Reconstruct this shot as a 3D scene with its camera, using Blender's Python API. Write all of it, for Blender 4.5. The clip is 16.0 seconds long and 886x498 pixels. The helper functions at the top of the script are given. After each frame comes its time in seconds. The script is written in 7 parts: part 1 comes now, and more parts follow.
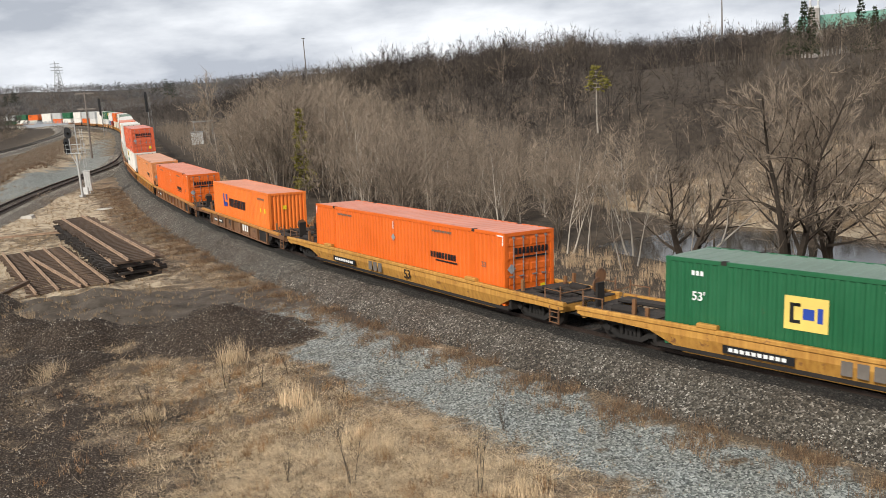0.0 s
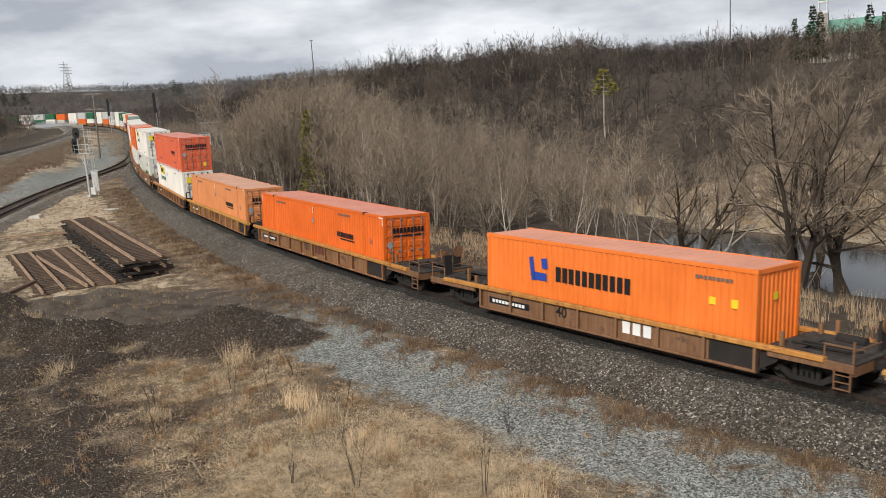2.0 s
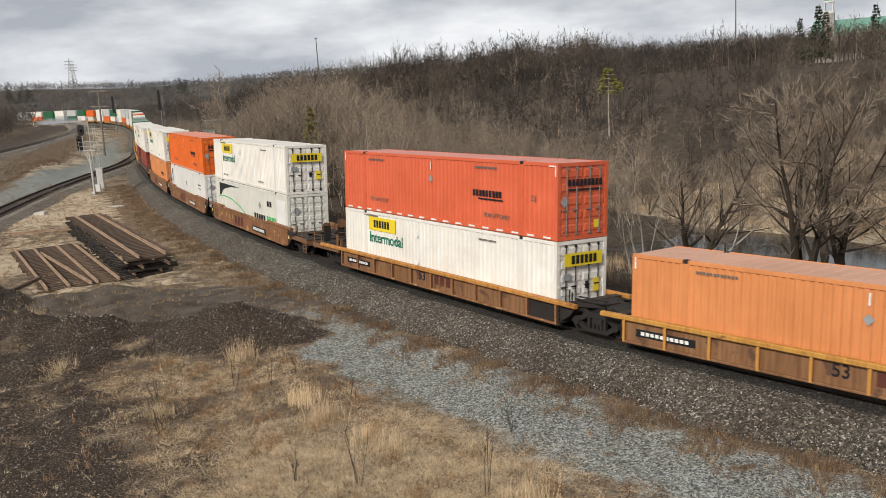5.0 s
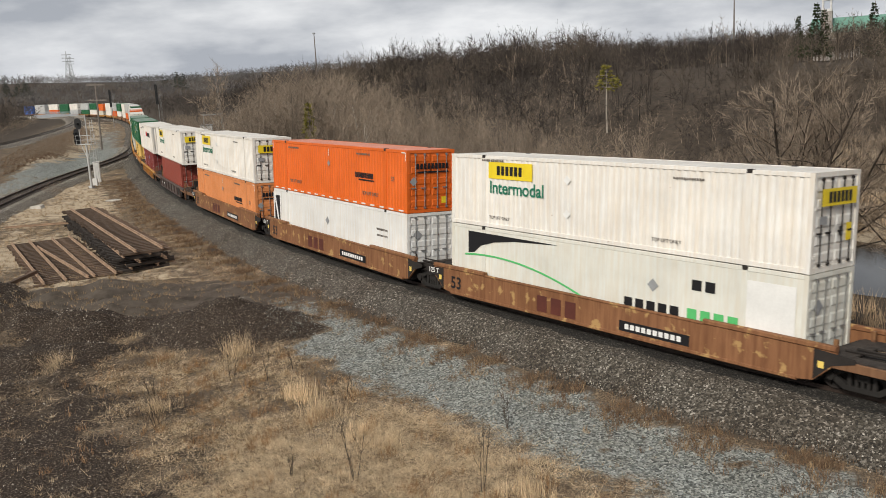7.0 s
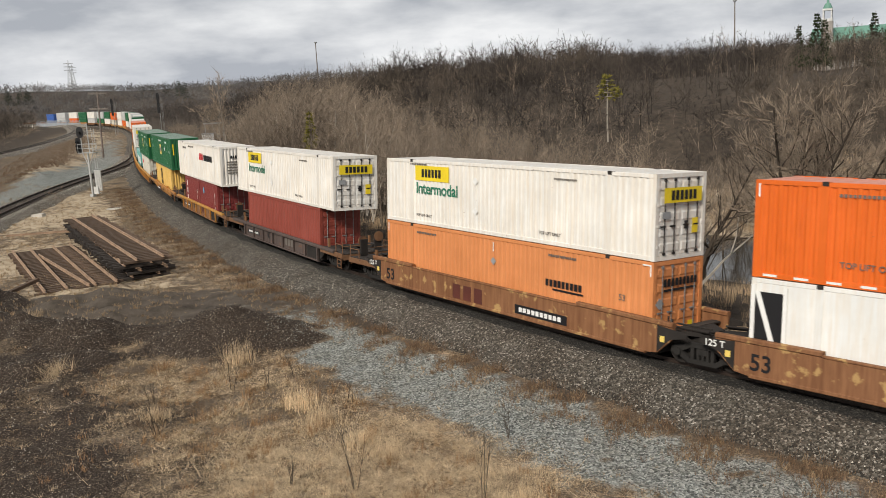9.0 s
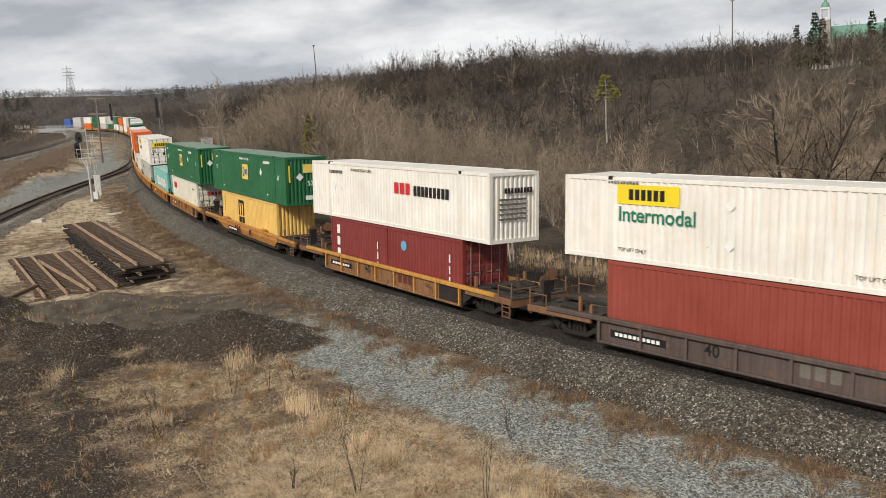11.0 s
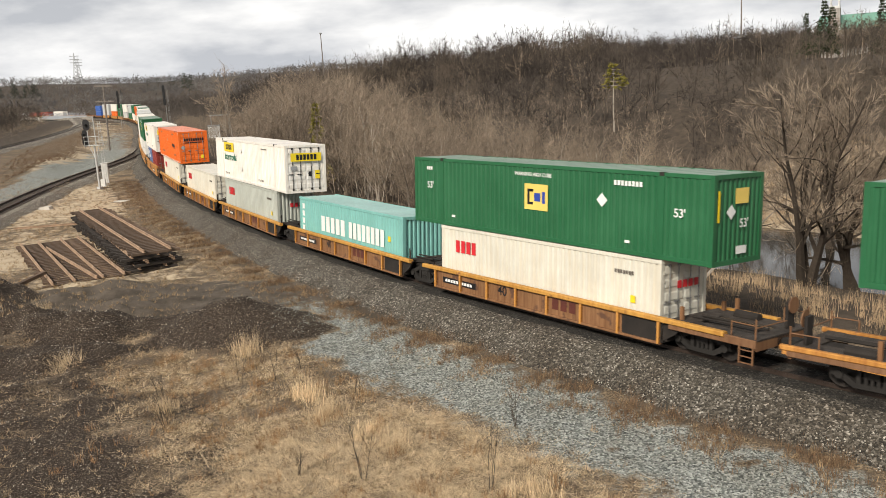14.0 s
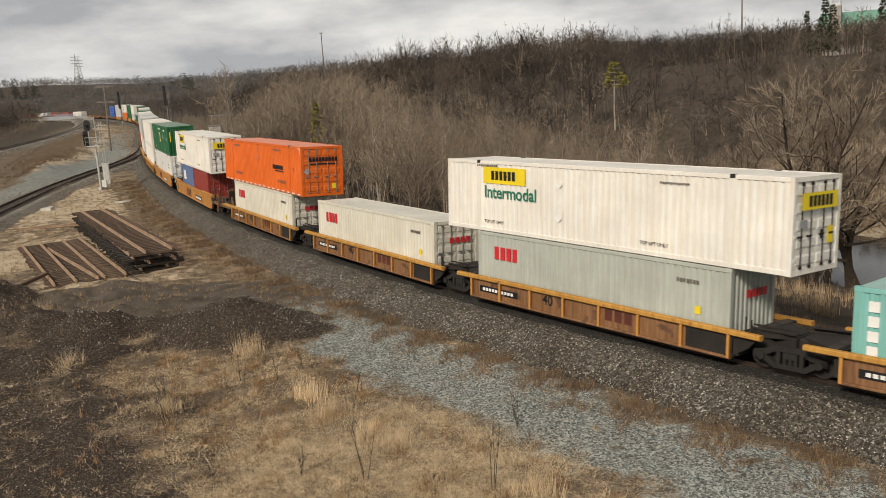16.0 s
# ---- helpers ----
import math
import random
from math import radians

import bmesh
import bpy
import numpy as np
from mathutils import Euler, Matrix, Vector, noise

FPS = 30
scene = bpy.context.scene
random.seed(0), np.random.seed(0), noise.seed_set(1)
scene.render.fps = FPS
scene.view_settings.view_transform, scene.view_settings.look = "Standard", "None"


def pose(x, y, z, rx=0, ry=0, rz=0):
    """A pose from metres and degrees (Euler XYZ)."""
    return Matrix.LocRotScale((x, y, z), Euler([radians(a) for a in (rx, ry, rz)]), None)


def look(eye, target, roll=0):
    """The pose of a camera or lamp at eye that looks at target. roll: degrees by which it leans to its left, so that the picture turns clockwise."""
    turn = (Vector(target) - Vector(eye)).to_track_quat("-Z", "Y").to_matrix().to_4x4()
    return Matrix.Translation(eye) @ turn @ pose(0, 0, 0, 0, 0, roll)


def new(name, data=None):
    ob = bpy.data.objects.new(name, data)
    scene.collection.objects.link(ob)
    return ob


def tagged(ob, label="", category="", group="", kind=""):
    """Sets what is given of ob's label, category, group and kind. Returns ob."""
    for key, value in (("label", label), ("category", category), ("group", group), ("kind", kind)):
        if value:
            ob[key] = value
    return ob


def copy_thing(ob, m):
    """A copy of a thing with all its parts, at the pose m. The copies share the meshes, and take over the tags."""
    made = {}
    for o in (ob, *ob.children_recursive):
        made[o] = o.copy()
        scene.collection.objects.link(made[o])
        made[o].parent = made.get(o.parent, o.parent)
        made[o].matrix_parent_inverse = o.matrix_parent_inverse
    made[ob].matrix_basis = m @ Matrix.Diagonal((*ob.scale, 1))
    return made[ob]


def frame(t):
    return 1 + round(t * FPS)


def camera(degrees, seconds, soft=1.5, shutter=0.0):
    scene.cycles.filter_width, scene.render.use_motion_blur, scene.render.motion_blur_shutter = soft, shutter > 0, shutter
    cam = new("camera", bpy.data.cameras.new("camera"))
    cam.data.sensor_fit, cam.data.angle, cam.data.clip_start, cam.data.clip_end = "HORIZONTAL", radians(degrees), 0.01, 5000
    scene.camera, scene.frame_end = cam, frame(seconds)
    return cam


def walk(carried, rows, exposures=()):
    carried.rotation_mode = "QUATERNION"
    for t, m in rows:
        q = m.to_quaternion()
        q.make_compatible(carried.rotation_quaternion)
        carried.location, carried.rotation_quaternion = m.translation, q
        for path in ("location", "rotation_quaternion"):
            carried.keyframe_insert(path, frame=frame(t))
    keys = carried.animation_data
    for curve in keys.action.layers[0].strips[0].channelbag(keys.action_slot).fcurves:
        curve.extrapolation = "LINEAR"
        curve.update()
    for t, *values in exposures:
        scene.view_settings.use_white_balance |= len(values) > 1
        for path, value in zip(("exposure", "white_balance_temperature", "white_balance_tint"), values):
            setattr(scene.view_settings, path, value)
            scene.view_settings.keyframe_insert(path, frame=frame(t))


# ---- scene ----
# Camera: held by hand on an overpass above the line, standing in one spot.
EYE = 9.45
cam = camera(53.72, 16.0, soft=0.6, shutter=0.1)


def aim(yaw, pitch, roll):
    return pose(0, 0, EYE, 90 + pitch, 0, yaw) @ pose(0, 0, 0, 0, 0, roll)


PATH = [(0.0, -0.03, -10.96, -4.07), (0.5, 0.04, -10.76, -3.97), (1.0, 0.06, -10.69, -3.95), (1.5, 0.15, -10.77, -3.86), (2.0, 0.37, -10.76, -3.71),
        (2.5, 0.54, -10.61, -3.66), (3.0, 0.59, -10.53, -3.74), (3.5, 0.55, -10.45, -3.64), (4.0, 0.56, -10.53, -3.43), (6.5, 0.73, -11.13, -3.57),
        (7.0, 0.45, -11.12, -3.15), (7.5, 0.43, -11.05, -3.3), (8.0, 0.48, -10.84, -3.29), (8.5, 0.51, -10.65, -3.19), (9.0, 0.48, -10.54, -3.08),
        (11.5, 0.62, -10.35, -3.79), (12.0, 0.98, -10.28, -3.79), (12.5, 1.33, -10.36, -3.49), (13.0, 1.45, -10.66, -3.41), (13.5, 1.24, -10.84, -3.39),
        (14.0, 0.94, -11.13, -3.46), (14.5, 0.88, -11.38, -3.43), (15.0, 0.95, -11.42, -3.4), (15.5, 1.06, -11.31, -3.61), (16.0, 1.03, -11.17, -3.7)]
walk(cam, [(t, aim(a, b, c)) for t, a, b, c in PATH],
     exposures=[(0.0, 0.22, 6250, 10), (1.0, 0.1, 6250, 10), (2.0, 0.04, 6250, 10), (4.0, 0.02, 6300, 10), (6.5, -0.08, 6400, 10), (7.5, -0.11, 6400, 10), (9.0, -0.04, 6450, 10), (11.5, 0.03, 6500, 10), (12.5, 0.16, 6550, 10), (13.5, 0.32, 6650, 10), (14.7, 0.18, 6750, 10), (15.4, -0.06, 6850, 10), (16.0, -0.14, 6900, 10)])

# Light: a broken overcast sky and a weak, veiled sun behind the camera to the left.
SUN_EL, SUN_AZ = 38.0, 212.0          # degrees; azimuth clockwise from +y
world = bpy.data.worlds.new("world")
scene.world = world
world.use_nodes = True
wn, wl = world.node_tree.nodes, world.node_tree.links
wn.clear()
w_out, w_bg = wn.new("ShaderNodeOutputWorld"), wn.new("ShaderNodeBackground")
w_sky = wn.new("ShaderNodeTexSky")
w_sky.sky_type, w_sky.sun_disc = "NISHITA", False
w_sky.sun_elevation, w_sky.sun_rotation = radians(SUN_EL), radians(SUN_AZ)
w_sky.dust_density, w_sky.air_density = 4.0, 1.5
w_co, w_map, w_noise = wn.new("ShaderNodeTexCoord"), wn.new("ShaderNodeMapping"), wn.new("ShaderNodeTexNoise")
w_map.inputs["Scale"].default_value = (3.0, 3.0, 9.5)
w_noise.inputs["Scale"].default_value, w_noise.inputs["Detail"].default_value, w_noise.inputs["Roughness"].default_value = 1.6, 7.0, 0.52
w_ramp = wn.new("ShaderNodeValToRGB")
w_ramp.color_ramp.elements[0].position, w_ramp.color_ramp.elements[0].color = 0.38, (5.5, 5.8, 6.35, 1)
w_ramp.color_ramp.elements[1].position, w_ramp.color_ramp.elements[1].color = 0.64, (11.4, 11.45, 11.5, 1)
w_mix = wn.new("ShaderNodeMix")
w_mix.data_type = "RGBA"
w_mix.inputs[0].default_value = 0.93
wl.new(w_co.outputs["Generated"], w_map.inputs["Vector"])
wl.new(w_map.outputs[0], w_noise.inputs["Vector"])
wl.new(w_noise.outputs["Fac"], w_ramp.inputs[0])
wl.new(w_sky.outputs[0], w_mix.inputs[6])
w_sep, w_grad, w_mul = wn.new("ShaderNodeSeparateXYZ"), wn.new("ShaderNodeMapRange"), wn.new("ShaderNodeMix")
w_mul.data_type, w_mul.blend_type = "RGBA", "MULTIPLY"
w_mul.inputs[0].default_value = 1.0
w_grad.inputs["From Min"].default_value, w_grad.inputs["From Max"].default_value = 0.0, 0.45
w_grad.inputs["To Min"].default_value, w_grad.inputs["To Max"].default_value = 1.35, 0.72
wl.new(w_co.outputs["Generated"], w_sep.inputs[0])
wl.new(w_sep.outputs["Z"], w_grad.inputs["Value"])
wl.new(w_ramp.outputs[0], w_mul.inputs[6])
wl.new(w_grad.outputs[0], w_mul.inputs[7])
wl.new(w_mul.outputs[2], w_mix.inputs[7])
wl.new(w_mix.outputs[2], w_bg.inputs[0])
w_bg.inputs[1].default_value = 0.067
wl.new(w_bg.outputs[0], w_out.inputs[0])
sun = new("sun", bpy.data.lights.new("sun", "SUN"))
sun.data.energy, sun.data.angle, sun.data.color = 3.8, radians(11), (1.0, 0.93, 0.82)
_a, _e = radians(SUN_AZ), radians(SUN_EL)
sun.matrix_world = look(Vector((math.sin(_a) * math.cos(_e), math.cos(_a) * math.cos(_e), math.sin(_e))) * 300, (0, 0, 0))


# ---- mesh and material helpers ----
class Shape:
    """Vertices and faces gathered for one mesh."""

    def __init__(self):
        self.v, self.f = [], []

    def add(self, vs, fs):
        n = len(self.v)
        self.v += [tuple(p) for p in vs]
        self.f += [tuple(i + n for i in f) for f in fs]
        return self

    def box(self, x0, x1, y0, y1, z0, z1, m=None):
        c = [(x, y, z) for x in (x0, x1) for y in (y0, y1) for z in (z0, z1)]
        if m is not None:
            c = [m @ Vector(p) for p in c]
        return self.add(c, [(0, 1, 3, 2), (4, 6, 7, 5), (0, 4, 5, 1), (2, 3, 7, 6), (0, 2, 6, 4), (1, 5, 7, 3)])

    def bevel_box(self, x0, x1, y0, y1, z0, z1, b, m=None):
        """A box with its four long (x) edges cut."""
        o = [(y0 + b, z0), (y1 - b, z0), (y1, z0 + b), (y1, z1 - b), (y1 - b, z1), (y0 + b, z1), (y0, z1 - b), (y0, z0 + b)]
        return self.prism([(x0, y, z) for y, z in o], Vector((x1 - x0, 0, 0)), m)

    def prism(self, outline, way, m=None):
        n = len(outline)
        a = [Vector(p) for p in outline]
        c = a + [p + Vector(way) for p in a]
        if m is not None:
            c = [m @ p for p in c]
        return self.add(c, [tuple(range(n))[::-1], tuple(range(n, 2 * n))] + [(i, (i + 1) % n, (i + 1) % n + n, i + n) for i in range(n)])

    def tube(self, p, q, r0, r1=None, n=6):
        p, q = Vector(p), Vector(q)
        r1 = r0 if r1 is None else r1
        d = (q - p).normalized()
        a = d.orthogonal().normalized()
        b = d.cross(a)
        ring = [(math.cos(2 * math.pi * i / n), math.sin(2 * math.pi * i / n)) for i in range(n)]
        vs = [p + (a * c + b * s) * r0 for c, s in ring] + [q + (a * c + b * s) * r1 for c, s in ring]
        return self.add(vs, [(i, (i + 1) % n, (i + 1) % n + n, i + n) for i in range(n)] + [tuple(range(n))[::-1], tuple(range(n, 2 * n))])

    def mesh(self, name="mesh", smooth=False):
        me = bpy.data.meshes.new(name)
        me.from_pydata(self.v, [], self.f)
        me.materials.append(None)
        if smooth:
            me.polygons.foreach_set("use_smooth", [True] * len(me.polygons))
        me.update()
        return me


def part(name, shape, material, parent=None, label="", at=None):
    """ONE mesh object from a Shape or a shared mesh, under a thing or a part."""
    ob = new(name, shape.mesh(name) if isinstance(shape, Shape) else shape)
    slot = ob.material_slots[0]
    slot.link, slot.material = "OBJECT", material
    if parent is not None:
        ob.parent = parent
    if at is not None:
        ob.matrix_basis = at
    if label:
        ob["label"] = label
    return ob


def thing(name, label, category, group="", kind="", at=None):
    ob = tagged(new(name), label, category, group, kind)
    ob.empty_display_size = 0.2
    if at is not None:
        ob.matrix_basis = at
    return ob


def nodes_of(name):
    m = bpy.data.materials.new(name)
    m.use_nodes = True
    return m, m.node_tree.nodes, m.node_tree.links, m.node_tree.nodes["Principled BSDF"]


def noise_node(n, l, scale, detail=4.0, rough=0.6, stretch=None, space="Object"):
    co, t = n.new("ShaderNodeTexCoord"), n.new("ShaderNodeTexNoise")
    t.inputs["Scale"].default_value, t.inputs["Detail"].default_value, t.inputs["Roughness"].default_value = scale, detail, rough
    if stretch:
        mp = n.new("ShaderNodeMapping")
        mp.inputs["Scale"].default_value = stretch
        l.new(co.outputs[space], mp.inputs["Vector"])
        l.new(mp.outputs[0], t.inputs["Vector"])
    else:
        l.new(co.outputs[space], t.inputs["Vector"])
    return t.outputs["Fac"]


def ramp_node(n, l, fac, stops):
    r = n.new("ShaderNodeValToRGB")
    while len(r.color_ramp.elements) < len(stops):
        r.color_ramp.elements.new(0.5)
    for e, (p, c) in zip(r.color_ramp.elements, stops):
        e.position, e.color = p, (*c, 1) if len(c) == 3 else c
    l.new(fac, r.inputs[0])
    return r.outputs[0]


def mix_node(n, l, fac, a, b, mode="MIX"):
    m = n.new("ShaderNodeMix")
    m.data_type, m.blend_type = "RGBA", mode
    for sock, v in ((m.inputs[0], fac), (m.inputs[6], a), (m.inputs[7], b)):
        if isinstance(v, (int, float)):
            sock.default_value = v
        elif isinstance(v, tuple):
            sock.default_value = (*v, 1)
        else:
            l.new(v, sock)
    return m.outputs[2]


def bump_node(n, l, bsdf, height, strength=0.4, distance=0.02):
    b = n.new("ShaderNodeBump")
    b.inputs["Strength"].default_value, b.inputs["Distance"].default_value = strength, distance
    l.new(height, b.inputs["Height"])
    l.new(b.outputs[0], bsdf.inputs["Normal"])


def dim(c, k):
    return tuple(x * k for x in c)


def plain(name, color, rough=0.7, metal=0.0, scale=6.0, vary=0.3, bump=0.0):
    """A surface with blotches and fine grain."""
    m, n, l, b = nodes_of(name)
    big, fine = noise_node(n, l, scale * 0.25, 3.0), noise_node(n, l, scale * 4, 5.0)
    c1 = ramp_node(n, l, big, [(0.3, dim(color, 1 - vary)), (0.7, dim(color, 1 + vary * 0.5))])
    c2 = ramp_node(n, l, fine, [(0.3, (1 - vary * 0.6,) * 3), (0.7, (1.0,) * 3)])
    l.new(mix_node(n, l, 1.0, c1, c2, "MULTIPLY"), b.inputs["Base Color"])
    b.inputs["Roughness"].default_value, b.inputs["Metallic"].default_value = rough, metal
    if bump:
        bump_node(n, l, b, fine, bump, 0.02)
    return m


def paint(name, color, wear=0.3, under=(0.16, 0.075, 0.035), streak=(0.75, 0.7, 0.62), rough=0.5, chip=2.6):
    """Weathered steel paint: faded patches, vertical run-off streaks, chips of rust."""
    m, n, l, b = nodes_of(name)
    fade = noise_node(n, l, 0.45, 4.0)
    run = noise_node(n, l, 1.0, 5.0, 0.65, (7.0, 7.0, 0.5))
    chips = noise_node(n, l, chip, 8.0 if chip > 2 else 4.0, 0.72 if chip > 2 else 0.58)
    grain = noise_node(n, l, 40.0, 3.0)
    c = ramp_node(n, l, fade, [(0.3, dim(color, 0.86)), (0.7, tuple(min(1.0, x * 1.06 + 0.012) for x in color))])
    k = ramp_node(n, l, run, [(0.36, streak), (0.62, (1.0, 1.0, 1.0))])
    c = mix_node(n, l, min(1.0, 0.35 + wear * 0.7), c, mix_node(n, l, 1.0, c, k, "MULTIPLY"))
    spot = ramp_node(n, l, chips, [(0.70 - wear * 0.22, (0, 0, 0)), (0.74 - wear * 0.18, (1, 1, 1))])
    c = mix_node(n, l, spot, c, under)
    l.new(c, b.inputs["Base Color"])
    b.inputs["Roughness"].default_value = rough
    bump_node(n, l, b, grain, 0.06, 0.01)
    return m
# ---- the line ----
KNOTS = (-400, -120, -45, 0, 25, 50, 75, 100, 130, 180, 240, 310, 380, 450, 520, 600, 700, 800, 1300)
HEADINGS = (186, 178, 164.19, 149.37, 141.14, 132.91, 124.68, 118.64, 114.12, 110.23, 108.72, 109.91, 113.39, 118.72, 125.35, 133.66, 144.22, 152, 160)
CANT = radians(3.68)
LINE_S = np.arange(-400.0, 1301.0, 1.0)
LINE_H = np.interp(LINE_S, KNOTS, np.radians(HEADINGS))
_mid = (LINE_H[1:] + LINE_H[:-1]) / 2
LINE_X = np.concatenate([[0.0], np.cumsum(np.cos(_mid))])
LINE_Y = np.concatenate([[0.0], np.cumsum(np.sin(_mid))])
LINE_X += 53.78 - LINE_X[400]
LINE_Y += -10.639 - LINE_Y[400]


def on_line(s, side=0.0, z=0.0):
    """The place s metres along the line, side metres towards the yard, z above the rails (which are canted in the curve)."""
    x, y, h = np.interp(s, LINE_S, LINE_X), np.interp(s, LINE_S, LINE_Y), np.interp(s, LINE_S, LINE_H)
    c = CANT * np.interp(s, (90, 140), (1, 0))
    a, up = side * np.cos(c) - z * np.sin(c), side * np.sin(c) + z * np.cos(c)
    return Vector((x - np.sin(h) * a, y + np.cos(h) * a, up))


def ride(s, length, up):
    """The pose of a vehicle or load with its middle at s: x points the way the train goes, z away from the rails."""
    a, b = on_line(s + length * 0.4), on_line(s - length * 0.4)
    x = (b - a).normalized()
    z0 = on_line(s, 0, 1) - on_line(s)
    y = z0.cross(x).normalized()
    z = x.cross(y)
    m = Matrix((x, y, z)).transposed().to_4x4()
    m.translation = (a + b) / 2 + z * up
    return m


def line_side(x, y):
    """Nearest s along the line and the distance from it (positive on the yard's side), for arrays."""
    xs, ys, hs = LINE_X[330:], LINE_Y[330:], LINE_H[330:]
    s, d = np.empty(x.shape), np.empty(x.shape)
    for i in range(0, len(x), 4000):
        k = np.argmin((x[i:i + 4000, None] - xs[None, ::2]) ** 2 + (y[i:i + 4000, None] - ys[None, ::2]) ** 2, axis=1) * 2
        s[i:i + 4000] = LINE_S[330:][k]
        d[i:i + 4000] = -(x[i:i + 4000] - xs[k]) * np.sin(hs[k]) + (y[i:i + 4000] - ys[k]) * np.cos(hs[k])
    return s, d
# ---- ground ----
def smooth(a, b, x):
    t = np.clip((x - a) / (b - a), 0, 1)
    return t * t * (3 - 2 * t)


def wave(x, y, seed, size):
    """Cheap smooth noise, about -1 to 1."""
    r = np.random.RandomState(seed)
    v = 0
    for k in range(5):
        a, ph = r.uniform(0, 2 * math.pi), r.uniform(0, 6.28)
        w = 2 * math.pi / size * r.uniform(0.6, 1.7)
        v = v + np.sin(w * (x * np.cos(a) + y * np.sin(a)) + ph + 0.8 * np.sin(w * 0.6 * (y * np.cos(a) - x * np.sin(a)) + ph * 2))
    return v / 3.2


def heap(x, y, cx, cy, rx, ry, turn, high, flat=0.0):
    c, s = math.cos(radians(turn)), math.sin(radians(turn))
    u, w = ((x - cx) * c + (y - cy) * s) / rx, (-(x - cx) * s + (y - cy) * c) / ry
    r = np.sqrt(u * u + w * w)
    return high * np.clip(1 - r, 0, 1 - flat) / (1 - flat) * smooth(1.0, 0.75, r) ** 0.4


def height(x, y, s=None, d=None):
    if s is None:
        s, d = line_side(x, y)
    r = np.hypot(x, y)
    z = np.full(x.shape, -0.75) + 0.10 * wave(x, y, 3, 9.0) * smooth(3.4, 6, np.abs(d)) + 0.035 * wave(x, y, 4, 1.7) * smooth(3.4, 6, np.abs(d))
    # yard side: spoil heaps
    for cx, cy, rx, ry, turn, high in HEAPS:
        z += heap(x, y, cx, cy, rx, ry, turn, high) * (1 + 0.12 * wave(x, y, 7, 1.3))
    spoil = smooth(16, 5, np.hypot((x + 18.5) / 1.1, y - 37.5))
    z += spoil * smooth(-11.5, -15, x) * (0.42 * np.abs(wave(x, y, 15, 3.4)) + 0.12 * wave(x, y, 16, 1.1))
    # far side: bank, marsh and pond, then the wooded hillside
    f = -d
    low = smooth(7, 22, f) * smooth(150, 95, s)
    z -= low * 1.9
    z -= 0.8 * smooth(18, 23, f) * smooth(36, 31, f) * smooth(92, 82, s)
    k = smooth(135, 90, s)
    hill = 9.0 * smooth(24 + 20 * k, 92 + 34 * k, f) * smooth(430, 230, s)
    z += hill + smooth(30, 120, f) * 1.2 * wave(x, y, 9, 60)
    # left: terrace of the other line, then the far country
    z += 1.6 * smooth(10.5, 15.0, d) * smooth(150, 180, s) * smooth(520, 440, s)
    z += 24 * smooth(480, 1000, r) * (1 + 0.25 * wave(x, y, 11, 500))
    z -= 1.5 * smooth(14, 30, -y)
    return z


HEAPS = [(-9.7, 36.1, 4.5, 3.3, -10, 1.6), (-15.3, 36.4, 3.4, 2.0, 20, 0.85), (-19.6, 38.4, 4.6, 1.7, -30, 1.0), (-24.5, 43.5, 4.5, 2.8, -60, 1.5),
         (-16.5, 33.0, 4.0, 2.0, 10, 0.5), (-21.5, 33.5, 4.5, 2.8, -35, 0.75)]


def graded(lo, hi, fine_lo, fine_hi, step):
    a = list(np.arange(fine_lo, fine_hi, step))
    k, p = step, fine_hi
    while p < hi:
        a.append(p)
        k = min(k * (1.05 if p < 480 else 1.12), 70)
        p += k
    a.append(hi)
    k, p, b = step, fine_lo - step, []
    while p > lo:
        b.append(p)
        k = min(k * (1.05 if p > -330 else 1.12), 70)
        p -= k
    return np.array([lo] + b[::-1] + a)


GRAVEL_ROAD = ((-43.5, 75), (-49.8, 100), (-53, 118), (-56, 136), (-60.5, 154), (-65, 172))


def way_off(x, y, knots):
    """Distance from a line of straight stretches."""
    best = np.full(x.shape, 1e9)
    for (ax, ay), (bx, by) in zip(knots, knots[1:]):
        t = np.clip(((x - ax) * (bx - ax) + (y - ay) * (by - ay)) / ((bx - ax) ** 2 + (by - ay) ** 2), 0, 1)
        best = np.minimum(best, np.hypot(x - ax - t * (bx - ax), y - ay - t * (by - ay)))
    return best


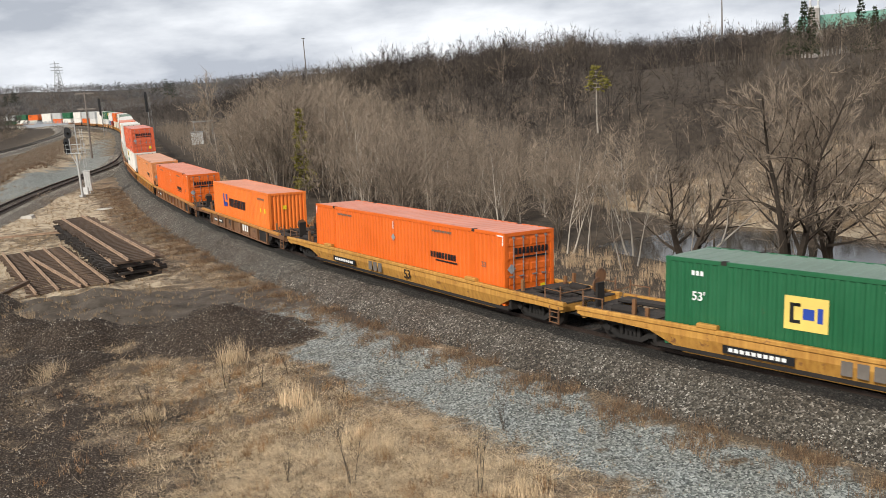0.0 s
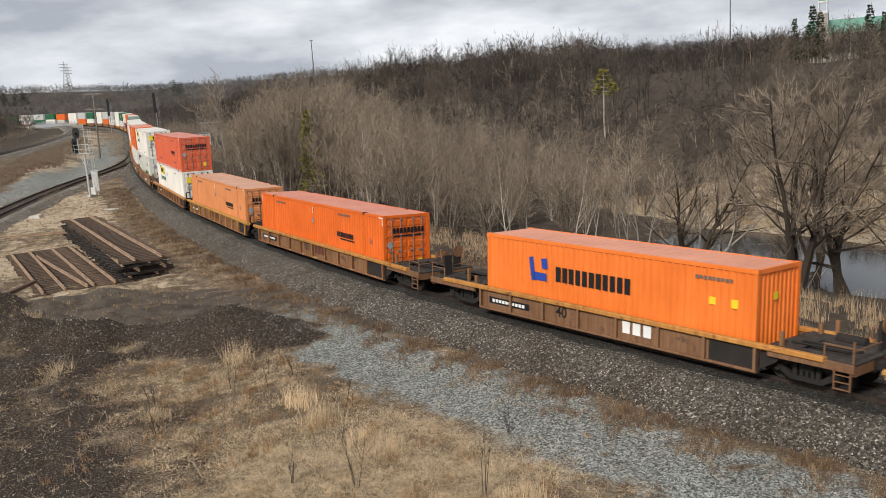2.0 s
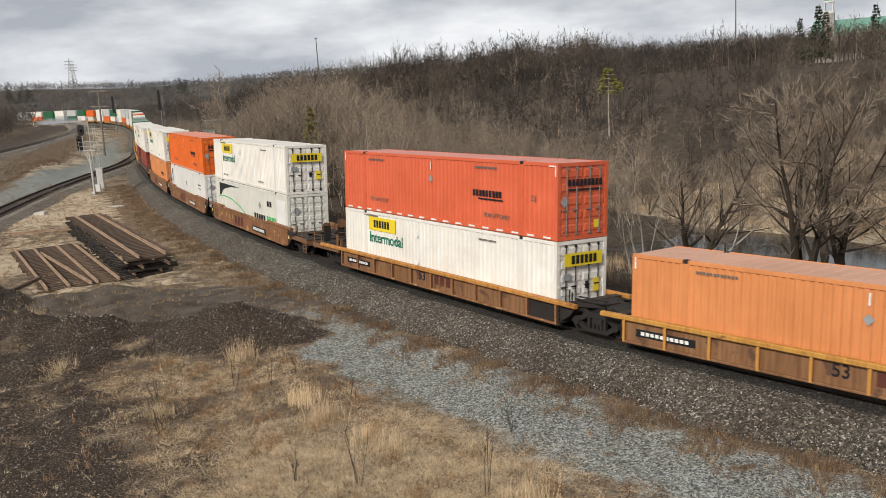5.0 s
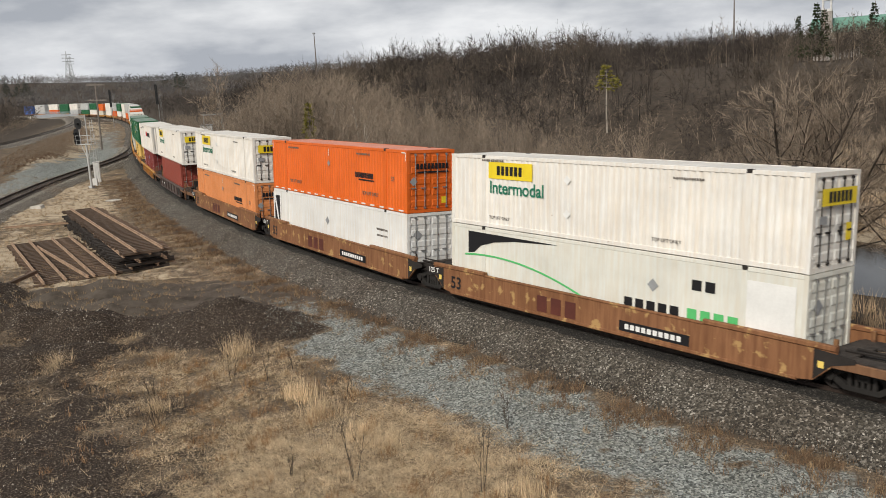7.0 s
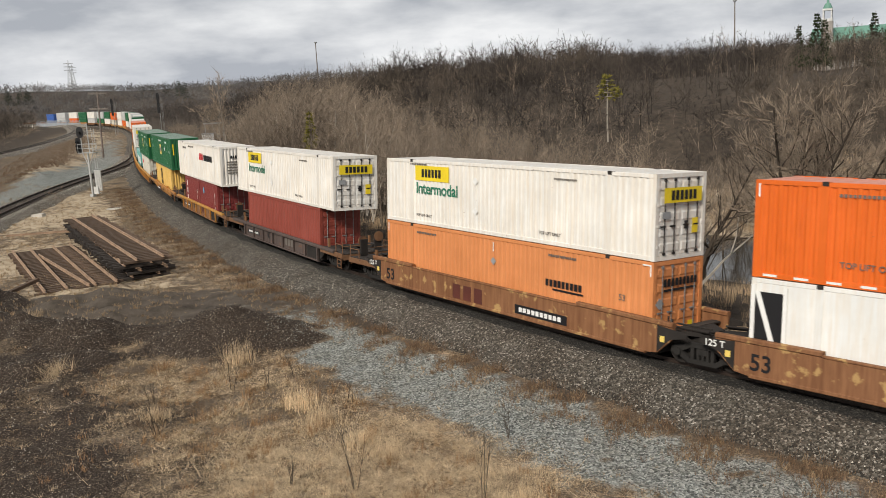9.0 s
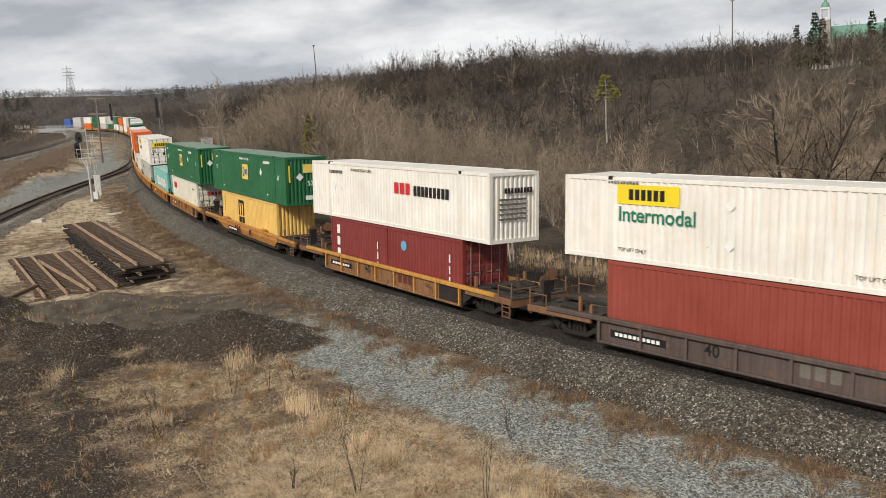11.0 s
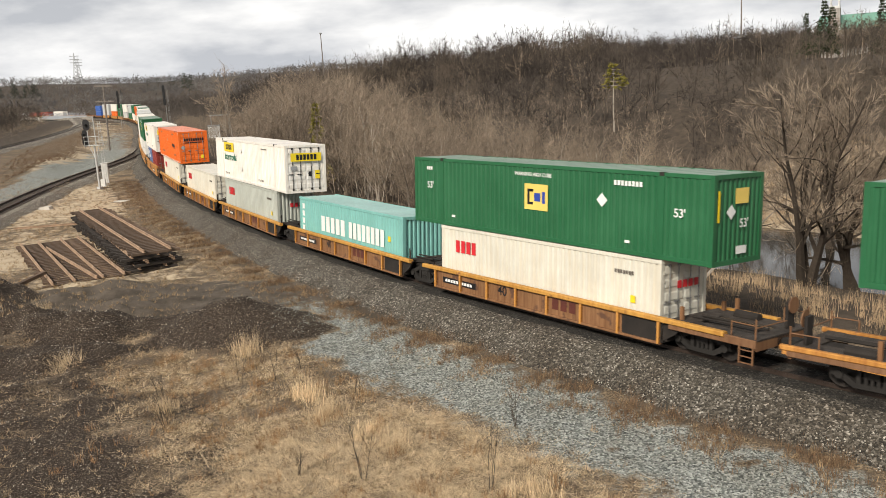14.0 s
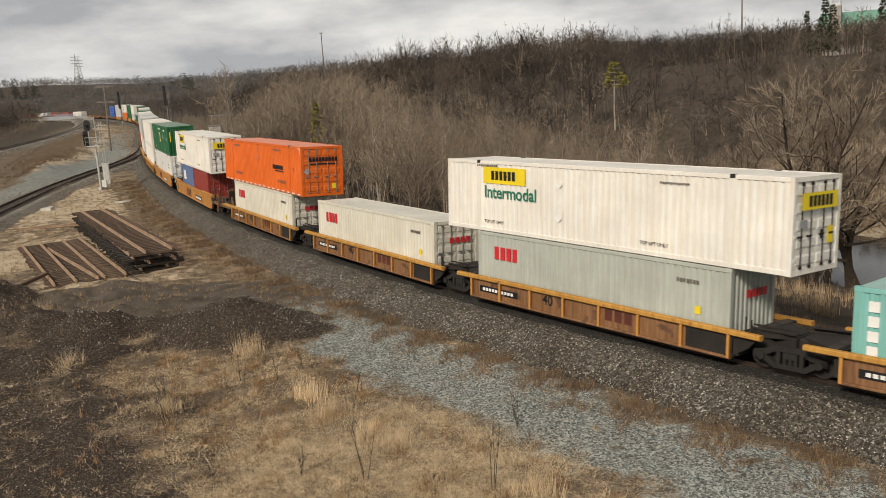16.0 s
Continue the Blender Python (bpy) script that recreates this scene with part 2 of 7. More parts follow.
def ground_mesh():
    xs, ys = graded(-2600, 2600, -28, 14, 0.36), graded(-600, 3200, 17, 56, 0.36)
    gx, gy = np.meshgrid(xs, ys)
    x, y = gx.ravel(), gy.ravel()
    s, d = line_side(x, y)
    z = height(x, y, s, d)
    n = len(xs)
    i = (np.arange(len(ys) - 1)[:, None] * n + np.arange(n - 1)[None, :]).ravel()
    me = bpy.data.meshes.new("ground")
    me.from_pydata(np.stack([x, y, z], 1).tolist(), [], np.stack([i, i + 1, i + 1 + n, i + n], 1).tolist())
    me.materials.append(None)
    me.polygons.foreach_set("use_smooth", [True] * len(me.polygons))
    # what covers the ground: crushed stone, cinders, leaf litter, reeds
    e = wave(x, y, 21, 5.0)
    r_ = np.hypot(x, y)
    e2 = wave(x, y, 22, 1.6)
    stone = smooth(3.6, 5.6, d + 0.25 * e2) * smooth(10.6, 6.6, d + 0.5 * e) * smooth(86, 72, s + e)
    road = way_off(x, y, GRAVEL_ROAD)
    bank = way_off(x, y, ((-80, 128), (-82, 175), (-91, 211), (-110, 272), (-135, 332)))
    stone = np.maximum(stone, np.maximum(0.95 * smooth(3.9, 2.6, road + 0.3 * e2), 0.55 * smooth(2.4, 0.8, bank + 0.5 * e)))
    stone = np.maximum(stone, 0.75 * smooth(4.0, 5.0, d) * smooth(10.5, 8.0, d) * smooth(178, 190, s) * smooth(330, 300, s))
    dark = np.zeros(x.shape)
    for cx, cy, rx, ry, turn, high in HEAPS:
        dark = np.maximum(dark, smooth(0.0, 0.3, heap(x, y, cx, cy, rx * 1.12, ry * 1.15, turn, 1.0) + 0.1 * e2))
    dark = np.maximum(dark, smooth(12.6, 18.4, d + 1.8 * e + 1.2 * e2) * smooth(90, 74, s) * 0.92)
    stone = stone * (1 - 0.95 * smooth(0.15, 0.5, dark))
    mud = 0.95 * smooth(6.5, 3.5, np.hypot((x + 16) / 2.0, y - 41.5) + 0.6 * e2)
    # Bare clay at the yard's back, raised to hold some sunlight in its colour.
    bare = (0.62 + 0.24 * wave(x, y, 25, 17.0)) * smooth(84, 92, s) * smooth(20, 14, d) * smooth(5, 8, d)
    bare = np.maximum(bare, 0.8 * smooth(5.5, 2.5, np.hypot((x + 31.5) / 1.2, (y - 55) / 1.6)))
    bare = np.maximum(bare, 0.7 * smooth(2.2, 0.8, np.hypot((x + 12.5) / 2.2, y - 44.3)))
    reedy = smooth(-30, -34, d) * smooth(-70, -62, d) * smooth(108, 98, s)
    bare = np.maximum(bare, 0.95 * reedy)
    litter = smooth(-4, -9, d) * (1 - reedy) + smooth(170, 200, s) * smooth(24, 32, d) + smooth(300, 420, r_) + (0.5 + 0.35 * e) * smooth(2.8, 3.4, d) * smooth(6.2, 4.2, d + 0.6 * e2) + 0.45 * smooth(9, 12, d) * smooth(135, 165, s)
    for name, val in (("stone", stone), ("cinder", dark), ("bare", bare), ("litter", np.clip(litter, 0, 1)), ("mud", mud)):
        me.attributes.new(name, "FLOAT", "POINT").data.foreach_set("value", np.ascontiguousarray(np.clip(val, 0, 1), dtype=np.float32))
    return me


def attr(n, name):
    a = n.new("ShaderNodeAttribute")
    a.attribute_name = name
    return a.outputs["Fac"]


def ground_material():
    m, n, l, b = nodes_of("ground_cover")
    big, mid, fine = noise_node(n, l, 0.4, 6.0, 0.65), noise_node(n, l, 1.1, 6.0, 0.65), noise_node(n, l, 14.0, 5.0, 0.7)
    grass = ramp_node(n, l, mid, [(0.3, (0.12, 0.095, 0.07)), (0.5, (0.27, 0.213, 0.15)), (0.72, (0.48, 0.385, 0.27))])
    grass = mix_node(n, l, 0.9, grass, ramp_node(n, l, fine, [(0.4, (0.16, 0.145, 0.13)), (0.52, (0.95, 0.9, 0.84)), (0.62, (1.8, 1.72, 1.6))]), "MULTIPLY")
    grass = mix_node(n, l, ramp_node(n, l, big, [(0.45, (0, 0, 0)), (0.6, (0.8, 0.8, 0.8))]), grass, (0.105, 0.082, 0.062))
    vor = n.new("ShaderNodeTexVoronoi")
    vor.inputs["Scale"].default_value = 17.0
    co = n.new("ShaderNodeTexCoord")
    l.new(co.outputs["Object"], vor.inputs["Vector"])
    peb = ramp_node(n, l, vor.outputs["Color"], [(0.15, (0.068, 0.073, 0.07)), (0.5, (0.215, 0.226, 0.215)), (0.85, (0.46, 0.47, 0.445))])
    peb = mix_node(n, l, 1.0, peb, ramp_node(n, l, mid, [(0.3, (0.82, 0.8, 0.75)), (0.62, (1.02, 1.04, 1.04))]), "MULTIPLY")
    dirt = ramp_node(n, l, fine, [(0.36, (0.015, 0.011, 0.008)), (0.54, (0.052, 0.038, 0.028)), (0.68, (0.26, 0.215, 0.17))])
    clay = ramp_node(n, l, mid, [(0.3, (0.38, 0.305, 0.215)), (0.7, (0.56, 0.46, 0.33))])
    leaf = ramp_node(n, l, mid, [(0.3, (0.042, 0.034, 0.027)), (0.7, (0.105, 0.082, 0.062))])

    def soft(name, lo=0.35, hi=0.65):
        a = n.new("ShaderNodeMath")
        a.operation = "ADD"
        l.new(attr(n, name), a.inputs[0])
        k = n.new("ShaderNodeMath")
        k.operation = "MULTIPLY_ADD"
        l.new(mid, k.inputs[0])
        k.inputs[1].default_value, k.inputs[2].default_value = 1.5, -0.75
        l.new(k.outputs[0], a.inputs[1])
        return ramp_node(n, l, a.outputs[0], [(lo, (0, 0, 0)), (hi, (1, 1, 1))])

    c = mix_node(n, l, soft("litter"), grass, leaf)
    c = mix_node(n, l, soft("bare"), c, clay)
    c = mix_node(n, l, soft("mud"), c, ramp_node(n, l, mid, [(0.3, (0.055, 0.045, 0.036)), (0.7, (0.14, 0.117, 0.095))]))
    c = mix_node(n, l, soft("cinder", 0.2, 0.8), c, dirt)
    c = mix_node(n, l, soft("stone"), c, peb)
    l.new(c, b.inputs["Base Color"])
    b.inputs["Roughness"].default_value = 0.95
    b.inputs["Specular IOR Level"].default_value = 0.2
    h = mix_node(n, l, 0.5, fine, vor.outputs["Distance"])
    bump_node(n, l, b, h, 1.0, 0.07)
    return m


GROUND = ground_material()
part("ground", ground_mesh(), GROUND)
tagged(bpy.data.objects["ground"], "dry winter grass, cinders and crushed stone beside the line", "ground", kind="structure")


def ballast_material(name="ballast_stone", k0=1.0):
    m, n, l, b = nodes_of(name)
    vor = n.new("ShaderNodeTexVoronoi")
    vor.inputs["Scale"].default_value = 17.0
    co = n.new("ShaderNodeTexCoord")
    l.new(co.outputs["Object"], vor.inputs["Vector"])
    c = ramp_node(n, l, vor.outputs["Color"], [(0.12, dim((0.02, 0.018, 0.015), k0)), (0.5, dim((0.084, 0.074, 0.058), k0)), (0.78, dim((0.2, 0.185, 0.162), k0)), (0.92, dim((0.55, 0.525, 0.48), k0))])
    k = ramp_node(n, l, noise_node(n, l, 0.5, 5.0), [(0.35, (0.72, 0.66, 0.6)), (0.65, (1.05, 1.03, 1.0))])
    l.new(mix_node(n, l, 1.0, c, k, "MULTIPLY"), b.inputs["Base Color"])
    b.inputs["Roughness"].default_value = 0.9
    bump_node(n, l, b, vor.outputs["Distance"], 1.0, 0.05)
    return m


BALLAST = ballast_material("ballast_stone", 0.86)
STEEL_RAIL = plain("rail_steel", (0.07, 0.05, 0.04), 0.55, 0.6, 8, 0.4)
TIE_WOOD = plain("creosoted_wood", (0.055, 0.042, 0.034), 0.9, 0, 9, 0.45, 0.3)


def sweep(places, profile, close=True):
    """A shape swept along places: (s) -> cross sections given as lists of points."""
    sh = Shape()
    k = len(profile(places[0]))
    for s in places:
        sh.v += [tuple(p) for p in profile(s)]
    for i in range(len(places) - 1):
        for j in range(k if close else k - 1):
            a, b = i * k + j, i * k + (j + 1) % k
            sh.f.append((a, b, b + k, a + k))
    return sh


LINE_STEPS = list(np.arange(-60, 200, 2.0)) + list(np.arange(200, 900, 6.0))


def bed(s):
    w = 0.12 * math.sin(s * 0.9) + 0.09 * math.sin(s * 2.3)
    o = [(-4.6 - w, -1.3), (-3.5 - w, -0.78), (-2.1, -0.22), (-1.3, -0.15), (-0.85, -0.15), (0, -0.19), (0.85, -0.15), (1.3, -0.15), (2.15, -0.21), (3.5 + w, -0.85), (4.4 + w, -1.3)]
    return [on_line(s, a, b) for a, b in o]


tagged(part("ballast_bed", sweep(LINE_STEPS, bed, False), BALLAST), "grey crushed stone ballast shoulder under the main line", "ballast", kind="structure")
RAIL_PROFILE = [(-0.07, -0.17), (0.07, -0.17), (0.07, -0.15), (0.012, -0.13), (0.012, -0.04), (0.036, -0.03), (0.036, 0.0), (-0.036, 0.0), (-0.036, -0.03), (-0.012, -0.04), (-0.012, -0.13), (-0.07, -0.15)]
# The same stone at a quarter of its tone, between and beside the rails.
DARK_BALLAST = ballast_material("dark_ballast_stone", 0.25)
tagged(part("dark_stone_strip", sweep(LINE_STEPS, lambda s: [on_line(s, a, b) for a, b in ((-1.6 - 0.1 * math.sin(s * 1.7), -0.185), (-1.3, -0.14), (-0.83, -0.14), (0, -0.178), (0.83, -0.14), (1.3, -0.14), (1.62 + 0.12 * math.sin(s * 1.3), -0.168))], False), DARK_BALLAST), "dark crushed stone between and beside the rails", "ballast", kind="structure")
main_track = thing("railway_track", "main line track with steel rails on dark timber ties", "railway track", kind="structure")
for side in (-0.755, 0.755):
    part("rail", sweep(LINE_STEPS, lambda s: [on_line(s, side + a, b) for a, b in RAIL_PROFILE]), STEEL_RAIL, main_track)
# ---- woods ----
def tri_mesh(name, verts, tris):
    me = bpy.data.meshes.new(name)
    me.vertices.add(len(verts))
    me.vertices.foreach_set("co", np.ascontiguousarray(verts, dtype=np.float32).ravel())
    me.loops.add(len(tris) * 3)
    me.loops.foreach_set("vertex_index", np.ascontiguousarray(tris, dtype=np.int32).ravel())
    me.polygons.add(len(tris))
    me.polygons.foreach_set("loop_start", np.arange(0, len(tris) * 3, 3, dtype=np.int32))
    me.materials.append(None)
    me.update(calc_edges=True)
    return me


def bark(name, dark, light, scale=3.0):
    m, n, l, b = nodes_of(name)
    g = n.new("ShaderNodeNewGeometry")
    oi = n.new("ShaderNodeObjectInfo")
    isl = ramp_node(n, l, g.outputs["Random Per Island"], [(0.0, dark), (1.0, light)])
    big = ramp_node(n, l, noise_node(n, l, scale, 5.0), [(0.3, (0.7, 0.7, 0.7)), (0.7, (1.15, 1.12, 1.08))])
    per = ramp_node(n, l, oi.outputs["Random"], [(0.0, (0.78, 0.76, 0.74)), (1.0, (1.2, 1.16, 1.1))])
    c = mix_node(n, l, 1.0, mix_node(n, l, 1.0, isl, big, "MULTIPLY"), per, "MULTIPLY")
    l.new(c, b.inputs["Base Color"])
    b.inputs["Roughness"].default_value = 0.9
    b.inputs["Specular IOR Level"].default_value = 0.15
    return m


BARK, TWIG = bark("grey_bark", (0.10, 0.085, 0.07), (0.2, 0.17, 0.14)), bark("bare_twigs", (0.14, 0.116, 0.096), (0.345, 0.29, 0.237))
PALE_BARK, PALE_TWIG = bark("pale_bark", (0.28, 0.26, 0.235), (0.44, 0.41, 0.37)), bark("pale_twigs", (0.19, 0.157, 0.125), (0.39, 0.325, 0.26))
BIG_BARK = bark("dark_furrowed_bark", (0.045, 0.038, 0.032), (0.085, 0.07, 0.058), 6.0)
NEEDLE = bark("dark_needles", (0.018, 0.03, 0.014), (0.05, 0.07, 0.03))
GOLD_NEEDLE = bark("olive_yellow_needles", (0.13, 0.13, 0.025), (0.30, 0.27, 0.06))


def limb(sh, p, d, length, r, segs, sides, rng, bend=0.25, up=0.1, taper=0.75):
    """A crooked tapered limb; returns the points along it with their directions and radii."""
    out = [(p.copy(), d.copy(), r)]
    rings = []
    for i in range(segs + 1):
        a = d.orthogonal().normalized()
        b = d.cross(a)
        rings.append([p + (a * math.cos(6.2832 * k / sides) + b * math.sin(6.2832 * k / sides)) * r for k in range(sides)])
        if i < segs:
            d = (d + Vector((rng.gauss(0, bend), rng.gauss(0, bend), rng.gauss(0, bend) + up)) * 0.6).normalized()
            p = p + d * (length / segs)
            r = r * taper
            out.append((p.copy(), d.copy(), r))
    n = len(sh.v)
    for ring in rings:
        sh.v += [tuple(q) for q in ring]
    for i in range(segs):
        for k in range(sides):
            a, b = n + i * sides + k, n + i * sides + (k + 1) % sides
            sh.f += [(a, b, b + sides, a + sides)]
    return out


def away(d, rng, angle):
    """A direction at about that angle from d."""
    a = d.orthogonal().normalized()
    b = d.cross(a)
    t = rng.uniform(0, 6.2832)
    return (d * math.cos(angle) + (a * math.cos(t) + b * math.sin(t)) * math.sin(angle)).normalized()


def bare_tree(seed, high, trunk_r, first, boughs, twigs, fine, spread=0.7, lean=0.06, thick=0.02, stems=1, bend=0.2):
    """Trunk with limbs, and a crown of branches and twigs, as two Shapes."""
    rng = random.Random(seed)
    wood, crown = Shape(), Shape()

    def sliver(p, d, length, w):
        a = away(d, rng, 1.5708)
        q = p + d * length * 0.55 + away(d, rng, 1.5) * length * 0.06
        n = len(crown.v)
        crown.v += [tuple(p - a * w), tuple(p + a * w), tuple(q + a * w * 0.6), tuple(q - a * w * 0.6), tuple(p + d * length + Vector((0, 0, length * 0.1)))]
        crown.f += [(n, n + 1, n + 2), (n, n + 2, n + 3), (n + 3, n + 2, n + 4)]

    for st in range(stems):
        d0 = Vector((rng.gauss(0, lean), rng.gauss(0, lean), 1)).normalized()
        if stems > 1:
            d0 = away(Vector((0, 0, 1)), rng, rng.uniform(0.15, 0.5))
        trunk = limb(wood, Vector((rng.uniform(-0.25, 0.25) * (stems > 1), rng.uniform(-0.25, 0.25) * (stems > 1), -0.3)), d0, high * rng.uniform(0.85, 1), trunk_r, 7, 5, rng, bend * 0.5, 0.08, 0.74)
        for k in range(boughs):
            f = first + (0.97 - first) * (k + rng.random()) / boughs
            i = min(int(f * 7), 6)
            p = trunk[i][0].lerp(trunk[i + 1][0], f * 7 - i)
            ln = high * (0.46 - 0.3 * f) * rng.uniform(0.75, 1.25)
            bo = limb(wood, p, away(trunk[i][1], rng, spread * rng.uniform(0.7, 1.3)), ln, trunk[i][2] * 0.55, 3, 3, rng, bend, 0.16, 0.62)
            for j in range(twigs):
                g = rng.uniform(0.15, 1.0)
                a = min(int(g * 3), 2)
                q = bo[a][0].lerp(bo[a + 1][0], g * 3 - a)
                tl = ln * rng.uniform(0.25, 0.5)
                td = (away(bo[a][1], rng, rng.uniform(0.35, 0.9)) + Vector((0, 0, 0.25))).normalized()
                sliver(q, td, tl, thick * 0.8)
                for m in range(fine):
                    h = rng.uniform(0.2, 1.0)
                    sliver(q + td * tl * h, (away(td, rng, rng.uniform(0.3, 0.8)) + Vector((0, 0, 0.15))).normalized(), tl * rng.uniform(0.3, 0.6), thick * 0.5)
    return wood, crown


def fan_tree(seed, high, stems, boughs, twigs, fine, thick=0.017):
    """A many-stemmed bare tree whose branches fan upwards into a rounded, misty crown, as two Shapes."""
    rng = random.Random(seed)
    wood, crown = Shape(), Shape()
    up = Vector((0, 0, 1))

    def twig(p, d, length, w):
        a = away(d, rng, 1.5708) * w
        n = len(crown.v)
        crown.v += [tuple(p - a), tuple(p + a), tuple(p + d * length)]
        crown.f += [(n, n + 1, n + 2)]

    for st in range(stems):
        tilt = rng.uniform(0.02, 0.16) if st == 0 else rng.uniform(0.18, 0.5)
        trunk = limb(wood, Vector((rng.gauss(0, 0.15), rng.gauss(0, 0.15), -0.3)), away(up, rng, tilt), high * (0.74 if st == 0 else rng.uniform(0.5, 0.68)), 0.0085 * high * rng.uniform(0.7, 1.1), 6, 5, rng, 0.09, 0.05, 0.78)
        for k in range(boughs):
            f = 0.25 + 0.75 * (k + rng.random()) / boughs
            i = min(int(f * 6), 5)
            p = trunk[i][0].lerp(trunk[i + 1][0], min(f * 6 - i, 1.0))
            ln = high * rng.uniform(0.2, 0.36) * (1.2 - 0.45 * f)
            bo = limb(wood, p, (away(trunk[i][1], rng, rng.uniform(0.35, 0.85)) + up * 0.2).normalized(), ln, trunk[i][2] * 0.5, 3, 3, rng, 0.14, 0.12, 0.6)
            for j in range(twigs):
                g = rng.uniform(0.12, 1.0)
                a = min(int(g * 3), 2)
                q = bo[a][0].lerp(bo[a + 1][0], g * 3 - a)
                tl = ln * rng.uniform(0.28, 0.6)
                td = (away(bo[a][1], rng, rng.uniform(0.35, 1.0)) + up * 0.1).normalized()
                twig(q, td, tl, thick)
                for m in range(fine):
                    twig(q + td * tl * rng.uniform(0.1, 0.9), (away(td, rng, rng.uniform(0.35, 0.9)) + up * 0.06).normalized(), tl * rng.uniform(0.35, 0.7), thick * 0.62)
    return wood, crown


def pine(seed, high, width, whorls, per):
    rng = random.Random(seed)
    wood, crown = Shape(), Shape()
    limb(wood, Vector((0, 0, -0.2)), Vector((0, 0, 1)), high, high * 0.014, 4, 5, rng, 0.02, 0.1, 0.7)
    for k in range(whorls):
        f = 0.12 + 0.86 * k / whorls
        for j in range(per):
            t = rng.uniform(0, 6.2832)
            ln = width * (1.03 - f) * rng.uniform(0.55, 1.15)
            d = Vector((math.cos(t), math.sin(t), rng.uniform(-0.25, 0.2)))
            p = Vector((0, 0, high * f))
            limb(wood, p, d.normalized(), ln, 0.03, 2, 3, rng, 0.1, 0.0, 0.6)
            for m in range(7):
                q = p + d * ln * rng.uniform(0.25, 1.0)
                for s in range(2):
                    e = away(d.normalized(), rng, rng.uniform(0.4, 1.1)) * rng.uniform(0.18, 0.42) * (0.5 + width * 0.25)
                    a = away(e.normalized(), rng, 1.57) * 0.07 * (0.6 + width * 0.2)
                    n = len(crown.v)
                    crown.v += [tuple(q - a), tuple(q + a), tuple(q + e + a * 0.5), tuple(q + e - a * 0.5)]
                    crown.f += [(n, n + 1, n + 2, n + 3)]
    return wood, crown


def tree_thing(name, label, shapes, wood_mat, crown_mat, at, group=""):
    ob = thing(name, label, "tree", group, at=at)
    part("trunk", shapes[0].mesh("trunk"), wood_mat, ob)
    part("crown", shapes[1].mesh("crown"), crown_mat, ob)
    return ob


def ground_z(x, y):
    return float(height(np.array([float(x)]), np.array([float(y)]))[0])


def line_place(s, f):
    """Ground place s along the line, f metres out on the far side."""
    h = np.interp(s, LINE_S, LINE_H)
    return np.interp(s, LINE_S, LINE_X) + np.sin(h) * f, np.interp(s, LINE_S, LINE_Y) - np.cos(h) * f


def plant(proto, x, y, rng, lo=0.85, hi=1.15, sink=0.0):
    k = rng.uniform(lo, hi)
    ob = copy_thing(proto, pose(x, y, ground_z(x, y) - sink, rng.gauss(0, 2), rng.gauss(0, 2), rng.uniform(0, 360)))
    ob.scale = (k * rng.uniform(0.9, 1.1), k, k * rng.uniform(0.92, 1.08))
    return ob


GROVE = "bare trees along the bank"
wood_rng = random.Random(11)
PROTOS = []
for k in range(6):
    PROTOS.append(tree_thing("bare_tree", "many-stemmed leafless grey-brown tree on the bank below the line", fan_tree(100 + k, 10.0, 3 + k % 2, 10, 8, 5), BARK, TWIG, pose(0, -300 - 12 * k, -2.3), GROVE))
for k in range(3):
    PROTOS.append(tree_thing("pale_tree", "leafless tree with pale tan branches on the bank", fan_tree(120 + k, 10.0, 2 + k % 2, 11, 8, 5), PALE_BARK, PALE_TWIG, pose(0, -340 - 12 * k, -2.3), GROVE))


def stand_height(x, y, f):
    """Tree height on the bank: tall in the stand beyond the curve, lower along the near part."""
    w = x / y
    return (8.6 + 4.0 * smooth(-0.03, -0.115, w)) * (1 - 0.14 * smooth(20, 34, f) * smooth(-0.1, 0.0, w)) * smooth(-0.25, -0.2, w)


spots = []
tries = 0
while len(spots) < 270 and tries < 9000:
    tries += 1
    s, f = 80 + 135 * wood_rng.random() ** 1.25, 9.0 + 27 * wood_rng.random() ** 1.15
    if s < 97 and 11 < f < 40 and wood_rng.random() < 0.82:
        continue
    x, y = line_place(s, f)
    if abs(x / y + 0.151) < 0.02 and y < 86:
        continue
    if stand_height(x, y, f) > 3.5 and all((x - a) ** 2 + (y - b) ** 2 > 4.4 for a, b, _ in spots):
        spots.append((x, y, f))
for x, y, f in spots:
    pr = PROTOS[wood_rng.randrange(6)] if wood_rng.random() < 0.7 else PROTOS[6 + wood_rng.randrange(3)]
    k = stand_height(x, y, f) / 10.0
    plant(pr, x, y, wood_rng, 0.74 * k, 1.04 * k)
for k, pr in enumerate(PROTOS):
    x, y = line_place(112 + 8 * k, 12 + 2 * (k % 3))
    pr.matrix_basis = pose(x, y, ground_z(x, y), 0, 0, 40 * k)

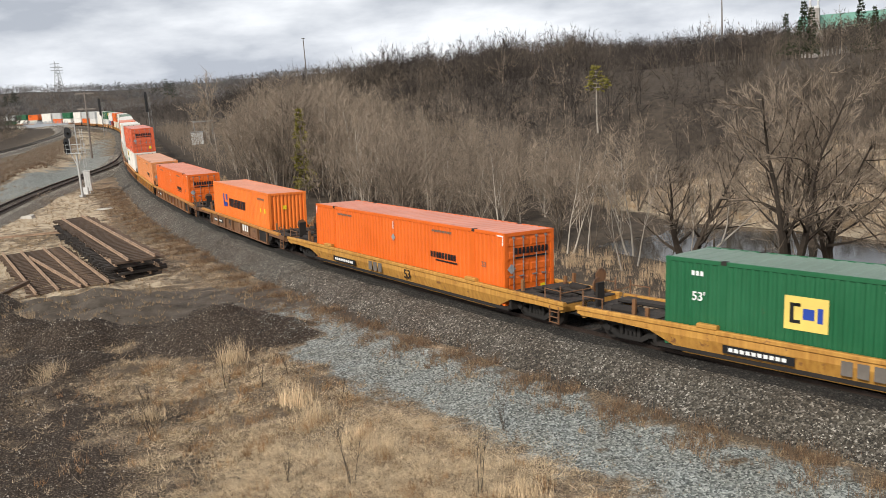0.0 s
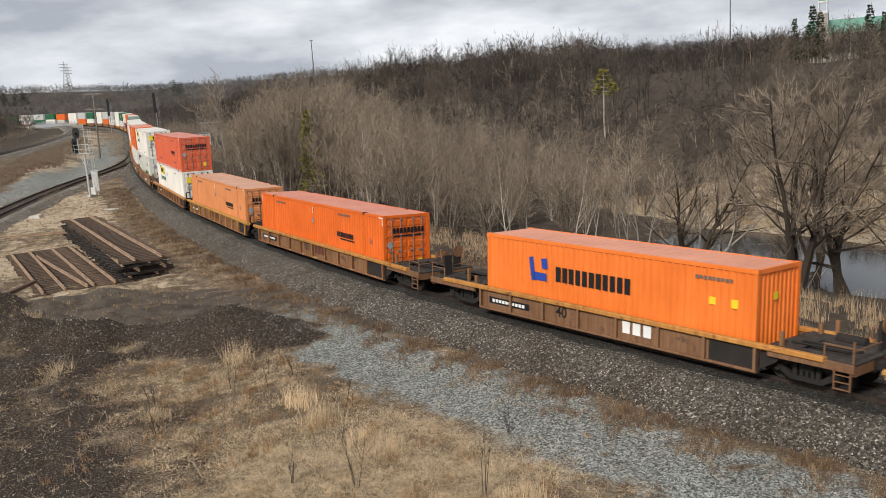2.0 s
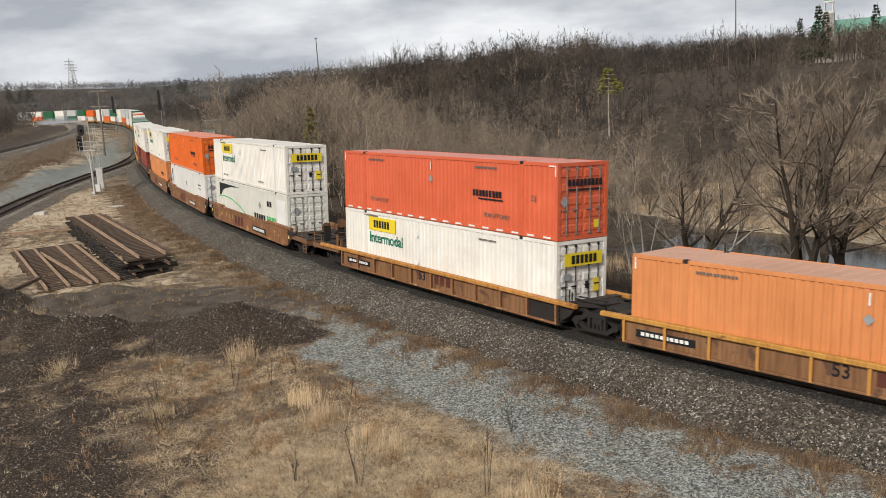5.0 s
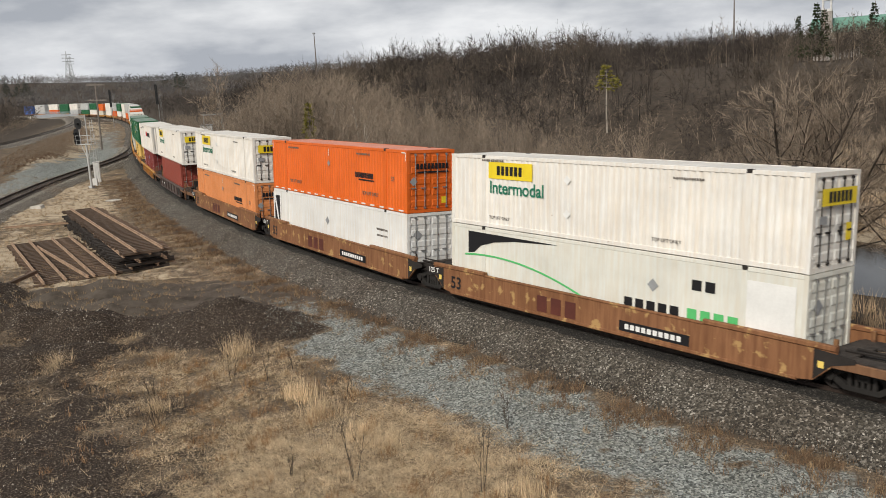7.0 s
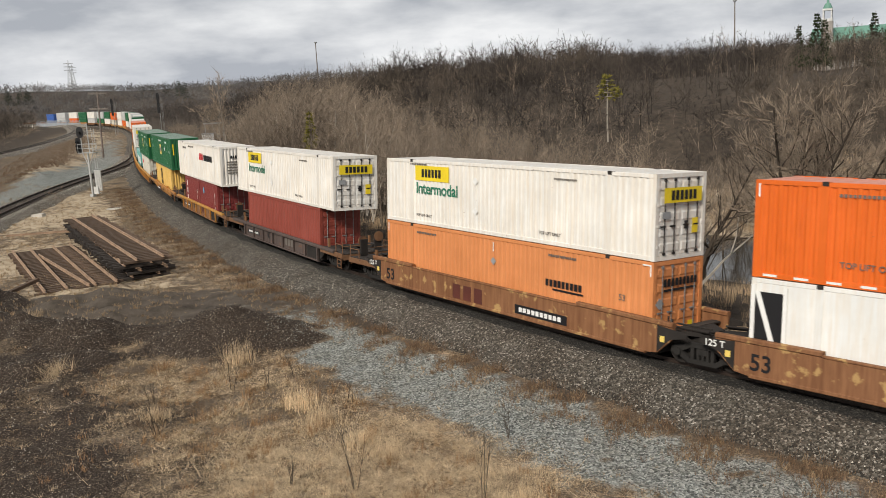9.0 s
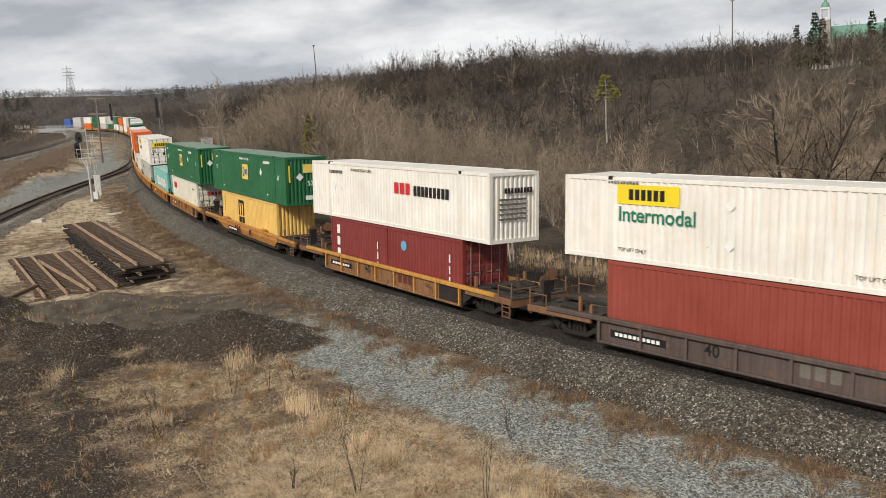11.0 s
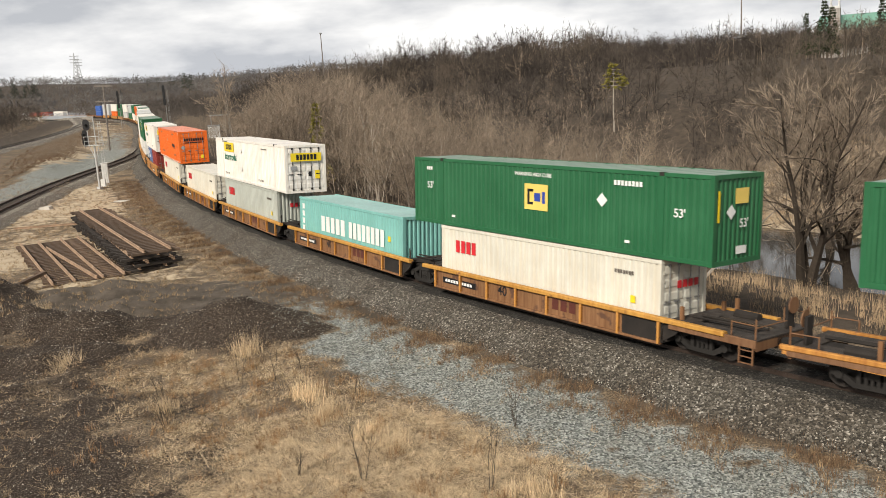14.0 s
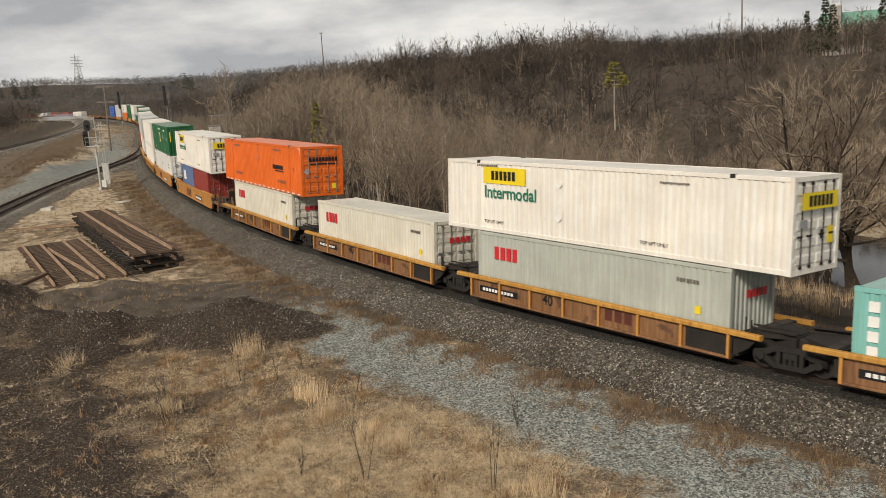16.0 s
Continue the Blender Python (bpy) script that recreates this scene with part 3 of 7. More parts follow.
# the large spreading trees on the pond's edge
for k, (x, y, high, stems) in enumerate(((17.7, 43.9, 10.8, 3), (20.8, 45.2, 10.5, 2), (25.0, 43.0, 11.5, 3), (24.0, 56.0, 10.0, 2), (14.6, 50.5, 8.0, 2), (29.5, 48.0, 11.0, 3), (33.0, 58.0, 11.0, 2))):
    tree_thing("spreading_tree", "large spreading leafless tree with crooked dark limbs by the pond", bare_tree(300 + k, high, 0.33, 0.2, 16, 15, 9, 0.85, 0.15, 0.022, stems, 0.36), BIG_BARK, TWIG,
               pose(x, y, ground_z(x, y)), "large trees by the pond")
for k, (x, y, high) in enumerate(((10.7, 47.5, 7.0), (12.6, 44.0, 6.0), (8.6, 51.0, 7.5), (9.4, 45.0, 5.0))):
    tree_thing("birch_tree", "thin white-barked leafless birch on the pond bank", bare_tree(330 + k, high, 0.06, 0.3, 9, 6, 4, 0.5, 0.2), PALE_BARK, PALE_TWIG, pose(x, y, ground_z(x, y)), "birches by the pond")
x, y = line_place(100, 9.5)
dead = Shape()
limb(dead, Vector((0, 0, 0)), Vector((0.75, 0.1, 0.5)), 6.5, 0.09, 6, 5, random.Random(4), 0.12, -0.02, 0.8)
limb(dead, Vector((2.2, 0.3, 1.5)), Vector((0.5, 0.5, 0.6)), 2.5, 0.05, 4, 4, random.Random(6), 0.15, 0, 0.7)
tagged(part("fallen_tree", dead, PALE_BARK, at=pose(12.4, 43.0, ground_z(12.4, 43.0), 0, 0, 20)), "bleached leaning dead trunk over the pond bank", "dead tree")
tree_thing("cedar_tree", "narrow yellow-green conifer among bare trees", pine(41, 9.0, 1.5, 18, 8), BARK, GOLD_NEEDLE, pose(-12.7, 84.0, ground_z(-12.7, 84.0)))
pw, pc = pine(42, 3.4, 2.2, 6, 7)
for sh in (pw, pc):
    sh.v = [(a, b, c + 5.2) for a, b, c in sh.v]
limb(pw, Vector((0, 0, -0.3)), Vector((-0.03, 0, 1)), 6.0, 0.12, 4, 5, random.Random(3), 0.03, 0.1, 0.9)
tree_thing("pine_tree", "flat-topped yellow-green pine on a bare pale stem", (pw, pc), PALE_BARK, GOLD_NEEDLE, pose(20.1, 108.2, ground_z(20.1, 108.2)))

# evergreens on the skylines
# Needles of the far clumps, paled and greyed to carry the haze.
HAZY_NEEDLE = bark("haze_tinted_needles", (0.05, 0.062, 0.055), (0.085, 0.1, 0.085))
EVER = tree_thing("evergreen_tree", "dark green conifer on the skyline", pine(51, 12.5, 3.0, 18, 8), BARK, NEEDLE, pose(78.5, 187, ground_z(78.5, 187)), "dark evergreens")
for x, y, k in ((81, 189, 0.9), (76, 190, 0.8), (89, 184, 1.0), (93, 186, 0.9)):
    ob = copy_thing(EVER, pose(x, y, ground_z(x, y), 0, 0, x * 7))
    ob.scale = (k, k, k)
FAR_EVER = tree_thing("evergreen_tree", "dull dark conifer in a far clump above the woods", pine(53, 14.0, 5.0, 9, 7), BARK, HAZY_NEEDLE, pose(-190, 660, ground_z(-190, 660)), "far conifers")
ever_rng = random.Random(8)
for cx, cy, n in ((-222, 722, 8), (-352, 712, 11), (-395, 700, 6)):
    for k in range(n):
        x, y = cx + ever_rng.gauss(0, 13), cy + ever_rng.gauss(0, 8)
        ob = copy_thing(FAR_EVER, pose(x, y, ground_z(x, y) - 1.0, 0, 0, 50 * k))
        k = ever_rng.uniform(0.7, 1.05)
        ob.scale = (k * 1.25, k * 1.25, k)


# woods that nobody could count, over the hillside and the far country
def scatter_trees(name, label, places, scales, protos, material, seed):
    r = np.random.RandomState(seed)
    vs, fs, n = [], [], 0
    kind = r.randint(0, len(protos), len(places))
    for i, ((x, y, z), k) in enumerate(zip(places, scales)):
        v, f = protos[kind[i]]
        a = r.uniform(0, 6.28)
        c, s = math.cos(a) * k, math.sin(a) * k
        w = np.empty_like(v)
        w[:, 0], w[:, 1], w[:, 2] = v[:, 0] * c - v[:, 1] * s + x, v[:, 0] * s + v[:, 1] * c + y, v[:, 2] * k * r.uniform(0.88, 1.15) + z
        vs.append(w)
        fs.append(f + n)
        n += len(v)
    ob = new(name, tri_mesh(name, np.concatenate(vs), np.concatenate(fs)))
    ob.material_slots[0].link, ob.material_slots[0].material = "OBJECT", material
    return tagged(ob, label, "woods", kind="stuff")


def low_tree(seed, high, twigs, w, round_=0.36, first=0.2):
    """A cheap bare tree: forked stems, boughs that fan out to a rounded crown, and slivers, as arrays of triangles."""
    r = np.random.RandomState(seed)
    v, f = [], []

    def spike(p, d, ln, width):
        a = np.cross(d, r.normal(size=3))
        a = a / (np.linalg.norm(a) + 1e-9) * width
        n = len(v)
        v.extend([p - a, p + a, p + d * ln])
        f.append((n, n + 1, n + 2))

    def unit(d):
        return d / np.linalg.norm(d)
    lean = np.array([r.normal() * 0.05, r.normal() * 0.05, 1.0])
    spike(np.array([0, 0, -0.3]), lean, high * 0.8, 0.011 * high)
    boughs = max(6, twigs // 10)
    for k in range(boughs):
        h = high * (first + (0.62 - first) * r.rand() ** 0.8)
        t, lift = r.uniform(0, 6.28), r.uniform(-0.25, 1.0)
        out = high * round_ * math.sqrt(max(0.05, 1 - max(lift, 0) ** 2)) * r.uniform(0.75, 1.1)
        tip = np.array([math.cos(t) * out, math.sin(t) * out, high * (0.63 + 0.35 * lift * r.uniform(0.85, 1.05))])
        p = lean * h
        d = tip - p
        ln = np.linalg.norm(d)
        d = d / ln
        spike(p, d, ln, 0.0045 * high)
        for m in range(11):
            g = r.uniform(0.35, 1.0)
            e = unit(d * 0.8 + r.normal(size=3) * 0.62 + np.array([0, 0, 0.12]))
            spike(p + d * ln * g, e, high * r.uniform(0.06, 0.14), w * r.uniform(0.6, 1.0))
    return np.array(v, dtype=np.float64), np.array(f, dtype=np.int64)


def woods_material(name, dark, light, tan, size=0.03):
    m, n, l, b = nodes_of(name)
    g = n.new("ShaderNodeNewGeometry")
    isl = ramp_node(n, l, g.outputs["Random Per Island"], [(0.0, dark), (1.0, light)])
    patch = ramp_node(n, l, noise_node(n, l, size, 4.0, 0.55), [(0.5, (0, 0, 0)), (0.66, (0.8, 0.8, 0.8))])
    each = ramp_node(n, l, noise_node(n, l, size * 5, 3.0), [(0.35, (0.55, 0.55, 0.56)), (0.65, (1.35, 1.32, 1.28))])
    l.new(mix_node(n, l, 1.0, mix_node(n, l, patch, isl, tan), each, "MULTIPLY"), b.inputs["Base Color"])
    b.inputs["Roughness"].default_value = 0.95
    b.inputs["Specular IOR Level"].default_value = 0.1
    return m


# Hillside twigs darker than the bank's: cloud shade and sun put into colour.
HILL_WOOD = woods_material("hillside_twigs", (0.036, 0.031, 0.028), (0.09, 0.077, 0.068), (0.16, 0.132, 0.104))
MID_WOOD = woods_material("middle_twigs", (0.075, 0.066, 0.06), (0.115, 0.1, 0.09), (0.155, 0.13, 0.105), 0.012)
# Distance haze is put into this colour: twigs lighter, greyer and bluer.
FAR_WOOD = woods_material("haze_tinted_twigs", (0.135, 0.132, 0.134), (0.175, 0.168, 0.167), (0.185, 0.168, 0.155), 0.008)
SECOND_LINE = [(-76, 128), (-86, 175), (-95, 211), (-114, 272), (-139, 332), (-176, 407), (-222, 466), (-275, 512), (-340, 556)]
hill_rng = np.random.RandomState(31)


def open_slope(x, y):
    """The cleared strip below the road and below the field on the hillside."""
    w, r = x / y, np.hypot(x, y)
    return ((w > 0.2) & (w < 0.47) & (r > 122) & (r < 166)) | ((w > 0.40) & (w < 0.56) & (r > 150) & (r < 205))


def zone(count, s_lo, s_hi, f_lo, f_hi, power=1.0):
    s, f = hill_rng.uniform(s_lo, s_hi, count), f_lo + (f_hi - f_lo) * hill_rng.rand(count) ** power
    h = np.interp(s, LINE_S, LINE_H)
    return np.interp(s, LINE_S, LINE_X) + np.sin(h) * f, np.interp(s, LINE_S, LINE_Y) - np.cos(h) * f, s, f


x, y, s, f = zone(3500, -20, 330, 40, 230, 1.1)
glade = np.hypot((x - 84) / 22, (y - 178) / 14) < 1
keep = ~glade & (np.hypot(x, y) > 60) & ((f > 66) | (s > 100)) & (~open_slope(x, y) | (hill_rng.rand(len(x)) < 0.15))
x, y, s, f = x[keep], y[keep], s[keep], f[keep]
z = height(x, y)
size = np.interp(f, (40, 70, 150, 240), (0.65, 0.85, 1.1, 1.25)) * hill_rng.uniform(0.7, 1.25, len(x))
az = np.degrees(np.arctan2(x, y))
size = size * (1 + 0.7 * smooth(1, -4, az) * smooth(-17, -12, az) * smooth(85, 125, f))
size = size * (1 + 0.28 * smooth(9, 3, az) * smooth(50, 75, f)) * (1 - 0.24 * smooth(8, 15, az))
scatter_trees("hillside_woods", "dense leafless grey-brown woods on the hillside", np.stack([x, y, z], 1), size, [low_tree(60 + k, 9.0, 140, 0.05, 0.34) for k in range(8)], HILL_WOOD, 5)
rx_, ry_, rs_, rf_ = zone(520, 190, 345, 24, 110)
ra_ = np.degrees(np.arctan2(rx_, ry_))
rk_ = (ra_ > -13.5) & (ra_ < 0) & (np.hypot(rx_, ry_) > 215)
rx_, ry_, ra_ = rx_[rk_], ry_[rk_], ra_[rk_]
scatter_trees("ridge_woods", "tall leafless trees along the ridge above the bank", np.stack([rx_, ry_, height(rx_, ry_)], 1), np.interp(ra_, (-13.5, -10, -6, 0), (1.25, 1.6, 1.5, 1.6)) * hill_rng.uniform(0.82, 1.06, len(rx_)), [low_tree(66 + k, 9.0, 160, 0.03, 0.3, 0.3) for k in range(5)], HILL_WOOD, 35)
pick = hill_rng.rand(len(x)) < 0.1
scatter_trees("pale_saplings", "pale-stemmed leafless trees scattered through the hillside woods", np.stack([x, y, z], 1)[pick] + (1.5, 0, 0), size[pick] * 1.02, [low_tree(70 + k, 9.0, 120, 0.035, 0.3) for k in range(3)], PALE_TWIG, 15)
# brush under the trees along the bank and on the far slope
x, y, s, f = zone(1200, 88, 330, 9, 60, 1.4)
keep = ~((s < 94) & (f > 11) & (f < 60))
x, y = x[keep], y[keep]
scatter_trees("bank_brush", "tangled leafless brush and saplings under the trees", np.stack([x, y, height(x, y)], 1), hill_rng.uniform(0.5, 1.25, len(x)), [low_tree(80 + k, 3.6, 90, 0.016, 0.5, 0.05) for k in range(4)], TWIG, 6)
# left of the line and in the distance
ang, r = np.radians(hill_rng.uniform(-36, 30, 7000)), 290 + 760 * hill_rng.rand(7000) ** 1.15
x, y = np.sin(ang) * r, np.cos(ang) * r
s, d = line_side(x, y)
keep = (np.abs(d) > 14) & (way_off(x, y, SECOND_LINE) > 13)
x, y, r = x[keep], y[keep], r[keep]
mid_ = r < 560
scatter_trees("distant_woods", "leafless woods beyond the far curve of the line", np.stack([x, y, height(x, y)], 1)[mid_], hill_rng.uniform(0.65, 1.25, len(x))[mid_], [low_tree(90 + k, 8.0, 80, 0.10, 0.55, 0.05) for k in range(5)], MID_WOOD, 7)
x, y, r = x[~mid_], y[~mid_], r[~mid_]
scatter_trees("haze_tinted_woods", "leafless woods on the distant low hills, greyed for haze", np.stack([x, y, height(x, y) - 3.0], 1), hill_rng.uniform(0.8, 1.2, len(x)) * np.interp(r, (560, 1200), (0.9, 1.5)), [low_tree(190 + k, 8.5, 60, 0.19, 0.65, 0.0) for k in range(5)], FAR_WOOD, 17)
x, y, s, f = zone(900, 175, 460, -125, -24)
off, beyond = way_off(x, y, SECOND_LINE), x < np.interp(y, [q[1] for q in SECOND_LINE], [q[0] for q in SECOND_LINE])
keep = (off > 9) & beyond & (x / y < -0.487)
x, y = x[keep], y[keep]
scatter_trees("left_woods", "leafless trees and brush beyond the curved line", np.stack([x, y, height(x, y)], 1), hill_rng.uniform(0.5, 0.9, len(x)), [low_tree(95 + k, 9.0, 150, 0.06, 0.42, 0.08) for k in range(4)], HILL_WOOD, 8)
x, y, s, f = zone(1800, 140, 300, -18.0, -11.0)
keep = (way_off(x, y, GRAVEL_ROAD) > 4.5) & (way_off(x, y, SECOND_LINE) > 5)
x, y = x[keep], y[keep]
scatter_trees("bank_scrub", "low dry scrub on the bank between the lines", np.stack([x, y, height(x, y)], 1), hill_rng.uniform(0.4, 0.95, len(x)), [low_tree(98 + k, 1.25, 60, 0.022, 0.75, 0.02) for k in range(3)], TWIG, 9)

# ---- pond ----
wm, n, l, b = nodes_of("pond_water")
b.inputs["Base Color"].default_value = (0.035, 0.032, 0.026, 1)
b.inputs["Roughness"].default_value = 0.06
bump_node(n, l, b, noise_node(n, l, 3.0, 3.0), 0.05, 0.02)
pond = Shape()

pond_s = list(range(10, 98, 4))
for s in pond_s:
    for f in (15, 40):
        x, y = line_place(s, f)
        pond.v.append((x, y, -3.02))
pond.f = [(2 * i, 2 * i + 1, 2 * i + 3, 2 * i + 2) for i in range(len(pond_s) - 1)]
tagged(part("pond_water", pond, wm), "still dark pond reflecting bare trees", "water", kind="structure")

# dry reeds and marsh grass round the pond
REED = bark("dry_reeds", (0.27, 0.2, 0.135), (0.5, 0.395, 0.275))


def tufts(places, highs, blades, width, seed, lay=0.5):
    """Upright dry blades as triangles."""
    r = np.random.RandomState(seed)
    n = len(places) * blades
    base = np.repeat(places, blades, axis=0) + np.concatenate([r.normal(0, 0.10, (n, 2)), np.zeros((n, 1))], 1) * np.repeat(highs, blades)[:, None] * 2
    h = np.repeat(highs, blades) * r.uniform(0.45, 1.15, n)
    t = r.uniform(0, 6.2832, n)
    out = np.abs(r.normal(0, lay, n)) * h
    tip = base + np.stack([np.cos(t) * out, np.sin(t) * out, h], 1)
    a = r.uniform(0, 6.2832, n)
    side = np.stack([np.cos(a), np.sin(a), np.zeros(n)], 1) * width
    v = np.stack([base - side, base + side, tip], 1).reshape(-1, 3)
    v[0::3, 2] -= 0.03
    v[1::3, 2] -= 0.03
    return v, np.arange(n * 3).reshape(-1, 3)


def tuft_object(name, label, places, highs, blades, width, seed, material, lay=0.5):
    ob = new(name, tri_mesh(name, *tufts(places, highs, blades, width, seed, lay)))
    ob.material_slots[0].link, ob.material_slots[0].material = "OBJECT", material
    return tagged(ob, label, "grass", kind="stuff")


x, y, s, f = zone(7000, 30, 106, 8, 68)
z = height(x, y)
keep = (z > -2.93) & ((f > 32) | (f < 14)) & (s < 104)
x, y, z = x[keep], y[keep], z[keep]
tuft_object("marsh_reeds", "pale dry reeds round the pond", np.stack([x, y, z], 1), hill_rng.uniform(0.35, 1.0, len(x)), 22, 0.009, 71, REED, 0.35)

# younger trees that close the slope above the pond
x, y, s, f = zone(1250, -20, 170, 58, 165)
glade = np.hypot((x - 84) / 22, (y - 178) / 14) < 1
keep = ~glade & (np.hypot(x, y) > 85) & (~open_slope(x, y) | (hill_rng.rand(len(x)) < 0.2))
x, y = x[keep], y[keep]
scatter_trees("slope_woods", "leafless young trees on the slope above the pond", np.stack([x, y, height(x, y)], 1), hill_rng.uniform(0.5, 0.9, len(x)), [low_tree(140 + k, 9.0, 120, 0.05) for k in range(4)], HILL_WOOD, 25)
x, y, s, f = zone(1500, 110, 420, -95, -29)
off = way_off(x, y, SECOND_LINE)
x, y = x[off > 6], y[off > 6]
scatter_trees("terrace_scrub", "low grey scrub on the terrace beyond the curved line", np.stack([x, y, height(x, y)], 1), hill_rng.uniform(1.0, 2.6, len(x)), [low_tree(150 + k, 1.25, 60, 0.028, 0.7, 0.02) for k in range(3)], TWIG, 29)
# ---- the train ----
SPEED = 16.927
RIDERS = []
WHEELSETS = []
ORANGE, FADED, REDORANGE, WHITE = (0.73, 0.132, 0.005), (0.66, 0.25, 0.085), (0.66, 0.12, 0.045), (0.78, 0.77, 0.735)
GREEN, MAROON, YELLOW, TEAL = (0.009, 0.115, 0.041), (0.20, 0.028, 0.025), (0.72, 0.47, 0.13), (0.19, 0.46, 0.43)
PALE, SAGE, SILVER, BLUE, MARK_ORANGE = (0.64, 0.63, 0.56), (0.42, 0.45, 0.41), (0.5, 0.52, 0.53), (0.04, 0.12, 0.42), (0.82, 0.19, 0.02)
PAINTS = {}


def box_paint(color, wear=0.12):
    key = (color, wear)
    if key not in PAINTS:
        rusty = (0.88, 0.74, 0.58) if sum(color) > 1.4 else (0.75, 0.7, 0.66)
        PAINTS[key] = paint("container_paint", color, wear, (0.2, 0.09, 0.045), rusty, 0.45)
    return PAINTS[key]


INK_BLACK, INK_WHITE = plain("black_vinyl", (0.008, 0.008, 0.01), 0.5, 0, 3, 0.2), plain("white_vinyl", (0.8, 0.8, 0.78), 0.5, 0, 3, 0.12)
INK_YELLOW, INK_RED = plain("yellow_vinyl", (0.82, 0.62, 0.02), 0.5, 0, 3, 0.12), plain("red_vinyl", (0.62, 0.02, 0.03), 0.5, 0, 3, 0.15)
INK_GREEN, INK_BLUE = plain("green_vinyl", (0.01, 0.17, 0.1), 0.5, 0, 3, 0.15), plain("blue_vinyl", (0.02, 0.06, 0.35), 0.5, 0, 3, 0.15)
INK_GOLD, INK_LIME, INK_GREY = plain("gold_vinyl", (0.78, 0.58, 0.14), 0.5, 0, 3, 0.12), plain("lime_vinyl", (0.1, 0.5, 0.16), 0.5, 0, 3, 0.1), plain("grey_vinyl", (0.3, 0.31, 0.32), 0.5, 0, 3, 0.15)
INK_SKY = plain("sky_blue_vinyl", (0.12, 0.4, 0.62), 0.5, 0, 3, 0.12)
INK_MAROON = plain("brown_red_vinyl", (0.11, 0.028, 0.018), 0.6, 0, 3, 0.3)
INK_FADED = plain("faded_black_vinyl", (0.16, 0.14, 0.12), 0.6, 0, 3, 0.3)
DARK_STEEL = plain("grimy_steel", (0.022, 0.017, 0.014), 0.85, 0.0, 6, 0.5, 0.2)
BLACK_IRON = plain("black_cast_iron", (0.018, 0.0155, 0.0135), 0.85, 0.0, 6, 0.5, 0.2)
GREY_STEEL = plain("galvanised_steel", (0.34, 0.34, 0.33), 0.5, 0.6, 8, 0.3)
GRATING = plain("dirty_deck_grating", (0.058, 0.046, 0.038), 0.85, 0.1, 14, 0.6, 0.5)
MESHES = {}


def cached(key, make):
    if key not in MESHES:
        MESHES[key] = make().mesh(str(key[0]))
    return MESHES[key]


def corrugated(length, high, pitch=0.28, deep=0.036):
    """A standing pressed-steel panel along x, its ribs towards -y, 6 cm thick, from z 0."""
    o, x = [], -length / 2
    while x < length / 2 - pitch * 0.6:
        o += [(x, 0.0), (x + pitch * 0.34, 0.0), (x + pitch * 0.5, deep), (x + pitch * 0.84, deep)]
        x += pitch
    o += [(x, 0.0), (length / 2, 0.0)]
    k = len(o)
    sh = Shape()
    sh.v = [(a, b, z) for z in (0, high) for a, b in o] + [(a, 0.06, z) for z in (0, high) for a in (-length / 2, length / 2)]
    sh.f = [(i, i + 1, i + 1 + k, i + k) for i in range(k - 1)]
    q = 2 * k
    sh.f += [(q + 1, q, q + 2, q + 3), (0, k, q + 2, q), (k - 1, q + 1, q + 3, 2 * k - 1)]
    return sh


def roof_panel(length, width):
    sh, x = Shape(), -length / 2
    o = []
    while x < length / 2 - 0.3:
        o += [(x, 0.0), (x + 0.2, 0.0), (x + 0.26, -0.018), (x + 0.44, -0.018)]
        x += 0.5
    o += [(x, 0.0), (length / 2, 0.0)]
    k = len(o)
    for y in (-width / 2, width / 2):
        sh.v += [(a, y, z) for a, z in o]
    sh.v += [(-length / 2, -width / 2, -0.06), (length / 2, -width / 2, -0.06), (-length / 2, width / 2, -0.06), (length / 2, width / 2, -0.06)]
    sh.f = [(i, i + 1, i + 1 + k, i + k) for i in range(k - 1)]
    q = 2 * k
    sh.f += [(q, q + 2, q + 3, q + 1)]
    return sh


def plate(parent, name, ink, x, z, w, h, end=0, label="", turn=0):
    """A flat marking on the yard-side wall (end 0) or on the leading end (end 1); x, z its middle."""
    l, wd = parent["half"], parent["wide"]
    sh = Shape().box(-w / 2, w / 2, -0.006, 0, -h / 2, h / 2)
    m = pose(x, -wd - 0.002, z, 0, turn, 0) if not end else pose(l + 0.002, x, z, 0, 0, 90) @ pose(0, 0, 0, 0, turn, 0)
    return part(name, sh, ink, parent, label, m)


def bars(parent, name, ink, x, z, w, h, count, end=0, label="", tall=1.0):
    """A row of plain bars the size of lettering."""
    l, wd = parent["half"], parent["wide"]
    sh, step = Shape(), w / count
    for i in range(count):
        a = -w / 2 + i * step
        sh.box(a, a + step * 0.72, -0.006, 0, -h / 2, h / 2)
    m = pose(x, -wd - 0.002, z) if not end else pose(l + 0.03, x, z, 0, 0, 90)
    return part(name, sh, ink, parent, label, m)


def words(parent, text, ink, x, z, size, end=0, label="", off=0.003):
    l, wd = parent["half"], parent["wide"]
    cu = bpy.data.curves.new("lettering", "FONT")
    cu.offset = 0.016 * size
    cu.body, cu.size, cu.extrude, cu.align_x, cu.align_y = text, size, 0.002, "CENTER", "CENTER"
    cu.materials.append(ink)
    ob = new("lettering", cu)
    ob.parent = parent
    ob.matrix_basis = pose(x, -wd - off, z, 90, 0, 0) if not end else pose(l + off, x, z, 90, 0, 90)
    if label:
        ob["label"] = label
    return ob


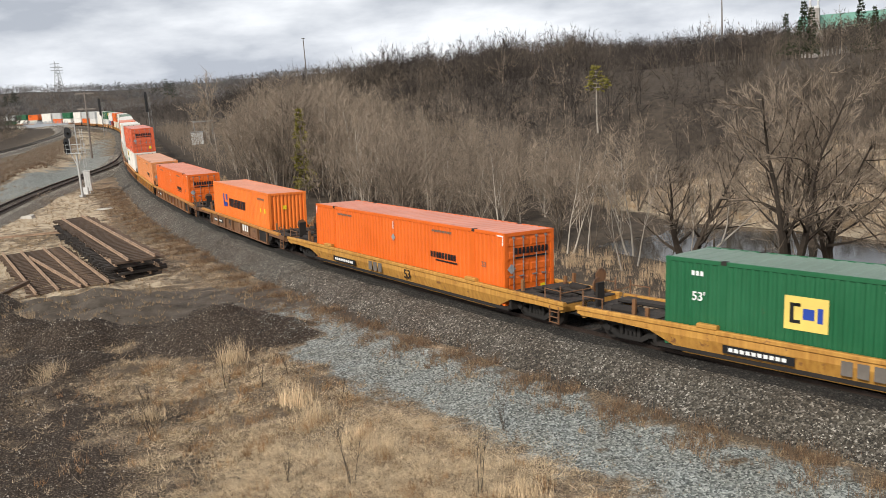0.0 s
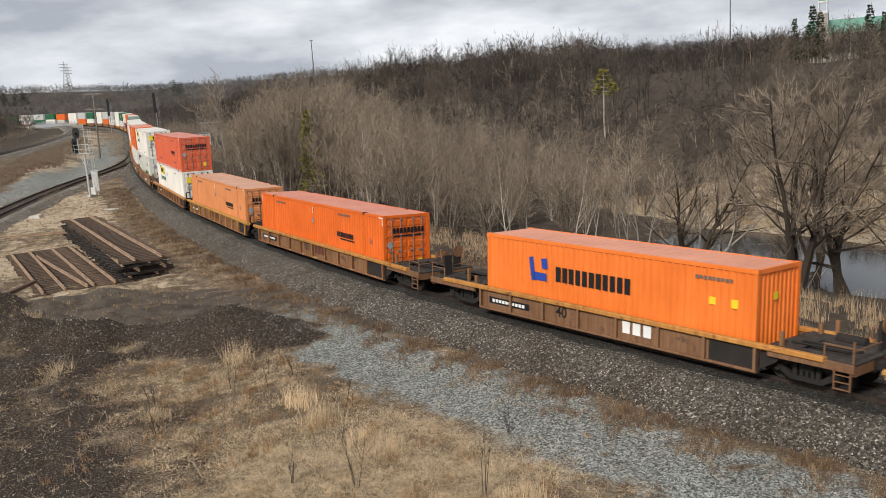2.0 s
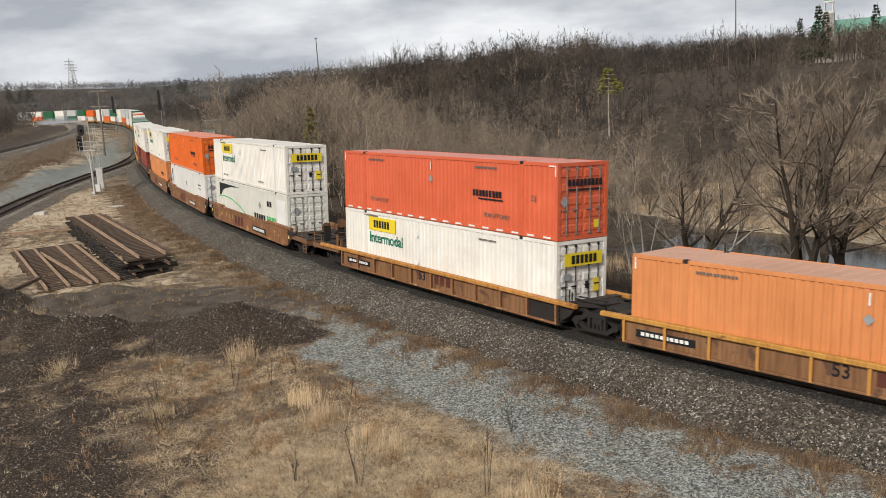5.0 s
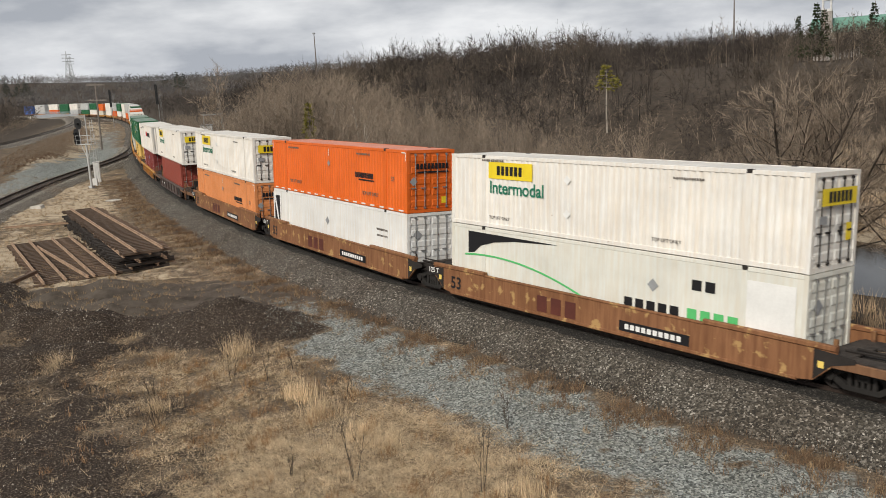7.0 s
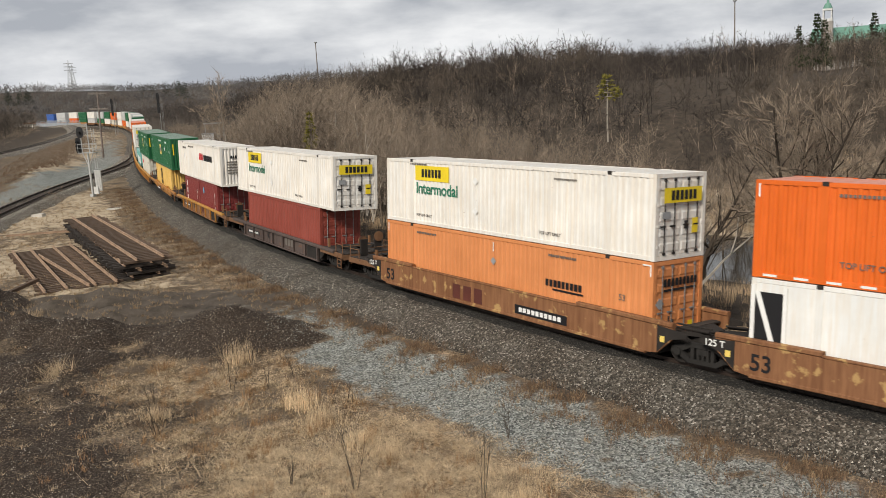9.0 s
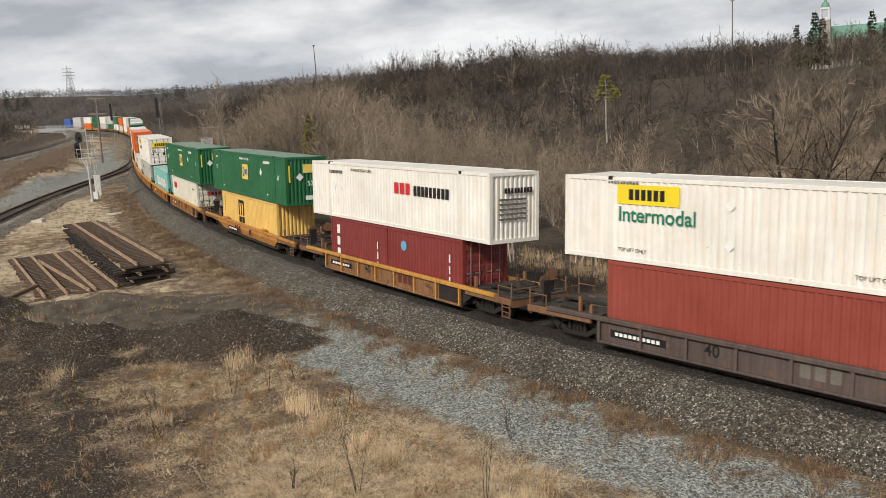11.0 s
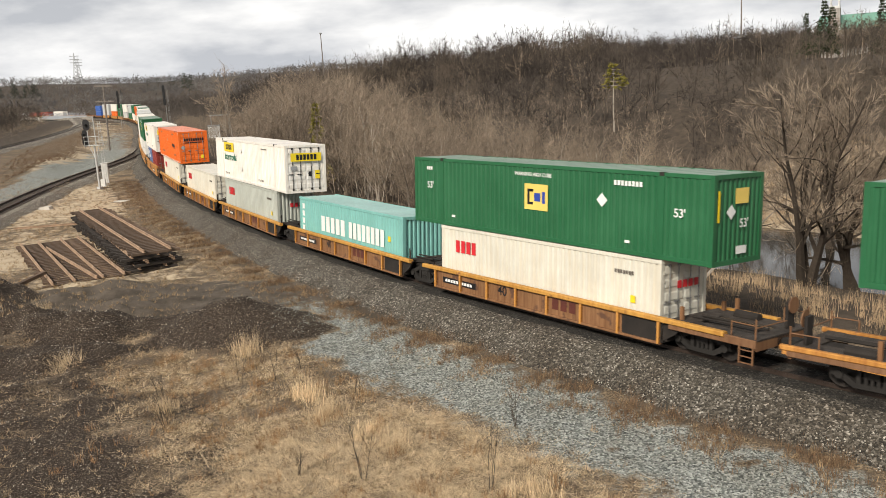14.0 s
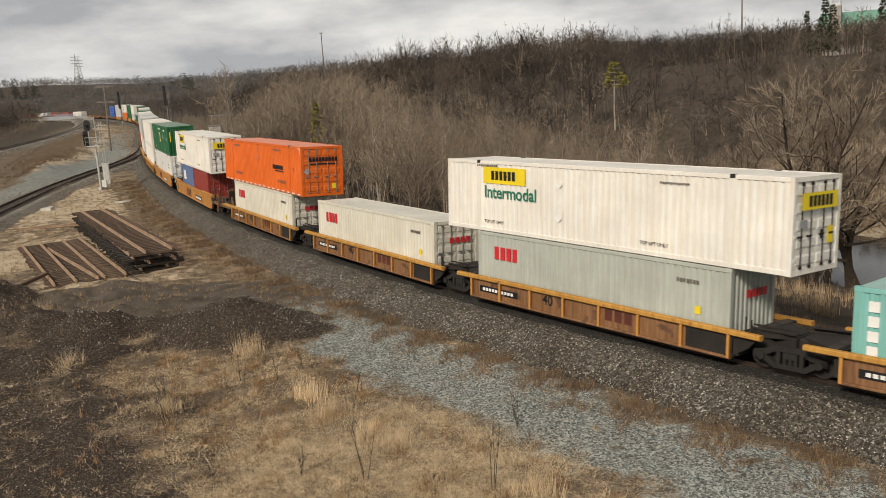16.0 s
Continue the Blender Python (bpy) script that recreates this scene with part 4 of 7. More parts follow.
def container(label, length, high, color, s_mid, up, doors=True, wear=0.12, wide=1.295, detail=True, ribs=0.28, deep=0.036, door_color=None):
    ob = thing("shipping_container", label, "shipping container", "containers on the train")
    ob["half"], ob["wide"] = length / 2, wide
    skin = box_paint(color, wear)
    top, base = high, 0.16
    side = cached(("side_panel", length, high, ribs), lambda: corrugated(length - 0.3, high - 0.3, ribs, deep))
    part("side_panel", side, skin, ob, at=pose(0, -wide + 0.012, base))
    part("side_panel", side, skin, ob, at=pose(0, wide - 0.012, base, 0, 0, 180))
    part("roof", cached(("roof", length, wide), lambda: roof_panel(length - 0.1, 2 * wide - 0.12)), box_paint(tuple(round(c * 0.7 + 0.17, 3) for c in color), wear), ob, at=pose(0, 0, high - 0.01))
    part("floor_frame", cached(("floor_frame", length, wide), lambda: Shape().box(-length / 2 + 0.1, length / 2 - 0.1, -wide + 0.1, wide - 0.1, 0.03, 0.14)), DARK_STEEL, ob)
    rail = cached(("rail", length), lambda: Shape().bevel_box(-length / 2, length / 2, 0, 0.10, 0, 0.16, 0.012))
    cap = cached(("cap", length), lambda: Shape().bevel_box(-length / 2, length / 2, 0, 0.08, -0.14, 0, 0.012))
    for sgn in (-1, 1):
        part("bottom_rail", rail, skin, ob, at=pose(0, -wide if sgn < 0 else wide - 0.10, 0.004))
        part("top_rail", cap, skin, ob, at=pose(0, -wide if sgn < 0 else wide - 0.08, high))
    post = cached(("post", high), lambda: Shape().box(-0.08, 0.08, -0.08, 0.08, 0.0, high))
    for sx in (-1, 1):
        for sy in (-1, 1):
            part("corner_post", post, skin, ob, at=pose(sx * (length / 2 - 0.078), sy * (wide - 0.076), 0))
    cast = cached(("casting",), lambda: Shape().box(-0.095, 0.095, -0.088, 0.088, -0.06, 0.06))
    spots = [length / 2 - 0.08] if length < 13 else [6.02]
    if length > 13:
        stud = cached(("lift_post", high), lambda: Shape().box(-0.11, 0.11, 0, 0.06, 0.0, high - 0.12))
        for sx in (-1, 1):
            part("lift_post", stud, skin, ob, at=pose(sx * 6.02, -wide - 0.006, 0.06))
            part("lift_post", stud, skin, ob, at=pose(sx * 6.02, wide - 0.054, 0.06))
    for sx in (-1, 1):
        for sy in (-1, 1):
            part("corner_casting", cast, DARK_STEEL if length > 13 else skin, ob, at=pose(sx * spots[0], sy * (wide - 0.075), high - 0.05))
    dskin = box_paint(door_color, wear) if door_color else skin
    ends = cached(("end_panel", high, wide), lambda: corrugated(2 * wide - 0.3, high - 0.3, 0.24, 0.045))
    part("end_panel", ends, skin, ob, at=pose(-length / 2 + 0.03, 0, base, 0, 0, -90))
    if not doors:
        part("end_panel", ends, skin, ob, at=pose(length / 2 - 0.03, 0, base, 0, 0, 90))
        part("end_sill", cached(("end_sill", wide), lambda: Shape().box(-0.1, 0, -wide + 0.14, wide - 0.14, 0.0, 0.16)), skin, ob, at=pose(length / 2, 0, 0))
        part("end_header", cached(("end_header", wide), lambda: Shape().box(-0.1, 0, -wide + 0.14, wide - 0.14, -0.14, 0.0)), skin, ob, at=pose(length / 2, 0, high))
    else:
        dw, dh = wide - 0.165, high - 0.32

        def leaf():
            sh = Shape().box(-0.05, 0.0, -dw / 2, dw / 2, 0, dh)
            for k in range(5):
                z = dh * (k + 0.5) / 5
                sh.prism([(0.0, -dw * 0.44, z - 0.17), (0.022, -dw * 0.41, z - 0.11), (0.022, -dw * 0.41, z + 0.11), (0.0, -dw * 0.44, z + 0.17)], (0, dw * 0.86, 0))
            return sh
        dm = cached(("door", high, wide), leaf)
        rod = cached(("locking_bar", high), lambda: Shape().tube((0, 0, 0), (0, 0, dh), 0.019, 0.019, 6).box(-0.03, 0.025, -0.05, 0.05, 0.02, 0.1).box(-0.03, 0.025, -0.05, 0.05, dh - 0.1, dh - 0.02).box(-0.01, 0.035, -0.22, 0.03, 0.95, 1.0))
        for sy in (-1, 1):
            d = part("door", dm, dskin, ob, at=pose(length / 2 - 0.03, sy * (dw / 2 + 0.006), 0.17))
            for k in (-0.2, 0.24):
                part("locking_bar", rod, GREY_STEEL if color is not WHITE else DARK_STEEL, d, "steel locking bar", pose(0.045, k * dw * (1 if sy > 0 else -1), 0))
            if detail:
                hinge = cached(("hinge",), lambda: Shape().box(-0.02, 0.03, -0.06, 0.06, -0.05, 0.05))
                for z in (0.3, 1.0, 1.7, dh - 0.3):
                    part("hinge", hinge, dskin, d, at=pose(0.01, sy * (dw / 2 + 0.02), z))
        part("end_sill", cached(("end_sill", wide), lambda: Shape().box(-0.1, 0, -wide + 0.14, wide - 0.14, 0.0, 0.16)), dskin, ob, at=pose(length / 2, 0, 0))
        part("end_header", cached(("end_header", wide), lambda: Shape().box(-0.1, 0, -wide + 0.14, wide - 0.14, -0.14, 0.0)), dskin, ob, at=pose(length / 2, 0, high))
    RIDERS.append((ob, s_mid, length, up))
    return ob


def marks(ob, kind, high):
    l = ob["half"]
    if kind.startswith("orange53"):
        bars(ob, "lettering", INK_BLACK, l - 4.2, 1.50, 1.95, 0.26, 9, label="black lettering bars")
        plate(ob, "underline", INK_BLACK, l - 4.0, 1.27, 1.6, 0.07)
        bars(ob, "lettering", INK_BLACK, 0.1, high - 0.75, 1.8, 0.26, 9, 1, "black lettering bars")
        plate(ob, "underline", INK_BLACK, 0.1, high - 1.02, 1.7, 0.08, 1)
        plate(ob, "stripe_mark", INK_WHITE, -0.2, high - 0.42, 0.05, 0.36)
        plate(ob, "hazard_diamond", INK_GREY, -0.2, high - 1.0, 0.24, 0.24, turn=45)
        plate(ob, "hazard_diamond", INK_GREY, -0.95, 1.45, 0.3, 0.3, 1, turn=45)
        plate(ob, "reflective_mark", INK_WHITE, l - 0.3, high - 0.12, 0.35, 0.05)
        plate(ob, "reflective_mark", INK_WHITE, l - 0.12, high - 0.3, 0.05, 0.4)
        plate(ob, "reflective_mark", INK_WHITE, -l + 0.12, high - 0.3, 0.05, 0.4)
        bars(ob, "small_print", INK_FADED, l - 4.3, high - 0.35, 1.5, 0.09, 12)
        bars(ob, "small_print", INK_FADED, -l + 3.2, high - 0.35, 1.5, 0.09, 12)
        words(ob, "53", INK_FADED, l - 1.35, 1.5, 0.3)
        plate(ob, "data_plate", INK_YELLOW, 0.7, 0.55, 0.24, 0.3, 1)
        if kind == "orange53_up":
            for k in range(17):
                plate(ob, "reflective_mark", INK_WHITE, -l + 0.55 + k * 0.94, 0.09, 0.42, 0.07)
            words(ob, "TOP LIFT ONLY", INK_FADED, -l + 3.4, 0.62, 0.24)
            words(ob, "TOP LIFT ONLY", INK_FADED, l - 3.6, 0.62, 0.24)
    elif kind == "yellow_white":
        p = plate(ob, "sign_panel", INK_YELLOW, -l + 3.6, high - 0.58, 2.5, 0.66, label="yellow sign panel")
        bars(ob, "lettering", INK_BLACK, -l + 3.6, high - 0.58, 1.5, 0.36, 6).location.y -= 0.008
        words(ob, "Intermodal", INK_GREEN, -l + 3.95, high - 1.28, 0.7, label="dark green painted word")
        plate(ob, "sign_panel", INK_YELLOW, 0.0, high - 0.72, 1.95, 0.5, 1, "yellow sign panel").location.x += 0.075
        bars(ob, "lettering", INK_BLACK, 0.05, high - 0.72, 1.35, 0.32, 6, 1).location.x += 0.06
        plate(ob, "data_plate", INK_YELLOW, 0.72, 1.1, 0.3, 0.52, 1).location.x += 0.03
        plate(ob, "data_plate", INK_BLACK, 0.25, 1.15, 0.2, 0.28, 1).location.x += 0.03
        plate(ob, "data_plate", INK_GREY, -0.78, 1.52, 0.4, 0.24, 1).location.x += 0.03
        words(ob, "TOP LIFT ONLY", INK_FADED, l - 5.0, 0.42, 0.17)
        words(ob, "TOP LIFT ONLY", INK_FADED, -l + 3.0, 0.42, 0.17)
        bars(ob, "small_print", INK_FADED, l - 4.2, high - 0.4, 1.2, 0.07, 12)
        bars(ob, "small_print", INK_FADED, -l + 2.6, high - 0.2, 1.3, 0.08, 10)
        plate(ob, "hazard_diamond", INK_WHITE, -1.4, high - 0.75, 0.26, 0.26, turn=45)
        plate(ob, "hazard_diamond", INK_WHITE, -1.4, 0.9, 0.26, 0.26, turn=45)
    elif kind in ("green53", "green53_ahead"):
        at = -3.4 if kind != "green53" else 0.0
        plate(ob, "logo_panel", INK_GOLD, at, high - 1.25, 1.3, 1.0, label="gold square with plain bars")
        for x, w, h, ink in ((-0.42, 0.12, 0.6, INK_BLACK), (-0.26, 0.2, 0.1, INK_BLACK), (-0.26, 0.2, 0.1, INK_BLACK), (0.08, 0.34, 0.32, INK_BLUE), (0.42, 0.16, 0.44, INK_BLUE)):
            plate(ob, "logo_bar", ink, x + at, high - 1.25 + (0.25 if w == 0.2 else 0), w, h).location.y -= 0.008
        plate(ob, "logo_bar", INK_BLACK, at - 0.26, high - 1.5, 0.2, 0.1).location.y -= 0.008
        plate(ob, "hazard_diamond", INK_WHITE, 3.4, high - 1.1, 0.36, 0.36, turn=45)
        words(ob, "53'", INK_WHITE, l - 1.3, high - 1.3, 0.4)
        words(ob, "53'", INK_WHITE, -l + 1.2, high - 1.2, 0.4)
        words(ob, "WARNING HIGH CUBE", INK_WHITE, -0.2, high - 0.4, 0.2)
        bars(ob, "small_print", INK_WHITE, 4.6, high - 0.45, 1.3, 0.17, 8)
        bars(ob, "small_print", INK_WHITE, -6.9, high - 0.45, 0.45, 0.15, 3)
        plate(ob, "label_plate", INK_WHITE, -5.2, 0.45, 0.22, 0.1)
        plate(ob, "label_plate", INK_WHITE, 4.6, 0.45, 0.22, 0.1)
        plate(ob, "logo_panel", INK_GOLD, 0.15, high - 0.7, 0.7, 0.5, 1)
        plate(ob, "hazard_diamond", INK_WHITE, -0.4, high - 1.2, 0.34, 0.34, 1, turn=45)
        plate(ob, "reflective_mark", INK_YELLOW, -1.05, high - 1.0, 0.1, 1.0, 1)
        words(ob, "53'", INK_WHITE, 0.3, high - 1.6, 0.4, 1, off=0.006)
        plate(ob, "label_plate", INK_WHITE, 0.2, 0.45, 0.55, 0.26, 1)
    elif kind == "blue_mark":
        for dx, dz, w, h in ((-5.1 + 1.6, 0.05, 0.22, 0.9), (-3.1, -0.22, 0.7, 0.3), (-2.85, 0.3, 0.3, 0.4)):
            plate(ob, "logo_bar", INK_BLUE, dx, 1.72 + dz, w, h, turn=-8 if w < 0.6 else 0)
        bars(ob, "lettering", INK_BLACK, -0.45, 1.7, 3.6, 0.56, 11, label="black lettering bars")
        plate(ob, "warning_triangle", INK_YELLOW, 4.55, 1.75, 0.24, 0.24)
        plate(ob, "warning_triangle", INK_YELLOW, 5.35, 1.75, 0.24, 0.28)
        plate(ob, "warning_triangle", INK_YELLOW, -0.2, 2.0, 0.24, 0.24, 1)
        bars(ob, "small_print", INK_FADED, 4.6, 2.45, 1.4, 0.11, 9)
    elif kind == "oval":
        bars(ob, "lettering", INK_RED, -l + 1.75, high - 0.82, 1.45, 0.52, 4, label="red lettering bars")
        bars(ob, "small_print", INK_FADED, l - 1.6, high - 0.6, 0.9, 0.13, 7)
        plate(ob, "label_plate", INK_YELLOW, l - 1.2, 1.1, 0.22, 0.26)
        bars(ob, "lettering", INK_RED, 0.2, high - 0.9, 1.2, 0.26, 4, 1)
    elif kind == "teal":
        bars(ob, "lettering", INK_WHITE, -1.55, 1.35, 3.1, 0.86, 5, label="white lettering bars")
        bars(ob, "lettering", INK_WHITE, 2.35, 1.35, 4.0, 0.86, 8, label="white lettering bars")
        for k in range(4):
            plate(ob, "lettering_bar", INK_WHITE, -l + 0.55, 2.1 - 0.42 * k, 0.3, 0.3)
        plate(ob, "warning_triangle", INK_YELLOW, 4.75, 1.4, 0.26, 0.26)
    elif kind == "black_mark":
        for x, w, h, z in ((-1.95, 0.2, 1.0, 1.75), (-1.45, 0.2, 1.0, 1.75), (-0.95, 0.2, 1.0, 1.75), (-1.45, 1.2, 0.2, 2.2), (-1.75, 0.5, 0.4, 0.95), (-1.05, 0.5, 0.4, 0.95)):
            plate(ob, "logo_bar", INK_BLACK, x, z, w, h)
        plate(ob, "warning_triangle", INK_GOLD, 5.1, 0.95, 0.22, 0.26)
        for k in range(6):
            plate(ob, "lettering_bar", INK_FADED, -l + 0.7, 2.3 - 0.2 * k, 0.16, 0.12)
    elif kind == "red_mark":
        bars(ob, "lettering", INK_RED, 1.4, high - 1.0, 1.5, 0.52, 3, label="red lettering bars")
        bars(ob, "lettering", INK_BLACK, 3.8, high - 1.05, 2.9, 0.46, 9, label="black lettering bars")
        bars(ob, "lettering", INK_BLACK, 0.2, high - 0.75, 1.5, 0.22, 9, 1)
        bars(ob, "small_print", INK_FADED, -l + 2.8, high - 0.5, 1.5, 0.16, 10)
        words(ob, "WARNING HIGH CUBE", INK_FADED, -2.6, high - 0.35, 0.2)
        plate(ob, "hazard_diamond", INK_WHITE, -l + 2.6, high - 1.2, 0.34, 0.34, turn=45)
        sl = Shape()
        for k in range(5):
            sl.box(-0.9, 0.5, -0.02, 0, 0.95 + 0.2 * k, 1.03 + 0.2 * k)
        part("vent_slats", sl, INK_FADED, ob, "rusty vent slats", pose(l + 0.004, 0.1, 0, 0, 0, 90))
    elif kind == "white_mark":
        for k in range(3):
            plate(ob, "lettering_bar", INK_WHITE, -l + 0.9, high - 0.6 - 0.62 * k, 0.32, 0.46)
            plate(ob, "lettering_bar", INK_WHITE, l - 0.95, high - 1.0 - 0.5 * k, 0.1, 0.36)
    elif kind == "disc_mark":
        part("logo_disc", Shape().tube((-l + 1.4, -ob["wide"], high - 0.75), (-l + 1.4, -ob["wide"] - 0.008, high - 0.75), 0.24, 0.24, 16), INK_SKY, ob, "pale blue disc")
        for k in range(3):
            plate(ob, "lettering_bar", INK_WHITE, l - 0.95, high - 0.9 - 0.5 * k, 0.09, 0.36)
    elif kind == "cool":
        sh = Shape()
        dark = [(-l + 1.1, 1.75), (-6.6, 1.8), (-6.2, 2.1), (-5.4, 2.33), (-4.2, 2.49), (-1.8, 2.62), (-l + 1.1, 2.66)]
        sh.prism([(x, 0, z) for x, z in dark][::-1], (0, -0.005, 0))
        part("dark_panel", sh, INK_BLACK, ob, "near-black painted curve", pose(0, -ob["wide"] - 0.002, 0))
        st = Shape()
        pts = [(-7.2 + 0.46 * i, 1.62 + 0.012 * i * (7 - i) * 0.6) for i in range(19)]
        for a, b in zip(pts, pts[1:]):
            st.prism([(a[0], 0, a[1]), (b[0], 0, b[1]), (b[0], 0, b[1] + 0.07), (a[0], 0, a[1] + 0.07)], (0, -0.01, 0))
        part("green_stripe", st, INK_LIME, ob, "thin curved green stripe", pose(0, -ob["wide"] - 0.004, 0))
        bars(ob, "lettering", INK_BLACK, 2.6, 1.02, 2.4, 0.42, 5)
        bars(ob, "lettering", INK_LIME, 5.0, 1.05, 2.0, 0.42, 4)
        bars(ob, "logo_bar", INK_BLACK, 4.65, high - 0.85, 1.0, 0.34, 2)
        plate(ob, "hazard_diamond", INK_GREY, 2.6, high - 1.1, 0.32, 0.32, turn=45)
        plate(ob, "hazard_diamond", INK_GREY, -0.7, high - 1.0, 0.36, 0.36, 1, turn=45)
        plate(ob, "blank_panel", INK_WHITE, l - 1.15, 1.55, 1.6, 1.9)
    elif kind == "plain_white":
        plate(ob, "hazard_diamond", INK_GREY, -0.5, 1.7, 0.32, 0.32, turn=45)
        bars(ob, "small_print", INK_FADED, l - 2.4, 1.9, 1.1, 0.1, 8)
        bars(ob, "small_print", INK_FADED, l - 2.4, 1.6, 1.1, 0.08, 8)
        plate(ob, "hazard_diamond", INK_GREY, -0.75, 1.9, 0.34, 0.34, 1, turn=45)
        fr = Shape()
        fr.box(-l - 0.0, -l + 0.12, 0, 0.03, 0.2, 2.7).box(-l + 1.0, -l + 1.12, 0, 0.03, 0.2, 2.7)
        fr.prism([(-l + 0.12, 0, 2.5), (-l + 0.28, 0, 2.5), (-l + 1.0, 0, 0.35), (-l + 0.84, 0, 0.35)], (0, 0.03, 0))
        part("brace_frame", fr, INK_WHITE, ob, at=pose(0, -ob["wide"] - 0.03, 0))
        # Flat black plate painted as the shade inside the braced opening.
        plate(ob, "dark_recess", INK_BLACK, -l + 0.56, 1.45, 0.86, 2.1)
    elif kind == "small_oval":
        plate(ob, "logo_panel", INK_WHITE, -l + 1.6, high - 0.9, 1.3, 0.8)


# ---- well cars ----
CAR_PAINTS = {
    "yellow": paint("yellow_car_paint", (0.52, 0.27, 0.05), 0.5, (0.2, 0.085, 0.035), (0.62, 0.5, 0.4), 0.6),
    "amber": paint("amber_car_paint", (0.50, 0.23, 0.045), 0.6, (0.17, 0.07, 0.03), (0.6, 0.48, 0.4), 0.6),
    "rust": paint("rusty_car_paint", (0.24, 0.105, 0.04), 0.5, (0.4, 0.245, 0.095), (0.5, 0.4, 0.33), 0.7, 1.9),
    "panel": paint("stained_panel_paint", (0.235, 0.115, 0.046), 0.6, (0.1, 0.047, 0.026), (0.5, 0.4, 0.33), 0.7, 1.3),
    "brown": paint("brown_car_paint", (0.2, 0.1, 0.045), 0.6, (0.10, 0.05, 0.03), (0.6, 0.5, 0.42), 0.7),
    "dark": paint("dark_car_paint", (0.085, 0.062, 0.055), 0.55, (0.15, 0.07, 0.04), (0.6, 0.5, 0.42), 0.75),
}


def bogie_parts(parent, x, keyed):
    """A two-axle truck under x; wheels turn if keyed."""
    b = part("bogie", cached(("bolster",), lambda: Shape().bevel_box(-0.22, 0.22, -1.05, 1.05, 0.42, 0.66, 0.03).box(-0.35, 0.35, -0.3, 0.3, 0.6, 0.82)), BLACK_IRON, parent, "black cast truck", pose(x, 0, 0))

    def frame_shape():
        arch = [(-1.15, 0.40), (-1.12, 0.60), (-0.72, 0.68), (-0.45, 0.82), (0.45, 0.82), (0.72, 0.68), (1.12, 0.60), (1.15, 0.40), (0.98, 0.40), (0.66, 0.52), (0.4, 0.66), (-0.4, 0.66), (-0.66, 0.52), (-0.98, 0.40)]
        tie = [(-0.98, 0.42), (-0.76, 0.50), (-0.42, 0.27), (0.42, 0.27), (0.76, 0.50), (0.98, 0.42), (0.5, 0.13), (-0.5, 0.13)]
        sh = Shape()
        for i in range(7):
            j = 13 - i
            if i < 6:
                sh.prism([(arch[k][0], -0.07, arch[k][1]) for k in (i, i + 1, j - 1, j)], (0, 0.14, 0))
        sh.prism([(arch[k][0], -0.07, arch[k][1]) for k in (6, 7, 8, 9)], (0, 0.14, 0))
        for q in ((0, 1, 2, 7), (7, 2, 3, 6), (3, 4, 5, 6)):
            sh.prism([(tie[k][0], -0.07, tie[k][1]) for k in q], (0, 0.14, 0))
        for k in (-0.36, 0.36):
            sh.box(k - 0.06, k + 0.06, -0.06, 0.06, 0.2, 0.72)
        for k in (-0.17, 0.0, 0.17):
            sh.tube((k, 0, 0.26), (k, 0, 0.6), 0.06, 0.06, 8)
        for k in (-0.89, 0.89):
            sh.tube((k, -0.13, 0.45), (k, 0.1, 0.45), 0.13, 0.13, 10)
        return sh
    fm = cached(("side_frame",), frame_shape)

    def wheelset():
        sh = Shape().tube((0, -1.05, 0), (0, 1.05, 0), 0.075, 0.075, 8)
        for y in (-0.72, 0.72):
            o = 1 if y > 0 else -1
            sh.tube((0, y - 0.02 * o, 0), (0, y + 0.09 * o, 0), 0.42, 0.415, 20).tube((0, y - 0.05 * o, 0), (0, y - 0.02 * o, 0), 0.445, 0.445, 20)
            sh.tube((0, y + 0.09 * o, 0), (0, y + 0.13 * o, 0), 0.14, 0.11, 10)
            for k in range(3):
                a = k * 2.094
                sh.box(-0.03, 0.03, 0, 0.012, 0.16, 0.34, Matrix.Translation((0, y + (0.09 if o > 0 else -0.102), 0)) @ Matrix.Rotation(a, 4, "Y"))
        return sh
    wm = cached(("wheelset",), wheelset)
    for sy in (-1, 1):
        part("side_frame", fm, BLACK_IRON, b, at=pose(0, sy * 1.0, 0))
    for sx in (-0.89, 0.89):
        w = part("wheelset", wm, DARK_STEEL, b, at=pose(sx, 0, 0.43))
        if keyed:
            WHEELSETS.append((w, sx))


